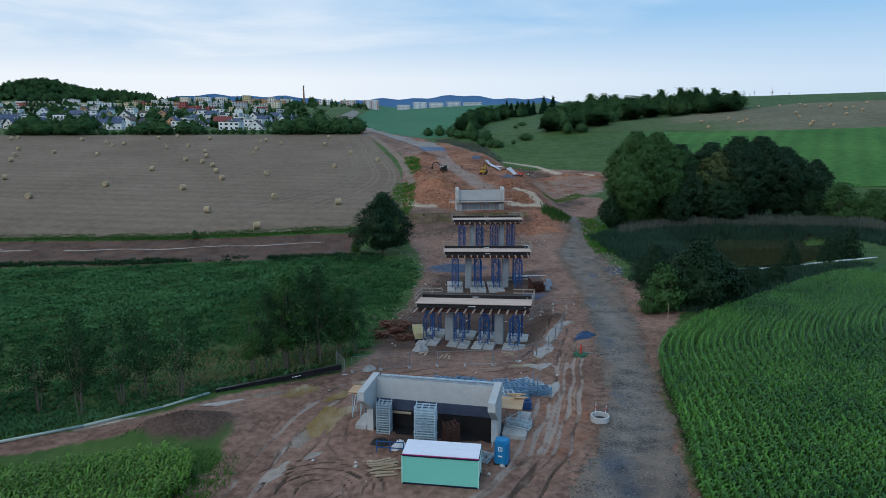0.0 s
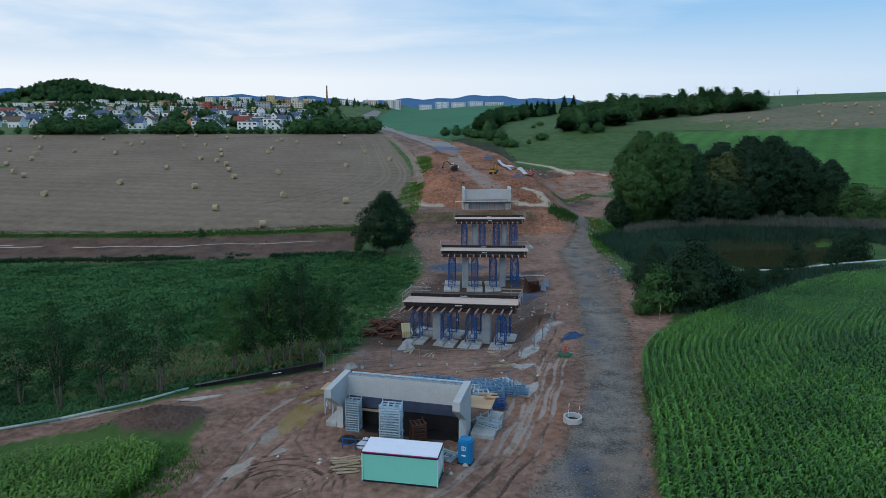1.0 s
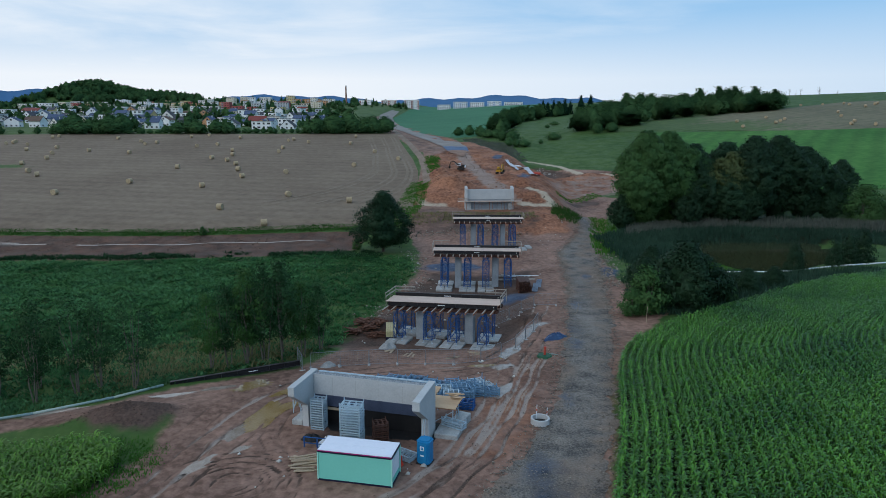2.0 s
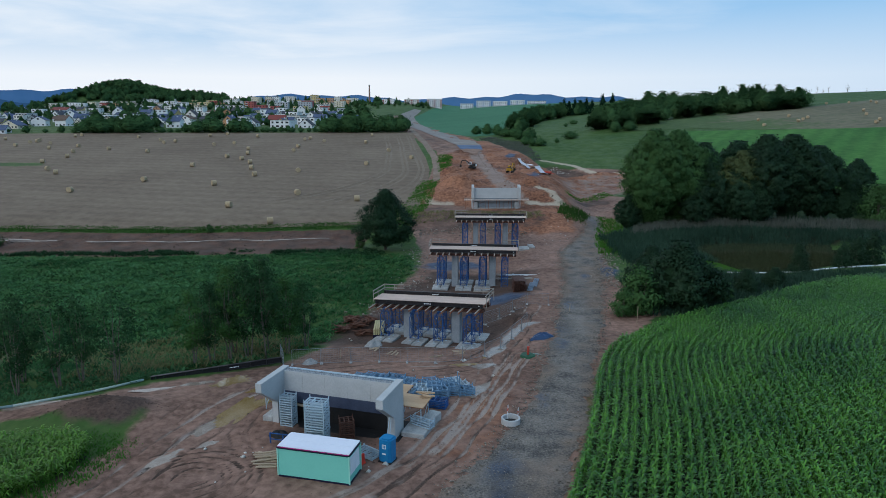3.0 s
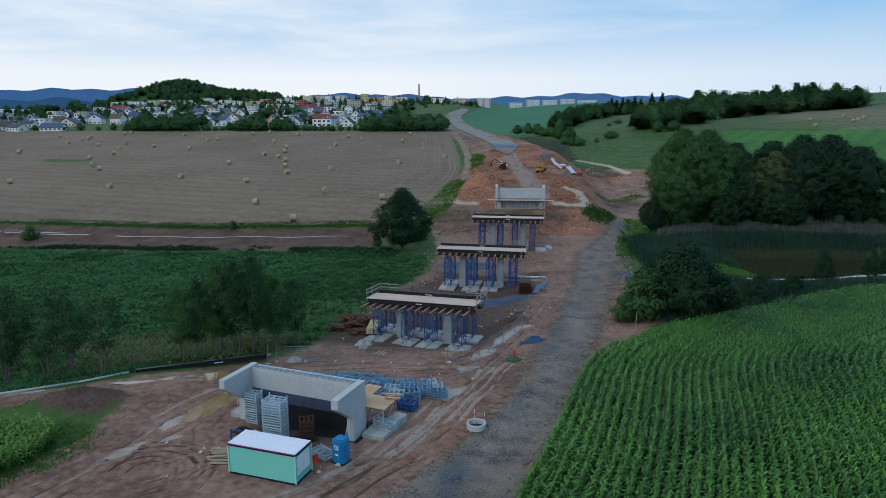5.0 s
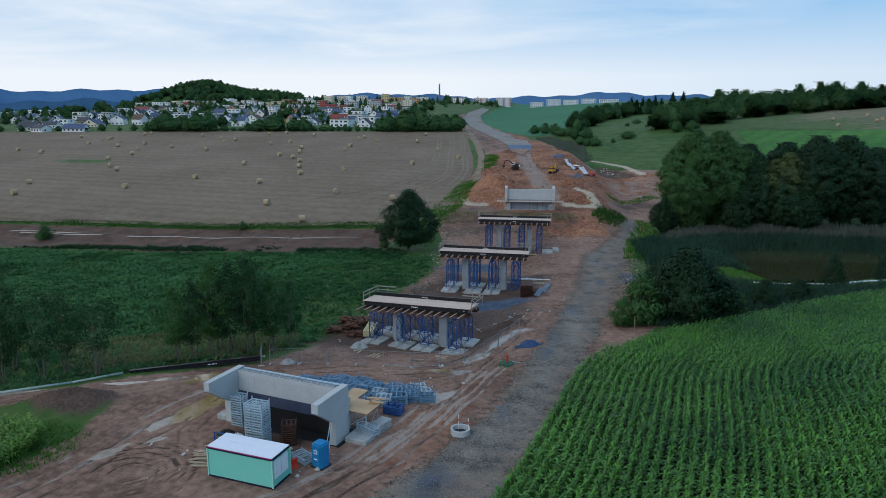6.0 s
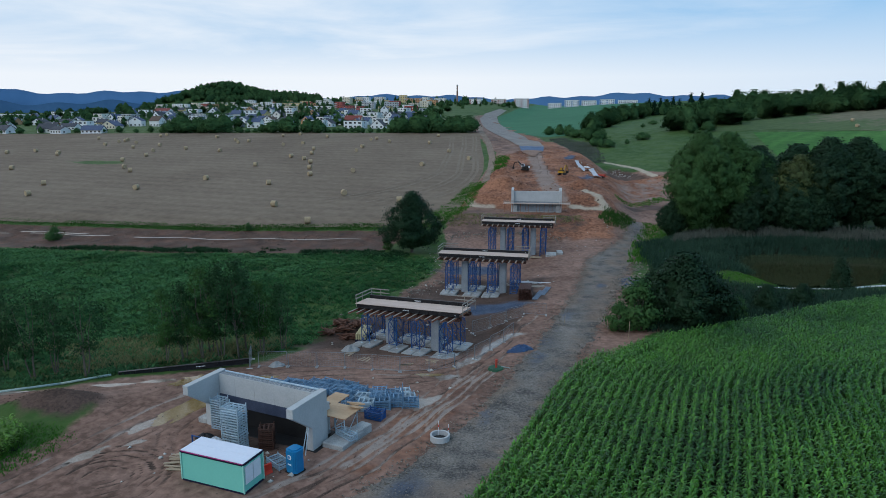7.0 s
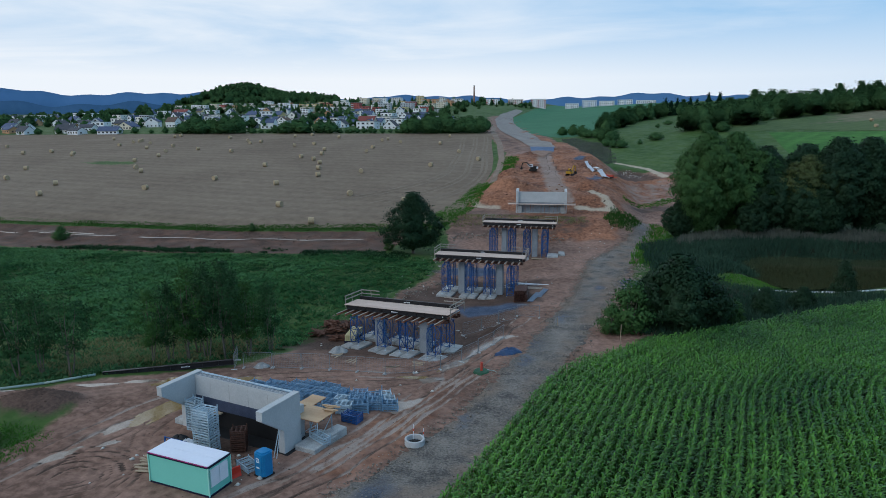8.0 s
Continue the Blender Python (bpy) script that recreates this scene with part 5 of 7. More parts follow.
def beam_stack(x, y, turn, w, d, rows, seed):
    """Dark steel formwork beams laid crosswise in rows on two bearers."""
    rng = random.Random(seed)
    st = thing("formwork_stack", "dark brown stack of steel formwork beams beside the pier", "formwork", x, y, None, turn)
    for v in (-d * 0.35, d * 0.35):
        part("bearer", Shape().box(-w / 2, v - 0.12, -0.25, w / 2, v + 0.12, 0.16), M_OLDWOOD, st)
    n = int(w / 0.3)
    beam = Shape().box(-0.13, -d / 2, 0, 0.13, d / 2, 0.05).box(-0.03, -d / 2, 0.05, 0.03, d / 2, 0.25).box(-0.13, -d / 2, 0.25, 0.13, d / 2, 0.30).mesh("beam", M_RUST)
    for r in range(rows):
        for i in range(n - (r > rows - 3)):
            part("beam", beam, None, st, "", pose(-w / 2 + 0.17 + 0.3 * i + rng.uniform(-0.02, 0.02), rng.uniform(-0.35, 0.35), 0.16 + 0.31 * r, 0, 0, rng.uniform(-1.5, 1.5)))
    return st


beam_stack(16.7, 116.6, 4, 2.4, 4.4, 6, 61)
for x, y in ((14.5, 130.4), (17.5, 124.6), (14.2, 127.2)):
    plank_pile(x, y, 3, 8, 4.5, "pile of pale formwork boards beside the pier", int(x * 3 + y), M_RAIL, None, 4)
concrete_slab(18.2, 155.6, 4, 2.4, 3.4, 0.4)
concrete_slab(20.0, 158.0, 8, 1.4, 3.4, 0.4)
plank_pile(15.2, 154.0, 2, 9, 3.0, "yellow boards beside the far pier", 90, M_PALE, None, 5)
tarp = tagged(new("blue_tarpaulin", crumpled("blue_tarpaulin", 9, 1.8, 0.95, 0.65, M_TARP)), "heap covered with a blue tarpaulin at the roadside", "tarpaulin")
tarp.matrix_basis = pose(19.4, 86.6, height(19.4, 86.6), 0, 0, 25)
for k in range(4):
    bollard = thing("marker_post", "thin pale marker post beside the road", "post", (33.0, 33.6, -6.0, 24.2)[k], (93.5, 99.0, 78.0, 100.5)[k], None, 0, "marker posts")
    part("post", Shape().tube((0, 0, 0), (0.05, 0, (2.6, 1.2, 1.1, 1.3)[k]), 0.045, n=6), M_PALE, bollard)


# ---- earth-moving machines ----
def excavator(x, y, turn, paint, label, boom_turn=0.0, scale=1.0, z=None):
    e = thing("excavator", label, "excavator", x, y, z, turn)
    e.matrix_basis = e.matrix_basis @ Matrix.Scale(scale, 4)
    for v in (-1.15, 1.15):
        t = part("track", Shape().prism([(-1.9, 0.35), (-1.5, 0), (1.5, 0), (1.9, 0.35), (1.7, 0.85), (-1.7, 0.85)], v - 0.3, v + 0.3, Matrix(((1, 0, 0, 0), (0, 0, 1, 0), (0, 1, 0, 0), (0, 0, 0, 1)))), M_DARK, e)
        for u in (-1.4, -0.5, 0.5, 1.4):
            part("roller", Shape().tube((u, v - 0.33, 0.4), (u, v + 0.33, 0.4), 0.25, n=10), M_DARK, t)
    part("turntable", Shape().tube((0, 0, 0.8), (0, 0, 1.1), 0.8, n=14), M_DARK, e)
    up = part("superstructure", Shape().block(-1.9, -1.2, 1.1, 1.2, 1.2, 2.0, 0.15), paint, e)
    part("counterweight", Shape().block(-2.4, -1.2, 1.1, -1.9, 1.2, 2.1, 0.2), M_WHITE if paint is M_DARK else paint, e)
    part("engine_hood", Shape().block(-1.9, -1.1, 2.0, -0.4, 1.1, 2.4, 0.1), M_DARK, e)
    cab = part("cab", Shape().block(0.1, 0.1, 2.0, 1.5, 1.15, 3.2, 0.12), M_WHITE if paint is M_DARK else paint, e)
    part("window", Shape().box(1.5, 0.2, 2.3, 1.52, 1.05, 3.05), M_GLASS, cab)
    part("window", Shape().box(0.2, 1.15, 2.3, 1.4, 1.17, 3.05), M_GLASS, cab)
    part("window", Shape().box(0.2, 0.08, 2.3, 1.4, 0.1, 3.05), M_GLASS, cab)
    part("boom", Shape().bar((1.0, -0.35, 1.8), (3.4, -0.35, 4.1), 0.35, 0.5).bar((3.3, -0.35, 4.1), (5.4, -0.35, 3.7), 0.32, 0.42), paint, e)
    part("stick", Shape().bar((5.3, -0.35, 3.9), (6.0, -0.35, 1.5), 0.28, 0.36), paint, e)
    part("ram", Shape().tube((1.6, -0.35, 1.6), (3.2, -0.35, 3.5), 0.09, n=8), M_GALV, e)
    part("bucket", Shape().prism([(5.5, 1.6), (6.2, 1.5), (6.5, 0.9), (6.0, 0.4), (5.4, 0.7)], -0.85, 0.15, Matrix(((1, 0, 0, 0), (0, 0, 1, 0), (0, 1, 0, 0), (0, 0, 0, 1)))), M_DARK, e)
    return e


excavator(-0.9, 270, 175, M_DARK, "white and dark tracked excavator on the earth heap", scale=0.8)
excavator(14.6, 256, 75, M_YELLOW, "yellow tracked excavator on the embankment", scale=0.85)
trailer = thing("red_trailer", "small red tipping trailer on the earthworks", "trailer", 29, 256.5, None, -20)
trailer.matrix_basis = trailer.matrix_basis @ Matrix.Scale(0.8, 4)
part("tub", Shape().prism([(-1.6, 0.7), (1.4, 0.7), (1.9, 1.7), (-1.9, 1.7)], -0.9, 0.9, Matrix(((1, 0, 0, 0), (0, 0, 1, 0), (0, 1, 0, 0), (0, 0, 0, 1)))), M_REDPIPE, trailer)
for u in (-0.9, 0.9):
    for v in (-0.95, 0.95):
        part("wheel", Shape().tube((u, v - 0.15, 0.42), (u, v + 0.15, 0.42), 0.42, n=14), M_DARK, trailer)
part("drawbar", Shape().bar((1.4, 0, 0.7), (3.2, 0, 0.5), 0.15), M_RED, trailer)
for i, (x, y, t) in enumerate(((38, 276, 20), (39.5, 274.5, 60), (37, 278, -30), (22.5, 286, -75), (25.5, 270, -78))):
    pipe_bundle(x, y, t, 4, 5.0 if i > 2 else 3.0, M_WHITE, "pale pipes lying on the earthworks", None, 0.18)

hose = Shape()
hp = [Vector((x, y, height(x, y) + 0.12)) for x, y in ((56, 127.6), (61, 127.4), (65, 128.2), (70, 129.4), (75, 132.0), (80, 134.2), (86, 136.2), (93, 138.6))]
for a, b in zip(hp, hp[1:]):
    hose.tube(a, b, 0.16, n=8)
tagged(new("white_pipe", hose.mesh("white_pipe", M_WHITE, True)), "long white pipe laid along the pond's bank", "pipe")


drape("drain_liner", ragged([(17.6, 297), (20.6, 278), (24.0, 262), (27.4, 249)], 0.06), ragged([(19.0, 298), (22.0, 279), (25.6, 263), (29.2, 250)], 0.06), 6, 120, 0.75, M_LINER, "pale grey liner strip laid down the earthworks", "liner")


# ---- loose stones ----
def stones(name, seed, lines, count, spread, lo, hi, mat, label):
    """Loose stones strewn along lines, one joined scatter."""
    rs = np.random.RandomState(seed)
    oct_ = np.array([(1, 0, 0), (-1, 0, 0), (0, 1, 0), (0, -1, 0), (0, 0, 1), (0, 0, -0.4)], float)
    tri = np.array([(0, 2, 4), (2, 1, 4), (1, 3, 4), (3, 0, 4), (2, 0, 5), (1, 2, 5), (3, 1, 5), (0, 3, 5)])
    vs = []
    for pts in lines:
        p = np.array(pts, float)
        d = np.r_[0, np.cumsum(np.hypot(*np.diff(p, axis=0).T))]
        t = rs.uniform(0, d[-1], count)
        x, y = np.interp(t, d, p[:, 0]) + rs.normal(size=count) * spread, np.interp(t, d, p[:, 1]) + rs.normal(size=count) * spread
        s = rs.uniform(lo, hi, (count, 1, 1)) * rs.uniform(0.4, 1.0, (count, 1, 1))
        v = oct_[None] * rs.uniform(0.5, 1.2, (count, 6, 1)) * s
        a = rs.uniform(0, 6.28, (count, 1))
        vx, vy = v[..., 0] * np.cos(a) - v[..., 1] * np.sin(a), v[..., 0] * np.sin(a) + v[..., 1] * np.cos(a)
        z = land(x, y) + ruts(x, y)
        vs.append(np.stack([vx + x[:, None], vy + y[:, None], v[..., 2] * 0.7 + z[:, None] + 0.05], -1).reshape(-1, 3))
    v = np.concatenate(vs)
    n = len(v) // 6
    f = (np.arange(n)[:, None, None] * 6 + tri[None]).reshape(-1, 3)
    return tagged(new(name, fast_mesh(name, v, f, mat)), label, "stones", kind="stuff")

# ---- fields, tracks and water ----
drape("farm_track", ragged([(-77, 564), (-58, 480), (-40, 404), (-24, 322), (-17.2, 275), (-13.8, 240)], 0.12), ragged([(-72.5, 564), (-54, 480), (-36.5, 404), (-21, 322), (-14.3, 275), (-10.8, 240)], 0.12), 5, 160, 0.2, M_TRACK, "pale dirt farm track along the stubble", "track")
drape("green_crop_field", [(-14, 515), (-34, 545), (-58, 600), (-82, 690), (-95, 760), (-92, 900), (-80, 1150)], [(2, 515), (8, 560), (14, 620), (30, 700), (66, 820), (140, 950), (220, 1150)], 40, 90, 0.2, M_CROP, "even blue-green crop field on the slope", "field")
drape("hill_meadow", [(96, 232), (130, 225), (180, 205), (300, 175), (460, 120)], [(118, 445), (141, 428), (195, 394), (237, 374), (460, 270)], 110, 70, 0.22, M_MEADOW, "fresh green meadow on the hillside", "field")
drape("mown_hill_field", [(92, 472), (134, 453), (195, 386), (237, 366), (460, 262)], [(100, 500), (160, 545), (238, 548), (300, 568), (346, 540), (560, 430)], 90, 60, 0.12, M_MOWN, "mown straw-coloured field with round bales", "field",
      [("green", lambda x, y: 0.85 * sm(230, 130, x) + 0.45 * lumps(x * 0.05, y * 0.12))])
drape("new_road", [(-4, 316), (-7, 326), (-10.5, 338), (-16, 376), (-26, 414), (-38, 456), (-61, 524), (-75, 578), (-88, 632), (-101, 688), (-110, 760), (-108, 850)], [(-1, 314), (-1, 324), (0.5, 338), (-2.4, 376), (-10, 420), (-20, 470), (-44, 566), (-55, 600), (-66, 632), (-83, 696), (-96, 762), (-99, 850)], 9, 140, 0.3, M_NEWROAD, "unfinished pale gravel road curving up the slope", "road",
      [("wet", lambda x, y: 1.0 * sm(380, 366, y) * sm(332, 342, y) + 0.2 * lumps(x * 0.3, y * 0.1)), ("earth", lambda x, y: 0.95 * sm(346, 336, y))])

# the stubble's upper corner and the wheel tracks that follow its edge
EDGE = [(188, -12.5), (235, -15.0), (280, -19.5), (322, -26.5), (404, -43.0), (464, -54.0)]
drape("stubble_corner", [(-16, 187), (-25, 250), (-35.5, 322), (-47.5, 404), (-57, 464)], [(x, y) for y, x in EDGE], 12, 120, 0.15, M_STUBBLE, "mown stubble at the upper corner of the field", "field", [("green", lambda x, y: 0.0 * x)])
for k, off in enumerate((3.0, 5.0, 9.5, 11.5, 17.0, 19.0)):
    line = [(float(along(y, EDGE)) - off - max(0.0, (252 + 2 * off - y) / 58.0) ** 2 * 13 + 0.5 * math.sin(y * 0.05 + k // 2), y) for y in range(204, 452, 8)]
    side = []
    for (xa, ya), (xb, yb) in zip(line, line[1:] + [(2 * line[-1][0] - line[-2][0], 2 * line[-1][1] - line[-2][1])]):
        d = math.hypot(xb - xa, yb - ya)
        side.append((0.55 * (yb - ya) / d, -0.55 * (xb - xa) / d))
    drape("wheel_track", [(x - u, y - v) for (x, y), (u, v) in zip(line, side)], [(x + u, y + v) for (x, y), (u, v) in zip(line, side)], 3, 160, 0.20, M_TRACKPALE, "pale wheel track pressed into the stubble", "track")
for x0, x1, lift in ((-196, -128, 0.0), (-124, -98, 0.2), (-92, -29, 0.1), (-128, -104, 1.6)):
    xs = np.arange(x0, x1, 3.0)
    line = [(float(x), float(bank_edge(x)) - 8.4 + lift + 0.4 * math.sin(x * 0.3)) for x in xs]
    drape("ditch_water", [(x, y - 0.2 - 0.2 * math.sin(x * 0.9) ** 2) for x, y in line], [(x, y + 0.2 + 0.2 * math.sin(x * 0.7) ** 2) for x, y in line], 3, 90, 0.10, M_PUDDLE, "narrow strip of pale standing water in the ditch", "ditch")


def flat_pool(name, cx, cy, a, b, turn, z, mat, label, category, seed, n=40, tilt=(0.0, 0.0)):
    """A water surface with an uneven shore."""
    rng = random.Random(seed)
    ph = [rng.uniform(0, 6.28) for _ in range(4)]
    c, s = math.cos(radians(turn)), math.sin(radians(turn))
    v = [(cx, cy, z)]
    for i in range(n):
        t = 2 * math.pi * i / n
        r = 1 + 0.18 * math.sin(2 * t + ph[0]) + 0.14 * math.sin(3 * t + ph[1]) + 0.10 * math.sin(5 * t + ph[2]) + 0.07 * math.sin(9 * t + ph[3]) + 0.06 * math.sin(17 * t + ph[1]) + rng.uniform(-0.05, 0.05)
        x, y = a * r * math.cos(t), b * r * math.sin(t)
        dx, dy = x * c - y * s, x * s + y * c
        v.append((cx + dx, cy + dy, z + tilt[0] * dx + tilt[1] * dy))
    me = mesh_from(name, v, [(0, i + 1, (i + 1) % n + 1) for i in range(n)], mat)
    return tagged(new(name, me), label, category, kind="structure")


flat_pool("water", 77, 152, 27, 22, 35, -0.2, M_WATER, "dark still pond reflecting the sky", "pond", 5, 90)
for i, (x, y, a, b, turn, ochre) in enumerate(PUDDLES):
    flat_pool("puddle", x, y, a * 1.25, b * 1.25, turn, float(land(x, y)) + 0.10, M_PUDDLE2 if ochre else M_PUDDLE, "ochre muddy puddle on the site" if ochre else "pale shallow puddle in the mud", "puddle", 20 + i, 110, (float(land(x + 3, y) - land(x - 3, y)) / 6, float(land(x, y + 3) - land(x, y - 3)) / 6))


# ---- straw bales ----
def bale_mesh():
    s, n = Shape(), 20
    for k, (x, r) in enumerate(((-0.75, 0.78), (-0.7, 0.87), (0.7, 0.87), (0.75, 0.78))):
        s.v += [(x, r * math.cos(2 * math.pi * i / n), 0.86 + r * math.sin(2 * math.pi * i / n)) for i in range(n)]
    for k in range(3):
        s.f += [(k * n + i, k * n + (i + 1) % n, k * n + n + (i + 1) % n, k * n + n + i) for i in range(n)]
    s.f += [tuple(range(n - 1, -1, -1)), tuple(range(3 * n, 4 * n))]
    return s.mesh("straw_bale", M_BALE)


BALES_NEAR = [(-97, 231), (-74, 192), (-54, 174), (-60, 216), (-37, 207), (-91, 255), (-100, 274), (-108, 292), (-77, 268), (-53, 293), (-128, 237), (-140, 211), (-174, 250), (-185, 260), (-204, 282), (-183, 213), (-129, 278),
              (-117, 304), (-36, 318), (-215, 220), (-169, 192), (-233, 246), (-206, 302)]
BALES_MID = [(-123, 326), (-131, 346), (-104, 342), (-108, 362), (-53, 348), (-128, 312), (-159, 364), (-151, 374), (-102, 394), (-75, 390), (-117, 402), (-116, 410), (-81, 436), (-154, 418), (-181, 432), (-188, 420), (-191, 380), (-194, 372), (-204, 386), (-179, 328)]
BALES_FAR = [(-206, 336), (-229, 404), (-232, 348), (-241, 336), (-217, 322), (-257, 297), (-258, 360), (-274, 364), (-274, 370), (-277, 376), (-269, 346), (-303, 380), (-273, 404), (-274, 412), (-282, 308), (-291, 298), (-336, 328), (-263, 304)]
BALES_HILL = [(180, 470), (171, 434), (204, 482), (195, 444), (201, 452), (208, 462), (262, 560), (275, 552), (252, 482), (289, 548), (286, 534), (240, 454), (222, 406), (230, 418), (285, 510), (297, 520), (302, 526), (229, 394), (268, 448), (291, 488), (300, 494), (291, 468), (326, 520)]
bale_rng = random.Random(8)
bale_me = bale_mesh()
for spots, group in ((BALES_NEAR, "bales on the stubble"), (BALES_MID, "bales on the stubble"), (BALES_FAR, "bales on the stubble"), (BALES_HILL, "bales on the hill field")):
    for x, y in spots:
        x += 3.2 + 0.02 * (-x - 50) if x < 0 else 0.0
        tagged(new("straw_bale", bale_me), "round straw bale lying on the mown field", "bale", group).matrix_basis = pose(x, y, float(land(x, y)) + 0.1, 0, 0, bale_rng.uniform(0, 180)) @ Matrix.Scale(1.12, 4)

# ---- plants ----
def fast_mesh(name, verts, faces, mat):
    """A mesh from arrays; faces all of one size."""
    verts, faces = np.asarray(verts, np.float32), np.asarray(faces, np.int32)
    me = bpy.data.meshes.new(name)
    k = faces.shape[1]
    me.vertices.add(len(verts))
    me.vertices.foreach_set("co", verts.ravel())
    me.loops.add(faces.size)
    me.loops.foreach_set("vertex_index", faces.ravel())
    me.polygons.add(len(faces))
    me.polygons.foreach_set("loop_start", np.arange(0, faces.size, k, dtype=np.int32))
    me.materials.append(mat)
    me.update(calc_edges=True)
    return me


def soften(me, normals):
    """Leaves shade with the round of the crown."""
    me.polygons.foreach_set("use_smooth", np.ones(len(me.polygons), bool))
    n = normals / (np.linalg.norm(normals, axis=1, keepdims=True) + 1e-9)
    me.normals_split_custom_set_from_vertices(n.tolist())


def leaf_quads(rs, centres, size, out, droop=0.0):
    """One leaf blade at each place, facing roughly outwards."""
    n = len(centres)
    f = out / (np.linalg.norm(out, axis=1, keepdims=True) + 1e-9) + rs.normal(size=(n, 3)) * 0.38
    f /= np.linalg.norm(f, axis=1, keepdims=True)
    d = rs.normal(size=(n, 3))
    d[:, 2] -= droop * 1.5
    d -= f * np.sum(d * f, 1, keepdims=True)
    d /= np.linalg.norm(d, axis=1, keepdims=True) + 1e-9
    e = np.cross(f, d)
    s = size * rs.uniform(0.6, 1.3, (n, 1))
    a, b = d * s, e * s * (0.3 if droop else 0.55)
    v = np.stack([centres - a, centres - b, centres + a, centres + b], 1)
    return v.reshape(-1, 3), np.arange(4 * n).reshape(-1, 4)


def heart(rs, h, r, low, top, cone, n=22, k=16):
    """A billowing closed form of single quads, filling a crown."""
    u = np.linspace(0.02, 0.95, k)
    prof = 0.95 - 0.9 * u if cone else np.clip(np.sin(np.pi * u ** top), 0.05, 1)
    a = np.arange(n) * 2 * np.pi / n
    p = rs.uniform(0, 6.28, 6)
    bil = 1 + 0.10 * np.sin(3 * a + p[0] + 5 * u[:, None]) + 0.09 * np.sin(5 * a + p[1] - 9 * u[:, None]) + 0.07 * np.sin(8 * a + p[2] + 14 * u[:, None]) + 0.06 * np.sin(22 * u[:, None] + p[3])
    rad = r * prof[:, None] * bil * rs.uniform(0.88, 1.08, (k, n))
    g = np.stack([rad * np.cos(a), rad * np.sin(a), (low + (h - low) * u)[:, None] + rs.normal(size=(k, n)) * 0.01 * h], -1)
    w = np.roll(g, -1, 1)
    v = np.stack([g[:-1], w[:-1], w[1:], g[1:]], 2).reshape(-1, 3)
    nn = (v - np.array([0, 0, low + (h - low) * 0.4])) / np.array([r, r, h * 0.5]) + np.array([0, 0, 0.3]) + np.repeat(rs.normal(size=(len(v) // 4, 3)) * 0.3, 4, 0)
    return v, nn


def crown_mesh(name, seed, h, r, low, clumps, per, size, mat, top=0.75, spread=0.2, droop=0.0, lean=0.0, cone=False, core=0.0):
    """Leaf clumps in an uneven crown: height h, radius r, bare below low."""
    rs = np.random.RandomState(seed)
    u = rs.uniform(0, 1, clumps)
    z = low + (h - low) * u
    prof = np.clip(np.sin(np.pi * np.clip(u, 0, 1) ** top), 0.12, 1)
    if cone:
        u = u * u * 0.35 + u * 0.65
        z = low + (h - low) * u
        prof = 1.02 - 0.95 * u
    a = rs.uniform(0, 2 * np.pi, clumps)
    wob = 1 + 0.22 * np.sin(2 * a + seed) + 0.15 * np.sin(5 * a + 2 * seed + 3 * u)
    q = r * prof * wob * np.sqrt(rs.uniform(0.42, 1.0, clumps))
    c = np.stack([q * np.cos(a) + lean * u, q * np.sin(a), z], -1)
    cs = r * spread * rs.uniform(0.7, 1.4, (clumps, 1, 1))
    p = c[:, None] + rs.normal(size=(clumps, per, 3)) * cs * np.array([1, 1, 0.75])
    p = p.reshape(-1, 3)
    p[:, 2] = np.clip(p[:, 2], low * 0.6 + 0.15, h * 1.03)
    out = ((p - np.repeat(c, per, 0)) / (r * spread * 1.6) * 0.7 + (p - np.array([0, 0, low + (h - low) * 0.4])) / np.array([r, r, h * 0.5]) * 0.7 + rs.normal(size=p.shape) * 0.10 + np.array([0, 0, 0.3]))
    v, f = leaf_quads(rs, p, size, out, droop)
    ns = np.repeat(out, 4, 0)
    if core:
        # dense uneven heart of the crown, hidden behind the outer leaves
        cv, cn = heart(rs, h, r * core, low, top, cone)
        v, ns = np.concatenate([v, cv]), np.concatenate([ns, cn])
        f = np.arange(len(v)).reshape(-1, 4)
    me = fast_mesh(name, v, f, mat)
    soften(me, ns)
    return me, c


def trunk_mesh(name, seed, h, r0, tips, stems=1, n=7):
    rng = random.Random(seed)
    s = Shape()
    for k in range(stems):
        off = (rng.uniform(-0.5, 0.5), rng.uniform(-0.5, 0.5)) if stems > 1 else (0, 0)
        p = Vector((off[0] * 0.4, off[1] * 0.4, -0.3))
        for i in range(4):
            q = Vector((off[0] * (1 + i * 0.5) + rng.uniform(-0.12, 0.12), off[1] * (1 + i * 0.5) + rng.uniform(-0.12, 0.12), h * 0.82 * (i + 1) / 4))
            s.tube(p, q, r0 * (1 - 0.22 * i), r0 * (1 - 0.22 * (i + 1)), n, False)
            p = q
    for t in tips:
        z = max(h * 0.12, float(t[2]) * 0.62)
        s.tube((0, 0, z), tuple(float(c) for c in t), r0 * 0.3, r0 * 0.08, 5, False)
    return s.mesh(name, M_BARK, True)


def tree_kind(seed, h, r, low, clumps, per, size, mat, trunk=0.18, stems=1, limbs=14, **k):
    crown, c = crown_mesh("crown", seed, h, r, low, clumps, per, size, mat, **k)
    return trunk_mesh("trunk", seed, h, trunk, c[:limbs], stems), crown


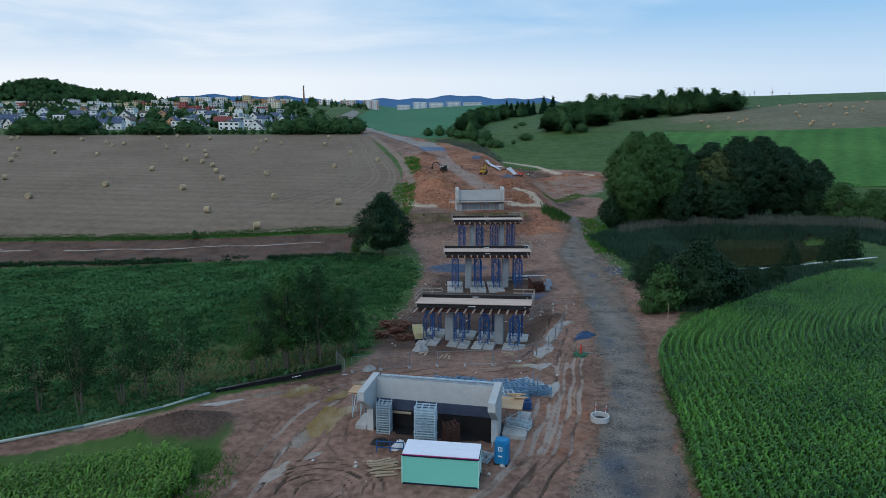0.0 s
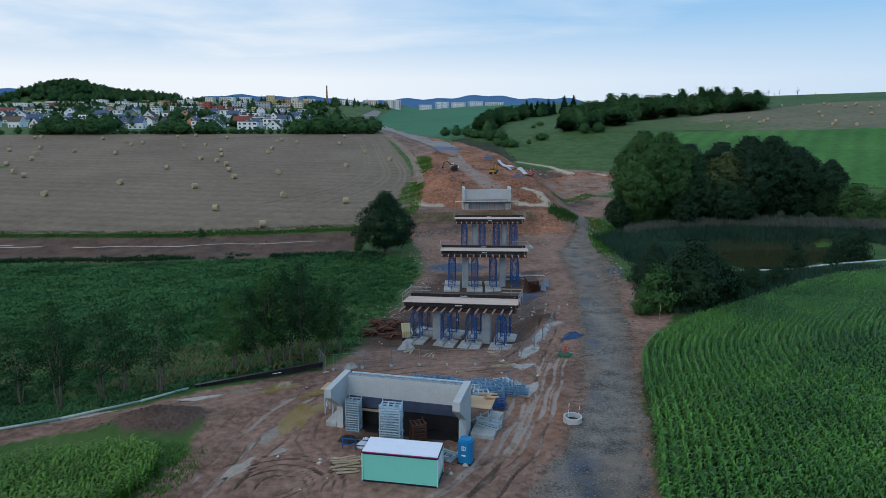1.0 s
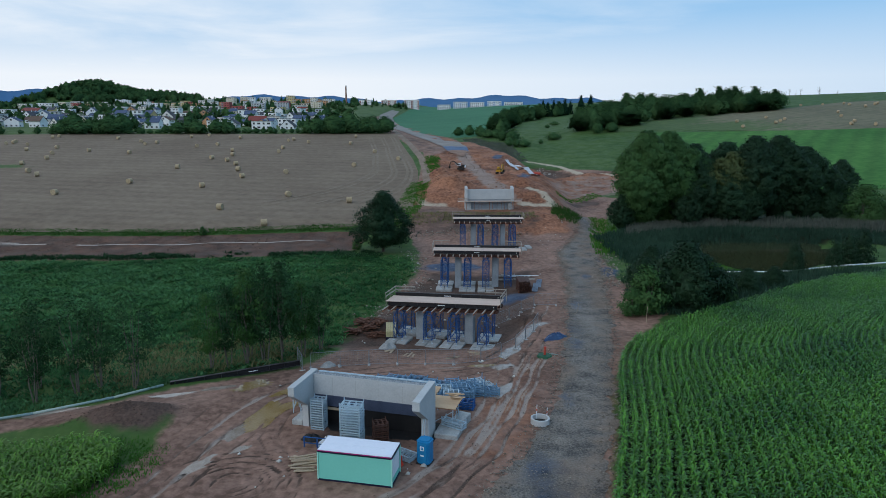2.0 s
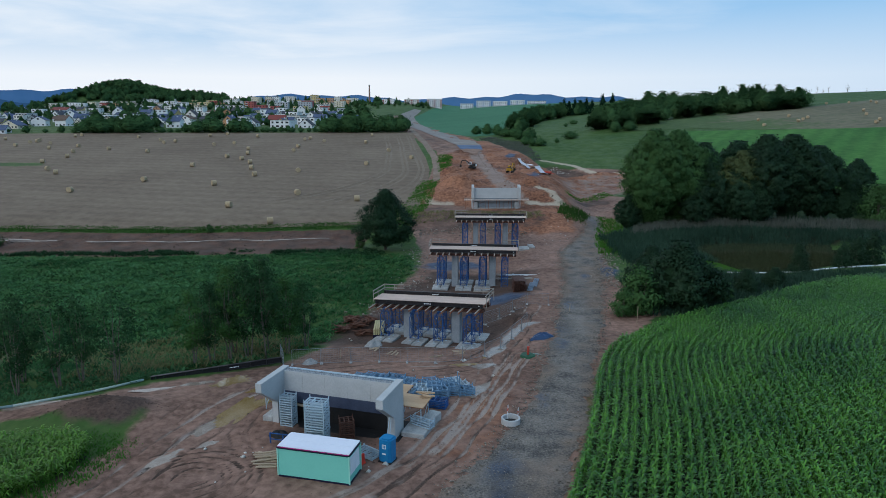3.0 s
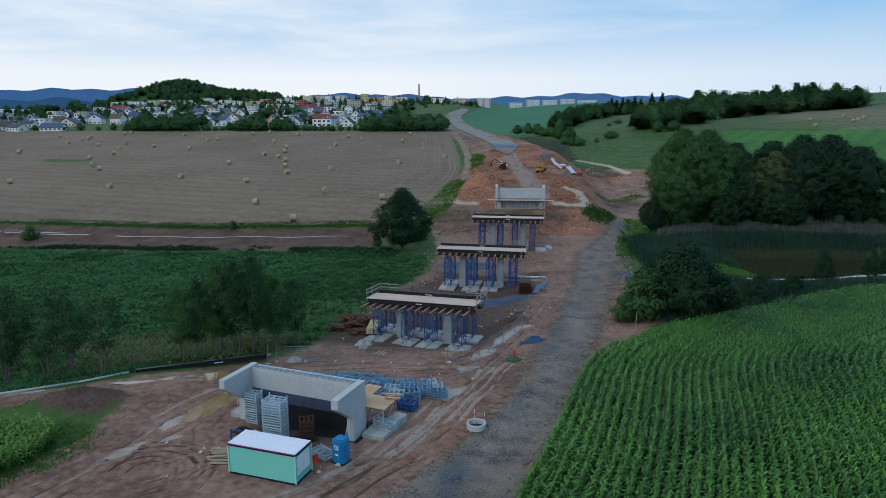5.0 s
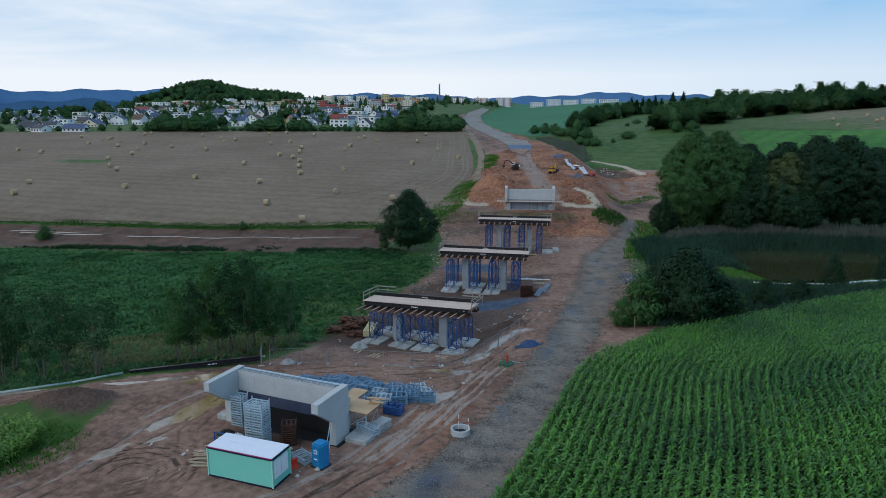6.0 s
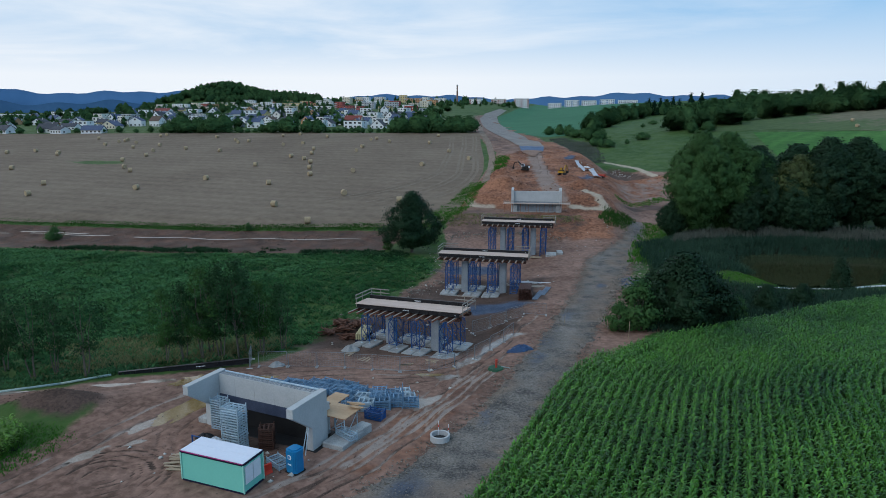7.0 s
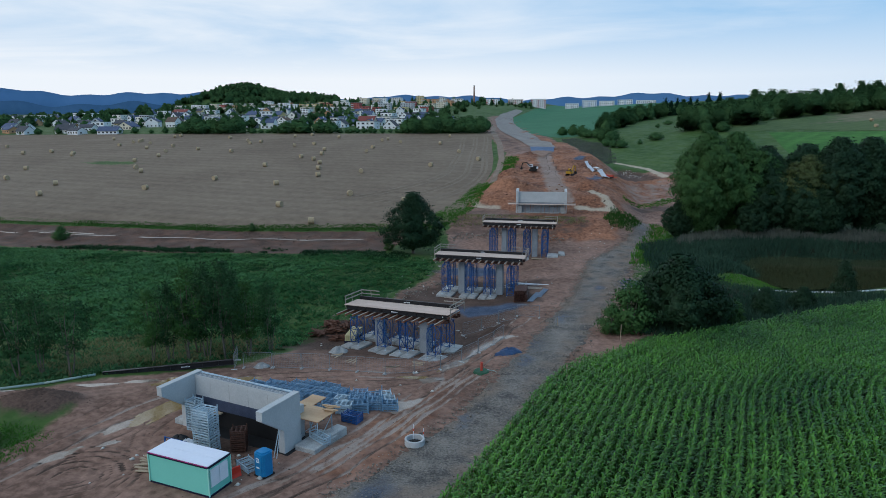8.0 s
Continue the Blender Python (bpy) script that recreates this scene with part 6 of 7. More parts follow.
def plant_tree(kind, x, y, name, label, category, group="", turn=0.0, scale=1.0, z=None):
    t = new(name)
    zz = float(land(x, y)) if z is None else z
    t.matrix_basis = Matrix.Translation((x, y, zz - 0.05)) @ Matrix.Rotation(radians(turn), 4, "Z") @ Matrix.Scale(scale, 4)
    tagged(t, label, category, group)
    part("trunk", kind[0], None, t)
    part("crown", kind[1], None, t)
    return t


rng = random.Random(11)
# slender alders along the reed bed
ALDERS = [tree_kind(31 + i, 11.5, 2.2, 3.0, 54, 62, 0.14, (M_ALDER2, M_ALDER, M_ALDER)[i], 0.10, 3, 16, top=0.65, spread=0.2) for i in range(3)]
SPARSE = [tree_kind(41 + i, 9.5, 2.1, 2.6, 40, 52, 0.135, M_ALDER, 0.08, 3, 14, top=0.7, spread=0.2) for i in range(2)]
for x, y, k, s in ((-22.4, 72.2, 0, 0.80), (-20.6, 73.4, 1, 0.86), (-18.6, 74.6, 0, 1.02), (-17.0, 75.8, 1, 1.05), (-15.2, 77.0, 2, 1.10), (-13.2, 79.0, 0, 0.85), (-11.8, 82.0, 1, 0.80), (-16.2, 80.5, 2, 0.95), (-19.5, 77.5, 1, 0.85)):
    plant_tree(ALDERS[k], x, y, "tree", "slender many-stemmed alder at the edge of the reeds", "tree", "alders along the barrier", rng.uniform(0, 360), s)
for x, y, k, s in ((-40.5, 61.5, 0, 0.85), (-36.0, 61.0, 1, 0.95), (-32.9, 63.3, 0, 1.1), (-31.5, 65.0, 1, 1.0), (-27.7, 65.2, 0, 1.1), (-38.0, 64.5, 1, 1.0), (-44, 60, 0, 1.0), (-48, 61, 1, 1.1)):
    plant_tree(SPARSE[k], x, y, "tree", "thin young tree with sparse leaves in tall grass", "tree", "young trees in the marsh", rng.uniform(0, 360), s)
ROUND = tree_kind(51, 13.5, 6.0, 1.6, 330, 70, 0.21, M_LEAF, 0.28, 3, 22, top=0.62, spread=0.085, core=0.42)
plant_tree(ROUND, -15.0, 155.5, "tree", "single dark domed tree with gaps in its crown", "tree", "", 0, 1.06)
# tall trees behind the pond
WILLOW = tree_kind(61, 26.0, 9.4, 0.4, 760, 95, 0.36, M_LEAF2, 0.5, 2, 18, top=1.1, spread=0.066, droop=0.9, core=0.4)
OAK = tree_kind(62, 23.0, 9.2, 0.6, 560, 95, 0.29, M_LEAF, 0.5, 1, 18, top=1.1, spread=0.06, core=0.6)
DARKROUND = tree_kind(63, 17.5, 7.4, 0.4, 440, 85, 0.27, M_LEAF, 0.4, 1, 16, top=1.0, spread=0.064, core=0.6)
YELLOWING = tree_kind(64, 18.0, 5.6, 5.0, 300, 85, 0.25, M_LEAF3, 0.35, 1, 16, top=1.0, spread=0.08, core=0.5)
for kind, x, y, s, what in ((WILLOW, 53.5, 186, 1.0, "tall pale-green weeping willow behind the reeds"), (WILLOW, 60.5, 190, 0.98, "tall pale-green weeping willow behind the reeds"), (DARKROUND, 68, 188, 0.98, "dark dense tree in the thicket"), (DARKROUND, 75, 186, 0.92, "dark dense tree in the thicket"),
                            (YELLOWING, 77, 187, 1.1, "tree with yellowing leaves in the thicket"), (OAK, 68.5, 193.5, 0.95, "large dark broad-crowned tree"), (OAK, 85, 192, 1.02, "large dark broad-crowned tree"), (OAK, 92.5, 194, 1.0, "large dark broad-crowned tree"), (OAK, 100, 195, 0.85, "large dark broad-crowned tree"), (DARKROUND, 78, 195, 1.25, "dark dense tree in the thicket"), (DARKROUND, 80, 184, 0.75, "dark dense tree in the thicket"),
                            (DARKROUND, 100, 192, 0.62, "dark dense tree in the thicket"), (DARKROUND, 106, 190, 0.5, "dark dense tree in the thicket"), (DARKROUND, 47.5, 184, 0.55, "dark dense tree in the thicket"), (DARKROUND, 64, 182, 0.6, "dark dense tree in the thicket")):
    plant_tree(kind, x, y, "tree", what, "tree", "trees behind the pond", rng.uniform(0, 360), s)
plant_tree(DARKROUND, 117, 208, "tree", "single dark round tree on the meadow", "tree", "", 40, 0.72)
BUSH = tree_kind(71, 6.6, 3.6, 0.1, 280, 60, 0.15, M_LEAF, 0.14, 3, 8, top=0.66, spread=0.09, core=0.64)
BUSH2 = tree_kind(72, 6.0, 2.2, 0.3, 60, 50, 0.20, M_LEAF2, 0.10, 3, 8, top=0.5, spread=0.2)
GREYBUSH = tree_kind(73, 8.0, 5.0, 0.2, 120, 60, 0.26, M_LEAF2, 0.2, 2, 8, top=0.5, spread=0.17)
for kind, x, y, s, what in ((BUSH, 41.0, 103.0, 1.55, "large dark dense bush beside the maize"), (BUSH, 44.0, 105.5, 1.05, "large dark dense bush beside the maize"), (BUSH2, 34.2, 99.5, 1.25, "pale slender willow sapling by the road"),
                            (BUSH2, 31.8, 98.0, 0.75, "pale slender willow sapling by the road"), (BUSH2, 49, 107, 0.6, "dark shrub in tall grass"), (BUSH2, 36, 104, 0.7, "pale slender willow sapling by the road"), (GREYBUSH, 113, 187, 1.2, "grey-green spreading willow bush"), (GREYBUSH, 121, 184, 1.0, "grey-green spreading willow bush"),
                            (BUSH, 38, 118, 0.8, "dark shrub in tall grass"), (BUSH, 42, 128, 0.9, "dark shrub in tall grass"), (BUSH, 54, 112, 0.6, "dark shrub in tall grass"), (BUSH, 60, 116, 0.5, "dark shrub in tall grass"), (BUSH2, -22, 158, 0.5, "low round shrub on the bank"), (GREYBUSH, -112, 149, 0.42, "low round shrub on the bank"), (BUSH2, -64, 165, 0.4, "low round shrub on the bank")):
    plant_tree(kind, x, y, "bush", what, "bush", "", rng.uniform(0, 360), s)
CONE = tree_kind(74, 5.0, 1.9, 0.1, 80, 45, 0.14, M_LEAF, 0.1, 1, 6, spread=0.17, cone=True)
for x, y, s in ((69.5, 129.5, 1.15), (80, 135.5, 1.0), (84, 138, 1.2), (88, 140, 1.35)):
    plant_tree(CONE, x, y, "tree", "young cone-shaped tree on the pond's bank", "tree", "young trees on the pond's bank", rng.uniform(0, 360), s)


# ---- reeds, grass and maize: too many to count ----
def scatter(seed, poly, per_m2, x0, x1, y0, y1, blur=2.0):
    rs = np.random.RandomState(seed)
    n = int((x1 - x0) * (y1 - y0) * per_m2)
    x, y = rs.uniform(x0, x1, n), rs.uniform(y0, y1, n)
    keep = rs.uniform(0, 1, n) < region(x, y, poly, blur)
    return x[keep], y[keep], rs


def billow(x, y):
    return lumps(x * 0.27 + 0.8 * np.sin(y * 0.21), y * 0.33 + 0.7 * np.sin(x * 0.17))


def tufts(name, seed, poly, per_m2, box, h, blades, width, mat, label, category, blur=2.0, lean=0.35, patchy=None):
    """Tufts of leaning blades scattered over an outline."""
    x, y, rs = scatter(seed, poly, per_m2, *box, blur)
    if patchy is not None:
        k = lumps(x * 0.22 + 4, y * 0.3) + 0.5 * lumps(x * 0.6, y * 0.7) > patchy
        x, y = x[k], y[k]
    n = len(x)
    z = land(x, y)
    base = np.repeat(np.stack([x, y, z - 0.05], -1), blades, 0)
    m = n * blades
    base[:, :2] += rs.normal(size=(m, 2)) * 0.28
    a = rs.uniform(0, 2 * np.pi, m)
    patch = 0.8 + 0.6 * np.repeat(billow(x, y), blades)
    hh = h * rs.uniform(0.55, 1.15, m) * patch
    tip = base + np.stack([np.cos(a) * lean * hh, np.sin(a) * lean * hh, hh], -1)
    mid = base * 0.4 + tip * 0.6
    mid[:, 2] += 0.08 * hh
    side = np.stack([-np.sin(a), np.cos(a), np.zeros(m)], -1) * width
    v = np.stack([base - side * 0.6, base + side * 0.6, mid + side, tip, mid - side], 1).reshape(-1, 3)
    i = np.arange(m)[:, None] * 5
    f = np.concatenate([i + np.array([[0, 1, 2, 4]]), i + np.array([[4, 2, 3, 3]])])
    tri = np.concatenate([np.concatenate([i, i + 1, i + 2], 1), np.concatenate([i, i + 2, i + 4], 1), np.concatenate([i + 4, i + 2, i + 3], 1)])
    me = fast_mesh(name, v, tri, mat)
    ob = new(name, me)
    return tagged(ob, label, category, kind="stuff")


tufts("reeds", 1, MARSH, 2.2, (-135, -5, 56, 154), 0.55, 6, 0.085, M_REED, "dense dark green reeds filling the valley floor", "reeds", 2.0, 1.8)
tufts("broadleaf_weeds", 18, MARSH, 0.55, (-110, -5, 56, 152), 0.6, 9, 0.17, M_WEED, "clumps of broad-leaved weeds among the reeds", "weeds", 3.0, 1.3, 0.1)
tufts("pale_reeds", 12, MARSH, 1.5, (-150, -5, 56, 154), 0.6, 6, 0.075, M_REEDPALE, "patches of paler green sedge among the reeds", "reeds", 2.0, 1.8, 0.0)
tufts("dry_grass", 2, [(-60, 56), (-44, 58), (-30, 64.5), (-23, 70), (-15, 76.5), (-11, 85), (-16, 88), (-26, 86), (-40, 79), (-60, 72)], 3.8, (-60, -10, 55, 90), 0.8, 6, 0.05, M_REEDDRY, "yellowish tall grass along the barrier", "grass", 2.0, 1.0, 0.05)
tufts("pond_reeds", 3, POND_REEDS, 2.6, (36, 120, 140, 194), 1.7, 6, 0.06, M_REEDGREY, "grey-green reeds round the pond", "reeds")
tufts("reed_plumes", 33, [(46, 170), (60, 176), (80, 178), (100, 176), (116, 168), (118, 184), (80, 186), (50, 184)], 3.6, (40, 120, 166, 188), 2.6, 5, 0.06, M_PLUME, "pale grey reed plumes behind the pond", "reeds", 2.0, 0.2)
tufts("rank_grass", 4, RANK, 3.0, (30, 92, 95, 162), 1.2, 6, 0.05, M_REEDGREY, "rank dark grass between the maize and the pond", "grass")
tufts("lawn_grass", 5, [(50, 136), (55, 126), (63, 125.5), (67, 129), (66, 133), (62, 139), (53, 141)], 9.0, (48, 68, 124, 142), 0.3, 5, 0.05, M_GRASS, "bright mown grass on the pond's shore", "grass")
tufts("bank_grass", 6, [(-160, 158), (-113, 161), (-70, 163.5), (-30, 174), (-14, 179), (-12, 184), (-30, 179), (-70, 168), (-113, 165.5), (-160, 162.5)], 5.5, (-160, -11, 155, 186), 0.42, 6, 0.06, M_GRASSDARK, "green grass strip below the stubble", "grass", 1.2)
tufts("edge_scrub", 16, [(-8, 150), (-16, 155.5), (-40, 152), (-75, 146), (-110, 141), (-110, 138), (-75, 142), (-40, 147), (-12, 148)], 3.4, (-112, -6, 136, 158), 0.75, 7, 0.09, M_SCRUB, "dark weedy scrub at the upper edge of the reeds", "scrub", 3.0, 1.0, 0.05)
tufts("slope_grass", 7, [(-20, 184), (-12, 183), (-10.5, 200), (-9.8, 222), (-11, 236), (-15, 250), (-19, 250), (-18, 222)], 5.0, (-26, -10, 178, 264), 0.7, 5, 0.045, M_GRASS, "green grass on the embankment's flank", "grass", 1.5)
tufts("verge_grass", 8, [(-45, 36), (-24, 36), (-17.5, 47), (-18, 52), (-21, 53), (-28, 52), (-45, 48)], 11.0, (-46, -16, 36, 54), 0.34, 6, 0.045, M_GRASS, "grass verge round the maize strip", "grass")
tufts("barrier_weeds", 19, [(-72, 46), (-55, 50.5), (-45.5, 53.5), (-40, 55.8), (-34, 59.3), (-28, 63.5), (-22, 69), (-24, 71), (-31, 65), (-44, 59), (-70, 52)], 6.0, (-72, -20, 44, 72), 0.55, 7, 0.06, M_WEED, "mixed green weeds behind the barrier tube", "weeds", 1.0, 1.0)
tufts("road_verge_grass", 9, [(40, 190), (37, 170), (35, 150), (40, 150), (46, 178), (46, 200), (42, 204)], 2.0, (34, 48, 148, 206), 0.8, 5, 0.07, M_GRASS, "grass beside the haul road", "grass")
tufts("ramp_grass", 10, [(31, 208), (36, 208), (38.5, 204), (35, 186), (31, 186), (29, 192)], 3.2, (26, 42, 182, 212), 0.9, 6, 0.05, M_GRASSDARK, "grass tufts on the embankment", "grass")
tufts("flank_grass", 13, [(-21, 326), (-13.6, 316), (-11, 285), (-10, 262), (-13, 262), (-17, 290)], 3.0, (-24, -8, 255, 330), 0.5, 5, 0.08, M_GRASS, "fresh grass on the embankment's shoulder", "grass", 1.5)
tufts("hollow_grass", 14, [(33, 227), (49, 248), (52, 241), (36, 222)], 2.2, (30, 60, 216, 254), 0.5, 5, 0.07, M_GRASS, "fresh grass in the hollow beside the earthworks", "grass", 1.5)
tufts("ditch_weeds", 15, [(16, 330), (30, 352), (24, 440), (0, 500), (-8, 496), (8, 400)], 0.8, (-10, 32, 326, 502), 0.8, 5, 0.16, M_PLUME, "grey-green weeds on the slope below the road", "grass", 4.0)
tufts("shelf_grass", 11, [(-12, 180), (6, 184), (24, 186), (24, 192), (6, 191), (-12, 192)], 2.0, (-13, 25, 178, 194), 0.5, 5, 0.06, M_REEDDRY, "dry weeds on the embankment's face", "grass")


def maize_plants(name, x, y, rs, h, mat, label):
    """Stalks with arching leaves, one joined field."""
    n, leaves = len(x), 7
    z = land(x, y)
    m = n * leaves
    base = np.repeat(np.stack([x, y, z], -1), leaves, 0)
    k = np.tile(np.arange(leaves), n)
    hs = np.repeat(h * rs.uniform(0.80, 1.12, n), leaves)
    zz = hs * (0.34 + 0.60 * k / (leaves - 1))
    a = np.repeat(rs.uniform(0, np.pi, n), leaves) * 0.6 + k * np.pi + rs.normal(size=m) * 0.5
    ln = (0.69 - 0.20 * k / (leaves - 1)) * rs.uniform(0.75, 1.2, m)
    d = np.stack([np.cos(a), np.sin(a), np.zeros(m)], -1)
    s = np.stack([-np.sin(a), np.cos(a), np.zeros(m)], -1) * rs.uniform(0.05, 0.075, (m, 1))
    up = np.array([0, 0, 1.0])
    p0 = base + up * zz[:, None]
    p1 = p0 + d * (ln * 0.30)[:, None] + up * (ln * 0.46)[:, None]
    p2 = p0 + d * (ln * 0.66)[:, None] + up * (ln * 0.50)[:, None]
    p3 = p0 + d * (ln * 0.98)[:, None] + up * (ln * rs.uniform(-0.05, 0.35, m))[:, None]
    v = np.stack([p0 - s * 0.5, p0 + s * 0.5, p1 + s, p1 - s, p2 + s * 0.9, p2 - s * 0.9, p3], 1).reshape(-1, 3)
    i = np.arange(m)[:, None] * 7
    tri = np.concatenate([np.concatenate([i + p, i + q, i + r], 1) for p, q, r in ((0, 1, 2), (0, 2, 3), (3, 2, 4), (3, 4, 5), (5, 4, 6))])
    # stalks
    b = np.stack([x, y, z - 0.05], -1)
    t = b + up * (h * rs.uniform(0.95, 1.15, n))[:, None]
    w = np.stack([np.full(n, 0.025), np.zeros(n), np.zeros(n)], -1)
    sv = np.stack([b - w, b + w, t], 1).reshape(-1, 3)
    st = np.arange(3 * n).reshape(-1, 3) + len(v)
    ob = new(name, fast_mesh(name, np.concatenate([v, sv]), np.concatenate([tri, st]), mat))
    return tagged(ob, label, "maize", kind="stuff")


def maize_rows(seed, edge, far, box, turn, gap, step):
    """Plants in straight sowing rows that run at an angle, kept inside the outline."""
    rs = np.random.RandomState(seed)
    x0, x1, y0, y1 = box
    c, s = math.cos(radians(turn)), math.sin(radians(turn))
    R = math.hypot(x1 - x0, y1 - y0) / 2
    u, w = np.meshgrid(np.arange(-R, R, gap), np.arange(-R, R, step))
    u, w = u.ravel(), w.ravel() + rs.uniform(-0.1, 0.1, u.size)
    u = u + rs.normal(size=u.size) * 0.055
    x, y = (x0 + x1) / 2 + u * c - w * s, (y0 + y1) / 2 + u * s + w * c
    keep = inside(x, y, edge) & inside(x, y, far) & (rs.uniform(0, 1, x.size) > 0.04)
    return x[keep], y[keep], rs


def contour_rows(seed, edge, far, guide, gap, step, y0, y1):
    """Sowing rows that all repeat the bend of the field's roadside edge."""
    rs = np.random.RandomState(seed)
    ys = np.arange(y0, y1, 0.05)
    gx_ = along(ys, guide)
    for _ in range(3):
        gx_ = np.convolve(np.pad(gx_, 60, "edge"), np.ones(121) / 121, "valid")
    d = np.r_[0, np.cumsum(np.hypot(np.diff(gx_), np.diff(ys)))]
    t = np.arange(0, d[-1], step)
    yy, xx = np.interp(t, d, ys), np.interp(t, d, gx_)
    u = np.arange(-6, 90, gap)
    x = (xx[:, None] + u[None]).ravel()
    y = np.repeat(yy, len(u)) + np.tile(rs.uniform(-0.2, 0.2, len(u)), len(yy))
    x = x + rs.normal(size=x.size) * 0.05 + 0.12 * lumps(x * 0.4, y * 0.4)
    y = y + rs.uniform(-0.08, 0.08, x.size)
    thin_ = 0.03 + 0.3 * np.clip(lumps(x * 0.35 + 9, y * 0.25) - 0.45, 0, 1)
    keep = inside(x, y, edge) & inside(x, y, far) & (rs.uniform(0, 1, x.size) > thin_)
    return x[keep], y[keep], rs


ROW_GUIDE = [(20, 16.5), (28, 18.0), (44, 19.0), (51, 21.0), (62, 23.2), (73, 25.0), (79, 27), (90, 35), (99.5, 45), (108.5, 55), (124, 74), (140, 94)]
mx_, my_, mrs = contour_rows(21, FIELD, [(17, 36), (36, 36), (62, 58), (112, 118), (112, 134), (17, 134)], ROW_GUIDE, 0.9, 0.19, 30, 136)
maize_plants("maize_field", mx_, my_, mrs, 2.0, M_CORN, "dense rows of tall dark green maize")
sx_, sy_, srs = maize_rows(22, STRIP, [(-45, 38), (-18, 38), (-18, 53), (-45, 53)], (-46, -18, 36, 54), 62, 0.75, 0.24)
maize_plants("maize_strip", sx_, sy_, srs, 1.7, M_CORN2, "bright green maize strip by the site")

M_STONE = material("loose_stone", (0.09, 0.080, 0.070), (0.36, 0.31, 0.255), 0.7, 0.9, island=0.5)
M_CLOD = material("clods_of_earth", (0.095, 0.066, 0.052), (0.19, 0.135, 0.11), 0.7, 0.95, island=0.3)
M_CLODDARK = material("dark_soil_clods", (0.048, 0.030, 0.023), (0.105, 0.066, 0.051), 0.7, 0.95, island=0.3)
M_CLODRED = material("red_clay_clods", (0.09, 0.042, 0.028), (0.25, 0.130, 0.085), 0.3, 0.95, island=0.4)
M_LITTER = material("pale_litter", (0.40, 0.37, 0.33), (0.62, 0.60, 0.56), 0.7, 0.8, island=0.4)
HAUL_MID = [((a[0] + b[0]) / 2, (a[1] + b[1]) / 2) for a, b in zip(HAUL_L, HAUL_R)]
stones("road_edge_stones", 1, [HAUL_L, HAUL_R], 4500, 0.7, 0.05, 0.2, M_STONE, "loose stones along the haul road")
stones("road_stones", 2, [HAUL_MID], 9000, 2.6, 0.03, 0.12, M_STONE, "crushed stones on the haul road")
stones("clods", 3, [l[0] for l in LANES[:9]], 320, 1.7, 0.03, 0.10, M_CLOD, "clods of mud thrown up beside the ruts")
stones("heap_clods", 4, [[(-29, 56), (-20, 59)], [(-9.5, 92), (-6, 98)], [(13.5, 96), (17.5, 97)], [(-3, 53), (3, 52.4)]], 420, 1.2, 0.03, 0.13, M_CLODDARK, "clods on the heaps of dark earth")
stones("rubble", 5, [[(-8, 100), (-5, 112), (-3.5, 128), (-5, 142), (-8, 160)], [(33, 118), (34, 132), (37, 150)], [(-10, 172), (2, 176), (20, 174)]], 500, 1.5, 0.1, 0.45, M_STONE, "stone rubble at the edge of the site")
stones("earthwork_clods", 6, [[(-12, 225), (-8, 250), (-4, 275)], [(14, 215), (24, 235), (32, 262)], [(36, 285), (50, 275), (62, 270)], [(-2, 215), (8, 222), (20, 214)], [(28, 300), (45, 292), (62, 284)]], 60, 4.5, 0.12, 0.7, M_CLODRED, "clods of red-brown clay on the earthworks")
stones("broken_pipes_and_stone", 9, [[(34, 326), (38, 316), (41, 310)], [(20, 300), (27, 252)]], 90, 1.6, 0.15, 0.6, M_LITTER, "pale broken stone in the trench")
stones("bank_clods", 8, [[(-190, 148), (-113, 152), (-70, 154), (-30, 163)], [(-190, 154), (-113, 157), (-70, 159), (-32, 168)]], 420, 2.2, 0.12, 0.45, M_CLOD, "clods of brown earth on the bare bank")
stones("litter", 7, [[(-8, 66), (10, 74)], [(-6, 88), (16, 100)], [(-6, 125), (20, 132)], [(-8, 52), (6, 51)], [(-8, 158), (-6, 130)], [(20, 155), (36, 190)]], 26, 2.5, 0.12, 0.4, M_LITTER, "pale offcuts and litter on the ground")

# ---- town on the far slope ----
def plaster(name, c):
    return material("plaster_" + name, tuple(v * 0.90 for v in c), tuple(v * 1.05 for v in c), 0.3, 0.9)


WALLS = [plaster(n, c) for n, c in (("white", (0.74, 0.75, 0.76)), ("white_warm", (0.68, 0.66, 0.62)), ("grey", (0.42, 0.44, 0.46)), ("yellow", (0.62, 0.50, 0.26)), ("orange", (0.50, 0.28, 0.15)), ("cream", (0.64, 0.58, 0.46)), ("red", (0.34, 0.09, 0.08)), ("blue", (0.16, 0.30, 0.52)))]
ROOFS = [material("roof_" + n, tuple(v * 0.7 for v in c), c, 0.8, 0.7) for n, c in (("anthracite", (0.06, 0.065, 0.08)), ("slate", (0.07, 0.10, 0.18)), ("brick_red", (0.22, 0.055, 0.045)), ("brown", (0.12, 0.08, 0.06)), ("pale", (0.45, 0.47, 0.50)))]
WIN = {}
for w, h in ((1.4, 1.3), (1.0, 1.3), (2.4, 1.4), (1.6, 1.5)):
    WIN[w, h] = (Shape().box(-w / 2, -0.06, -h / 2, w / 2, 0.02, h / 2).mesh("window_frame", M_CONC_PAD), Shape().box(-w / 2 + 0.08, -0.08, -h / 2 + 0.08, -0.04, -0.062, h / 2 - 0.08).box(0.04, -0.08, -h / 2 + 0.08, w / 2 - 0.08, -0.062, h / 2 - 0.08).mesh("pane", M_GLASS))


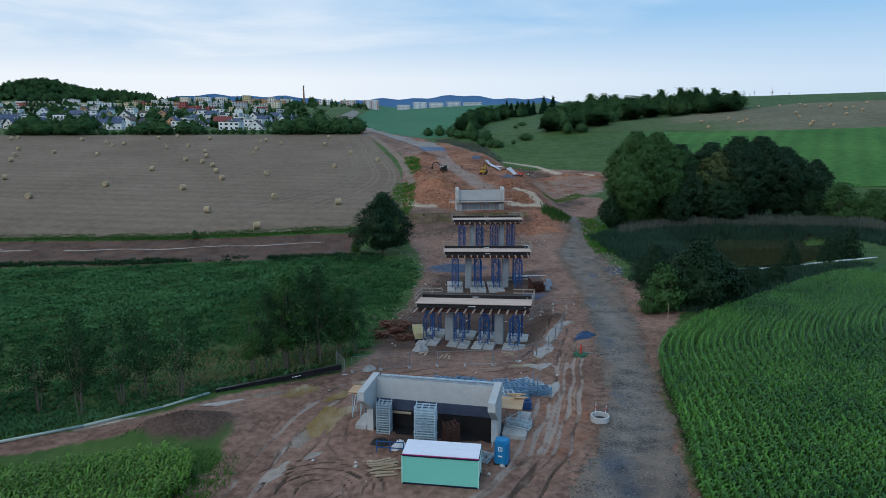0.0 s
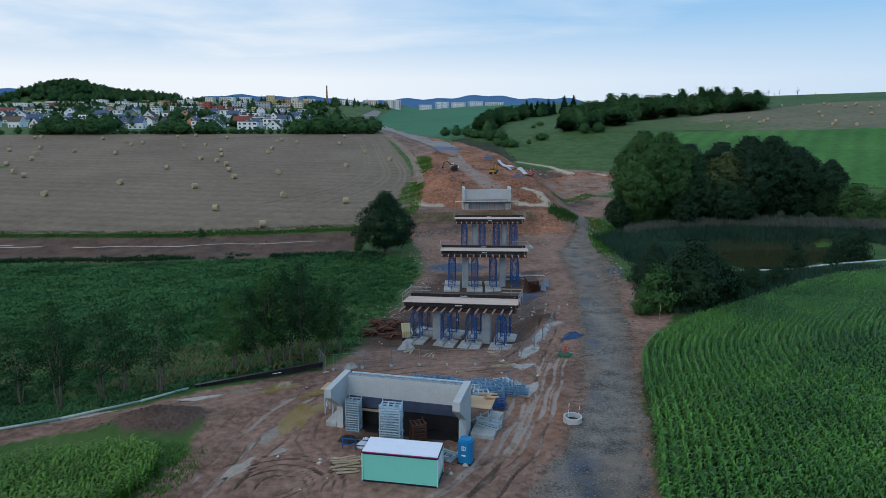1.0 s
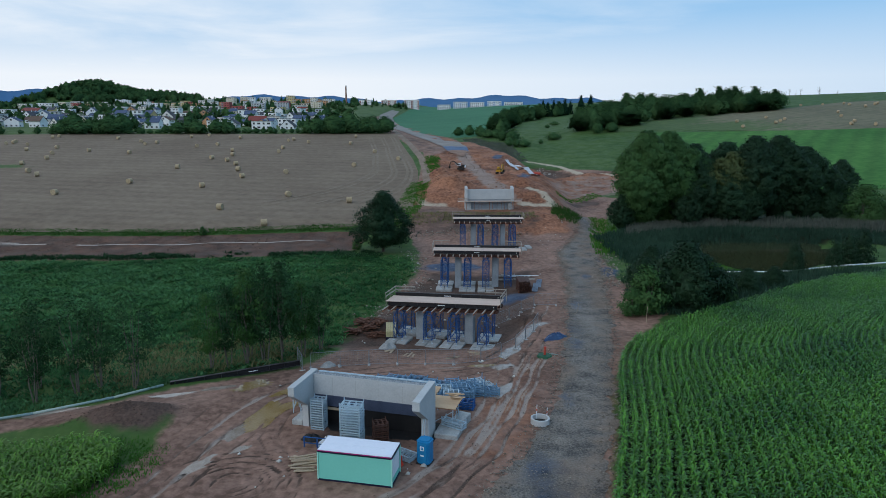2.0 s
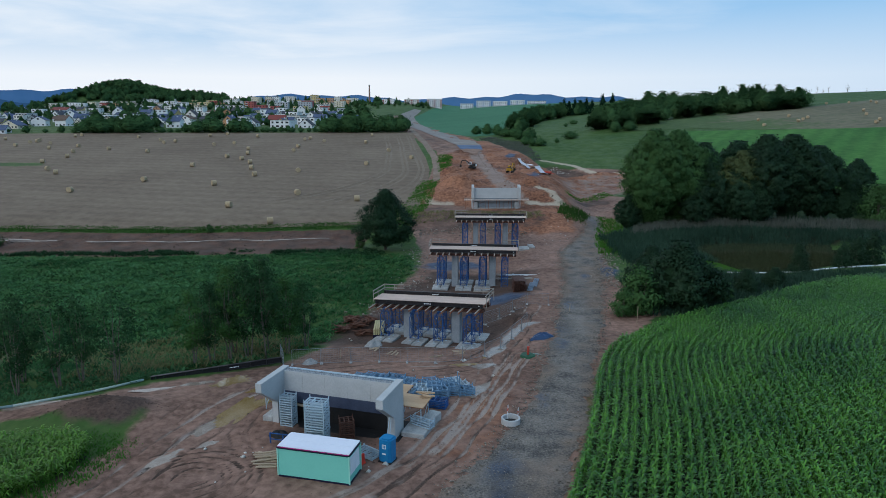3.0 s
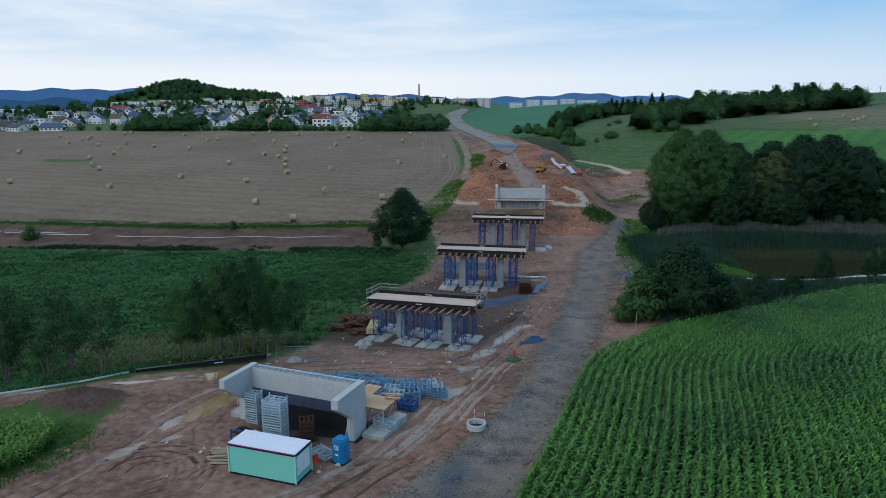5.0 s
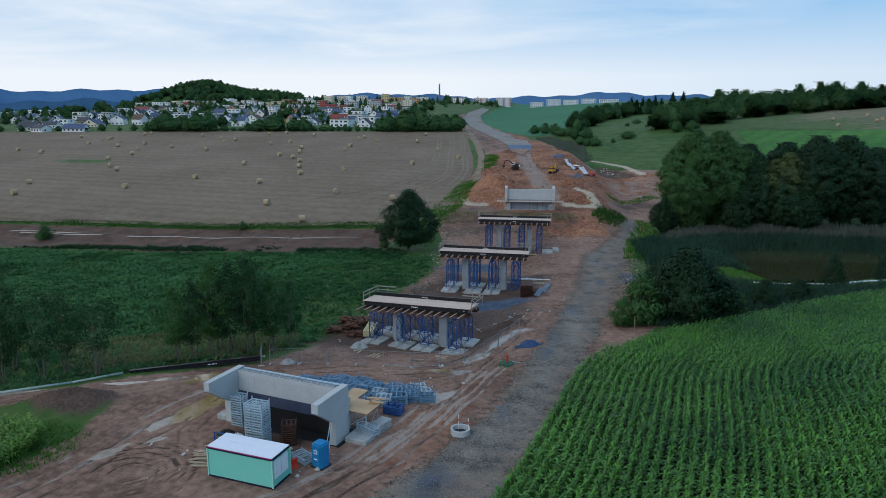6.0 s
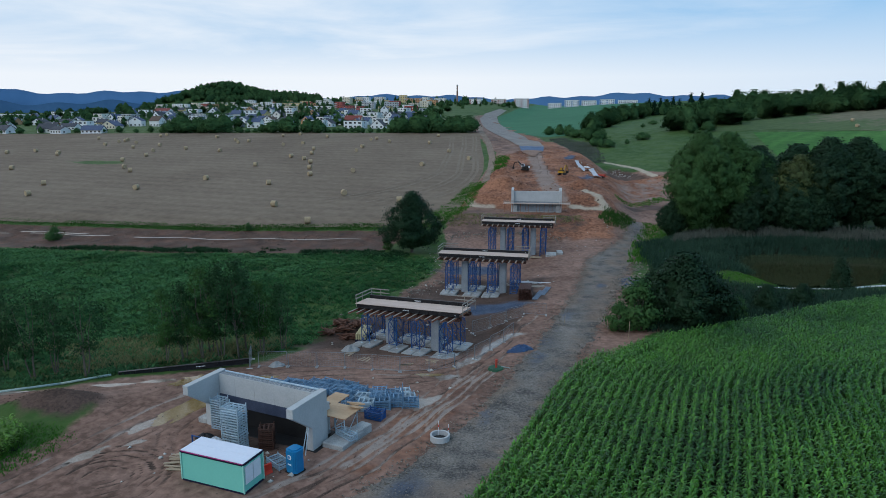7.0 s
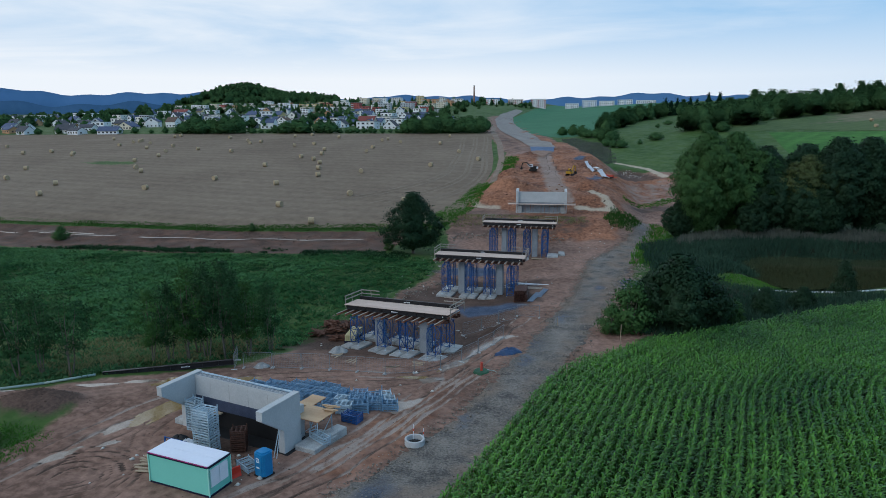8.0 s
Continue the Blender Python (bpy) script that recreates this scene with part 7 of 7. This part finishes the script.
def plain_window(parent, size, x, y, z, turn):
    part("window", WIN[size][1], None, parent, "", pose(x, y, z, 0, 0, turn))


def window(parent, size, x, y, z, turn):
    fr, pn = WIN[size]
    f = part("window", fr, None, parent, "", pose(x, y, z, 0, 0, turn))
    part("pane", pn, None, f)


def town_size(y):
    """Keeps the houses of all the rows alike in true size."""
    return float(np.interp(y, [430, 500, 600, 700, 850, 1050], [1.0, 0.98, 1.0, 0.96, 0.86, 0.74]))


def gable_house(x, y, turn, w, d, eave, pitch, wall, roof, rng, detail=2, ridge_x=True):
    hs = thing("house", rng.choice(HOUSE_WORDS[wall]), "house", x, y, float(land(x, y)) - 0.4, turn, "houses of the town")
    hs.matrix_basis = hs.matrix_basis @ Matrix.Scale(town_size(y), 4)
    rise = (d if ridge_x else w) / 2 * math.tan(radians(pitch))
    s = Shape().box(-w / 2, -d / 2, -1.5, w / 2, d / 2, eave)
    if ridge_x:
        for u in (-w / 2, w / 2 - 0.3):
            s.prism([(-d / 2, eave), (d / 2, eave), (0, eave + rise)], u, u + 0.3, SIDE)
        r = Shape()
        for k in (-1, 1):
            r.add([(u, k * vv, zz) for u in (-w / 2 - 0.4, w / 2 + 0.4) for vv, zz in ((d / 2 + 0.5, eave - 0.5 * math.tan(radians(pitch)) + 0.05), (0, eave + rise + 0.05), (0, eave + rise + 0.3), (d / 2 + 0.5, eave - 0.5 * math.tan(radians(pitch)) + 0.3))],
                  [(0, 1, 2, 3), (7, 6, 5, 4), (0, 4, 5, 1), (1, 5, 6, 2), (2, 6, 7, 3), (3, 7, 4, 0)])
    else:
        M2 = Matrix(((1, 0, 0, 0), (0, 0, 1, 0), (0, 1, 0, 0), (0, 0, 0, 1)))
        for v in (-d / 2, d / 2 - 0.3):
            s.prism([(-w / 2, eave), (w / 2, eave), (0, eave + rise)], v, v + 0.3, M2)
        r = Shape()
        for k in (-1, 1):
            r.add([(k * uu, v, zz) for v in (-d / 2 - 0.4, d / 2 + 0.4) for uu, zz in ((w / 2 + 0.5, eave - 0.5 * math.tan(radians(pitch)) + 0.05), (0, eave + rise + 0.05), (0, eave + rise + 0.3), (w / 2 + 0.5, eave - 0.5 * math.tan(radians(pitch)) + 0.3))],
                  [(0, 1, 2, 3), (7, 6, 5, 4), (0, 4, 5, 1), (1, 5, 6, 2), (2, 6, 7, 3), (3, 7, 4, 0)])
    part("wall", s, WALLS[wall], hs)
    rf = part("roof", r, ROOFS[roof], hs)
    part("chimney", Shape().box(w * 0.2 - 0.3, -0.3, eave + rise - 0.6, w * 0.2 + 0.3, 0.3, eave + rise + 1.0), M_CONC, rf)
    storeys = max(1, int(eave // 2.7))
    n = max(2, int(w // 3))
    for k in range(storeys):
        for i in range(n):
            window(hs, (1.4, 1.3), -w / 2 + w * (i + 0.5) / n, -d / 2, 1.6 + 2.8 * k, 0)
        if detail > 1:
            window(hs, (1.4, 1.3), w / 2, -d * 0.15, 1.6 + 2.8 * k, 90)
    if not ridge_x:
        window(hs, (1.6, 1.5), 0, -d / 2, eave + rise * 0.35, 0)
    return hs


def flat_house(x, y, turn, w, d, storeys, wall, rng, group="houses of the town", name="house", words=None, band=None):
    h = storeys * 2.9 + 0.6
    hs = thing(name, words or rng.choice(FLAT_WORDS[wall]), "apartment building" if storeys > 2 else "house", x, y, float(land(x, y)) - 0.4, turn, group)
    hs.matrix_basis = hs.matrix_basis @ Matrix.Scale(town_size(y), 4)
    part("wall", Shape().box(-w / 2, -d / 2, -1.5, w / 2, d / 2, h), WALLS[wall], hs)
    part("roof", Shape().box(-w / 2 - 0.15, -d / 2 - 0.15, h, w / 2 + 0.15, d / 2 + 0.15, h + 0.25), ROOFS[4 if storeys > 2 else 0], hs)
    n = max(2, int(w // 3.4))
    for k in range(storeys):
        if band is not None:
            for i in range(0, n, 3):
                a = -w / 2 + w * i / n
                part("balcony", Shape().box(a + 0.2, -d / 2 - 1.1, 0.5 + 2.9 * k, a + w / n - 0.2, -d / 2, 1.5 + 2.9 * k), WALLS[band], hs)
        put = window if y < 700 else plain_window
        for i in range(n):
            put(hs, (2.4, 1.4) if storeys < 3 and i % 2 else (1.6, 1.5), -w / 2 + w * (i + 0.5) / n, -d / 2, 1.9 + 2.9 * k, 0)
        put(hs, (1.0, 1.3), w / 2, 0, 1.9 + 2.9 * k, 90)
    return hs


COL = ["white", "off-white", "grey", "yellow", "orange", "cream", "red", "blue"]
HOUSE_WORDS = [["%s rendered house with a pitched roof in the town" % c] for c in COL]
FLAT_WORDS = [["%s modern flat-roofed building in the town" % c] for c in COL]
town = random.Random(77)
# front rows behind the field hedge: detached houses with pitched roofs
for row_y, x0, x1, gap in ((500, -420, -95, 19), (530, -440, -105, 18), (565, -460, -118, 18), (605, -480, -130, 18), (650, -500, -140, 18), (700, -520, -160, 19)):
    x = x0
    while x < x1:
        yy = row_y + town.uniform(-12, 12) + 0.06 * (x + 250)
        k = town.random()
        wall = town.choice([0, 0, 0, 0, 0, 0, 1, 2, 5, 3, 4])
        turn = town.uniform(-18, 18)
        if k < 0.72:
            gable_house(x, yy, turn, town.uniform(8, 12), town.uniform(7, 9), town.choice([2.8, 3.0, 3.2, 5.2]), town.choice([28, 35, 40]), wall, town.choice([0, 0, 0, 0, 1, 1, 1, 1, 1, 3]), town, 2, town.random() < 0.65)
        else:
            flat_house(x, yy, turn, town.uniform(10, 17), town.uniform(8, 11), town.choice([1, 2, 2]), town.choice([0, 0, 1, 2]), town)
        x += gap * town.uniform(0.8, 1.35)
# houses beyond the far end of the stubble
for row_y, x0, x1, gap in ((432, -520, -330, 24), (470, -600, -360, 24), (520, -660, -440, 26), (575, -720, -500, 28)):
    x = x0
    while x < x1:
        gable_house(x, row_y + town.uniform(-10, 10), town.uniform(-25, 25), town.uniform(10, 16), town.uniform(8, 10), town.choice([2.8, 3.2]), town.choice([28, 35, 40]), town.choice([0, 0, 0, 1, 4, 5]), town.choice([0, 1, 0, 1]), town, 2, town.random() < 0.7)
        x += gap * town.uniform(0.8, 1.4)
# terraces and flats on the rise
for row_y, x0, x1, gap, lo, hi in ((750, -540, -190, 21, 2, 2), (800, -560, -190, 22, 2, 3), (850, -560, -190, 22, 2, 3), (905, -560, -200, 25, 2, 3), (960, -520, -200, 30, 2, 4)):
    x = x0
    while x < x1:
        flat_house(x, row_y + town.uniform(-14, 14), town.uniform(-12, 12), town.uniform(11, 19), town.uniform(8, 11), town.randint(lo, hi), town.choice([0, 0, 0, 0, 0, 1, 1, 2, 3, 3, 4, 4, 5, 5, 6]), town, "flats of the town", "apartment_building", None, town.choice([None, 2, 1]))
        x += gap * town.uniform(0.85, 1.4)
# white and blue blocks behind the green field, and a corner block at the end of the new road
for i, (x, y, w, st) in enumerate(((-49, 972, 24, 3), (-25, 975, 26, 4), (-1, 978, 26, 3), (24, 982, 26, 3), (52, 990, 34, 2))):
    flat_house(x, y, town.uniform(-6, 6), w, 12, st, 0, town, "white blocks on the ridge", "apartment_building", "white apartment block with blue and grey balconies", 7 if i in (1, 3) else 2)
flat_house(-93, 944, 8, 26, 14, 5, 0, town, "flats of the town", "apartment_building", "tall white and dark apartment block with red brick", 6)
flat_house(-126, 950, 4, 26, 12, 3, 1, town, "flats of the town", "apartment_building", "long cream apartment block with dark roof", 6)
flat_house(-160, 955, -6, 22, 12, 3, 0, town, "flats of the town", "apartment_building", "long cream apartment block with dark roof", 6)
for x, y, w, st, wall in ((-338, 968, 26, 4, 5), (-312, 972, 20, 4, 1), (-276, 975, 14, 5, 3), (-246, 980, 34, 3, 4), (-222, 990, 22, 3, 1)):
    flat_house(x, y, town.uniform(-5, 5), w, 12, st, wall, town, "flats of the town", "apartment_building", "%s tall apartment block on the skyline" % COL[wall], 2)
# large white house with a grey roof, modern white villas, an orange house under red tiles, and the red-roofed villa
gable_house(-122, 527, -28, 12, 18, 4.6, 40, 0, 1, town, 1, False)
gable_house(-112, 530, -28, 8, 12, 3.2, 40, 0, 1, town, 1, False)
flat_house(-160, 498, -6, 16, 10, 2, 0, town)
flat_house(-196, 502, 5, 17, 11, 2, 0, town)
gable_house(-175, 530, 4, 14, 10, 4.4, 38, 5, 2, town, 2)
gable_house(-445, 646, 4, 17, 12, 6.4, 24, 0, 2, town, 1)
for x, y, w in ((-780, 700, 60), (-690, 690, 34), (-640, 715, 30)):
    flat_house(x, y, 3, w, 16, 2, 0, town, "halls", "hall", "long white hall at the edge of the town")
M_CHIMNEY = material("weathered_chimney_brick", (0.20, 0.115, 0.085), (0.30, 0.18, 0.14), 0.6, 0.85)
ch = thing("chimney", "tall slender brick boiler-house chimney", "chimney", -199, 1004, float(land(-199, 1004)) - 1)
part("shaft", Shape().tube((0, 0, 0), (0, 0, 27), 1.5, 0.95, 14), M_CHIMNEY, ch)
part("crown_ring", Shape().tube((0, 0, 26), (0, 0, 27.4), 1.2, 1.2, 14), M_CONC, ch)


# ---- far woods and hedges ----
def far_kind(seed, h, r, n, size, mat, top, cone=False):
    crown, c = crown_mesh("crown", seed, h, r, 0.2, 44, n // 44, size, mat, top=top, spread=0.13 if cone else 0.17, cone=cone, core=0.78)
    return trunk_mesh("trunk", seed, h, 0.25, c[:3], 1, 5), crown


FAR = [far_kind(81 + i, (10.5, 11.5, 9.5)[i], (5.4, 4.8, 6.0)[i], 880, 0.48, M_LEAFFAR, (0.85, 0.75, 0.8)[i]) for i in range(3)]
FARLIGHT = [far_kind(84 + i, (10.5, 11.5, 9.5)[i], (5.6, 5.0, 6.2)[i], 264, 0.75, M_LEAFFAR, (0.85, 0.75, 0.8)[i]) for i in range(3)]
SPRUCE = [far_kind(91 + i, 13.0, 4.6, 720, 0.45, M_SPRUCE, 0.22, True) for i in range(2)]


def plant_far(kind, x, y, s, label, group, rnd):
    t = plant_tree(kind, x, y, "tree", label, "tree", group, rnd.uniform(0, 360), s)
    if kind not in SPRUCE:
        t.matrix_basis = t.matrix_basis @ Matrix.Diagonal((rnd.uniform(1.0, 1.6), rnd.uniform(1.0, 1.5), rnd.uniform(0.7, 1.05), 1))


# hedge of trees along the stubble's far edge
x = -420.0
while x < -62:
    yy = np.interp(x, [-420, -295, -200, -130, -60], [424, 434, 452, 462, 474]) + town.uniform(-1, 7)
    tall = 1.2 if (-283 < x < -240 or -208 < x < -192 or -184 < x < -168 or -118 < x < -62) else 0.42
    plant_far(town.choice(FAR), x, yy, tall * town.uniform(0.75, 1.15), "dark hedgerow tree at the edge of the stubble", "hedgerow trees", town)
    x += town.uniform(3.2, 5.6) if x > -300 else town.uniform(8, 16)
def forest(name, seed, poly, n, box, kinds, lo, hi, label):
    """A wood too dense to count, joined."""
    rs = np.random.RandomState(seed)
    vs, fs, ns, off, made = [], [], [], 0, 0
    bases = []
    for k in kinds:
        me = k[1]
        co = np.empty(len(me.vertices) * 3, np.float32)
        me.vertices.foreach_get("co", co)
        bases.append(co.reshape(-1, 3))
    while made < n:
        x, y = rs.uniform(box[0], box[1]), rs.uniform(box[2], box[3])
        if not inside(np.array([x]), np.array([y]), poly)[0]:
            continue
        b = bases[rs.randint(len(bases))]
        a, s = rs.uniform(0, 6.28), rs.uniform(lo, hi)
        c, d = math.cos(a), math.sin(a)
        v = np.stack([(b[:, 0] * c - b[:, 1] * d) * s + x, (b[:, 0] * d + b[:, 1] * c) * s + y, b[:, 2] * s + float(land(x, y)) - 0.3], -1)
        vs.append(v)
        ns.append((b - np.array([0, 0, 3.0])) * np.array([1, 1, 0.7]) + np.array([0, 0, 4.0]) + rs.normal(size=b.shape) * 0.5)
        fs.append(np.arange(len(v)).reshape(-1, 4) + off)
        off += len(v)
        made += 1
    me = fast_mesh(name, np.concatenate(vs), np.concatenate(fs), kinds[0][1].materials[0])
    soften(me, np.concatenate(ns))
    ob = new(name, me)
    return tagged(ob, label, "wood", kind="stuff")


forest("hill_wood", 5, [(-735, 960), (-690, 930), (-560, 930), (-510, 950), (-455, 985), (-440, 1040), (-480, 1120), (-620, 1180), (-735, 1120)], 480, (-735, -430, 930, 1180), FARLIGHT, 0.75, 1.15, "dark mixed wood covering the hill")
# garden trees between the houses
forest("garden_trees", 15, [(-560, 490), (-110, 490), (-150, 900), (-560, 900)], 300, (-560, -110, 490, 900), FARLIGHT + SPRUCE[:1], 0.45, 0.9, "dark garden trees between the houses")
forest("edge_garden_trees", 16, [(-800, 440), (-440, 440), (-440, 760), (-800, 760)], 110, (-800, -440, 440, 760), FARLIGHT, 0.5, 1.0, "dark garden trees at the edge of the town")
forest("town_edge_wood", 6, [(-560, 900), (-300, 980), (-180, 1000), (-180, 1050), (-560, 1060)], 130, (-560, -180, 900, 1060), FARLIGHT + SPRUCE[:1], 0.45, 0.9, "dark trees along the skyline of the town")
forest("left_wood", 9, [(-1100, 640), (-700, 800), (-560, 860), (-600, 920), (-900, 900), (-1300, 760)], 110, (-1300, -560, 640, 920), FARLIGHT, 0.8, 1.2, "dark wood below the far hills")
forest("slope_wood", 7, [(72, 476), (92, 480), (124, 512), (160, 546), (195, 532), (240, 545), (252, 575), (190, 600), (150, 640), (110, 600), (84, 530)], 130, (70, 255, 470, 645), FAR, 0.9, 1.75, "dark mixed wood on the slope")
forest("stream_wood", 8, [(18, 500), (30, 560), (44, 620), (64, 640), (84, 660), (70, 690), (40, 680), (22, 620), (10, 560)], 50, (8, 86, 495, 695), FAR, 0.8, 1.35, "dark trees along the stream")
forest("road_end_trees", 17, [(-205, 880), (-100, 880), (-84, 935), (-100, 960), (-205, 990)], 46, (-205, -84, 880, 990), FARLIGHT + SPRUCE[:1], 0.3, 0.75, "dark trees round the blocks at the road's end")
for x, y, s in ((66, 664, 1.25), (71, 668, 1.1), (76, 660, 1.2), (82, 664, 1.0), (88, 668, 1.2), (104, 672, 1.35), (114, 678, 1.3), (94, 676, 1.0)):
    plant_far(SPRUCE[int(x) % 2], x, y, s, "dark spruce standing above the wood", "spruces", town)
for x, y, s in ((-13, 534, 0.75), (-4, 526, 0.7), (4, 514, 0.8), (10, 500, 0.7), (16, 494, 0.7), (28, 424, 0.5), (24, 432, 0.55), (33, 420, 0.5), (20, 470, 0.75), (27, 462, 0.8), (54, 450, 0.55), (44, 432, 0.3), (86, 470, 0.8), (96, 472, 0.7), (66, 560, 0.4), (58, 540, 0.3), (141, 300, 0.45), (150, 310, 0.35)):
    plant_far(town.choice(FAR), x, y, s, "dark rounded shrub on the meadow", "meadow shrubs", town)
# bare trees on the crest
bare = random.Random(5)
for i in range(11):
    x = 262 + i * 7 + bare.uniform(-8, 8)
    y = 690 - i * 4
    t = thing("bare_tree", "leafless slender tree on the crest", "tree", x, y, float(land(x, y)) - 0.2, 0, "bare trees")
    t.matrix_basis = t.matrix_basis @ Matrix.Scale(bare.uniform(0.5, 1.15), 4)
    s = Shape().tube((0, 0, 0), (0.2, 0, 8), 0.2, 0.06, 6)
    for k in range(9):
        a, z = bare.uniform(0, 6.28), bare.uniform(2, 7)
        s.tube((0.02 * z, 0, z), (1.6 * math.cos(a), 1.6 * math.sin(a), z + bare.uniform(1.2, 3)), 0.07, 0.03, 5)
    part("trunk", s, M_BARK, t)


# ---- hills at the horizon ----
def ridge(name, dist, a0, a1, prof, mat, label):
    v, f = [], []
    n = 160
    for i in range(n + 1):
        a = radians(a0 + (a1 - a0) * i / n)
        x, y = dist * math.sin(a), dist * math.cos(a)
        h = 28 + dist * prof(math.degrees(a))
        for k, hh in ((1.0, -80), (0.995, h * 0.6), (1.0, h), (1.03, h * 0.5)):
            v.append((x * k, y * k, hh))
    for i in range(n):
        for k in range(3):
            f.append((i * 4 + k, i * 4 + 4 + k, i * 4 + 5 + k, i * 4 + 1 + k))
    return tagged(new(name, mesh_from(name, v, f, mat, True)), label, "hills", kind="structure")


# the blue of both ridges is distance haze put into the base colour
M_HILL = material("hazed_distant_hills", (0.075, 0.165, 0.31), (0.09, 0.185, 0.34), 0.002, 1.0, spec=0.0)
M_HILL2 = material("hazed_nearer_hills", (0.045, 0.105, 0.19), (0.06, 0.125, 0.22), 0.004, 1.0, spec=0.0)
ridge("backdrop_hills", 4500, -64, 36, lambda a: 0.048 + 0.003 * math.sin(a * 0.35 + 1) + 0.0015 * math.sin(a * 0.9) + 0.0012 * math.sin(a * 2.3) + 0.002 * sm(-26, -40, a) - 0.03 * sm(9, 16, a), M_HILL, "wooded hills on the horizon, blue haze painted into their colour")
ridge("backdrop_near_hills", 3300, -66, -22, lambda a: 0.034 + 0.003 * math.sin(a * 0.6) + 0.002 * math.sin(a * 1.7) + 0.001 * sm(-30, -44, a), M_HILL2, "dark wooded ridge beyond the town, blue haze painted into its colour")



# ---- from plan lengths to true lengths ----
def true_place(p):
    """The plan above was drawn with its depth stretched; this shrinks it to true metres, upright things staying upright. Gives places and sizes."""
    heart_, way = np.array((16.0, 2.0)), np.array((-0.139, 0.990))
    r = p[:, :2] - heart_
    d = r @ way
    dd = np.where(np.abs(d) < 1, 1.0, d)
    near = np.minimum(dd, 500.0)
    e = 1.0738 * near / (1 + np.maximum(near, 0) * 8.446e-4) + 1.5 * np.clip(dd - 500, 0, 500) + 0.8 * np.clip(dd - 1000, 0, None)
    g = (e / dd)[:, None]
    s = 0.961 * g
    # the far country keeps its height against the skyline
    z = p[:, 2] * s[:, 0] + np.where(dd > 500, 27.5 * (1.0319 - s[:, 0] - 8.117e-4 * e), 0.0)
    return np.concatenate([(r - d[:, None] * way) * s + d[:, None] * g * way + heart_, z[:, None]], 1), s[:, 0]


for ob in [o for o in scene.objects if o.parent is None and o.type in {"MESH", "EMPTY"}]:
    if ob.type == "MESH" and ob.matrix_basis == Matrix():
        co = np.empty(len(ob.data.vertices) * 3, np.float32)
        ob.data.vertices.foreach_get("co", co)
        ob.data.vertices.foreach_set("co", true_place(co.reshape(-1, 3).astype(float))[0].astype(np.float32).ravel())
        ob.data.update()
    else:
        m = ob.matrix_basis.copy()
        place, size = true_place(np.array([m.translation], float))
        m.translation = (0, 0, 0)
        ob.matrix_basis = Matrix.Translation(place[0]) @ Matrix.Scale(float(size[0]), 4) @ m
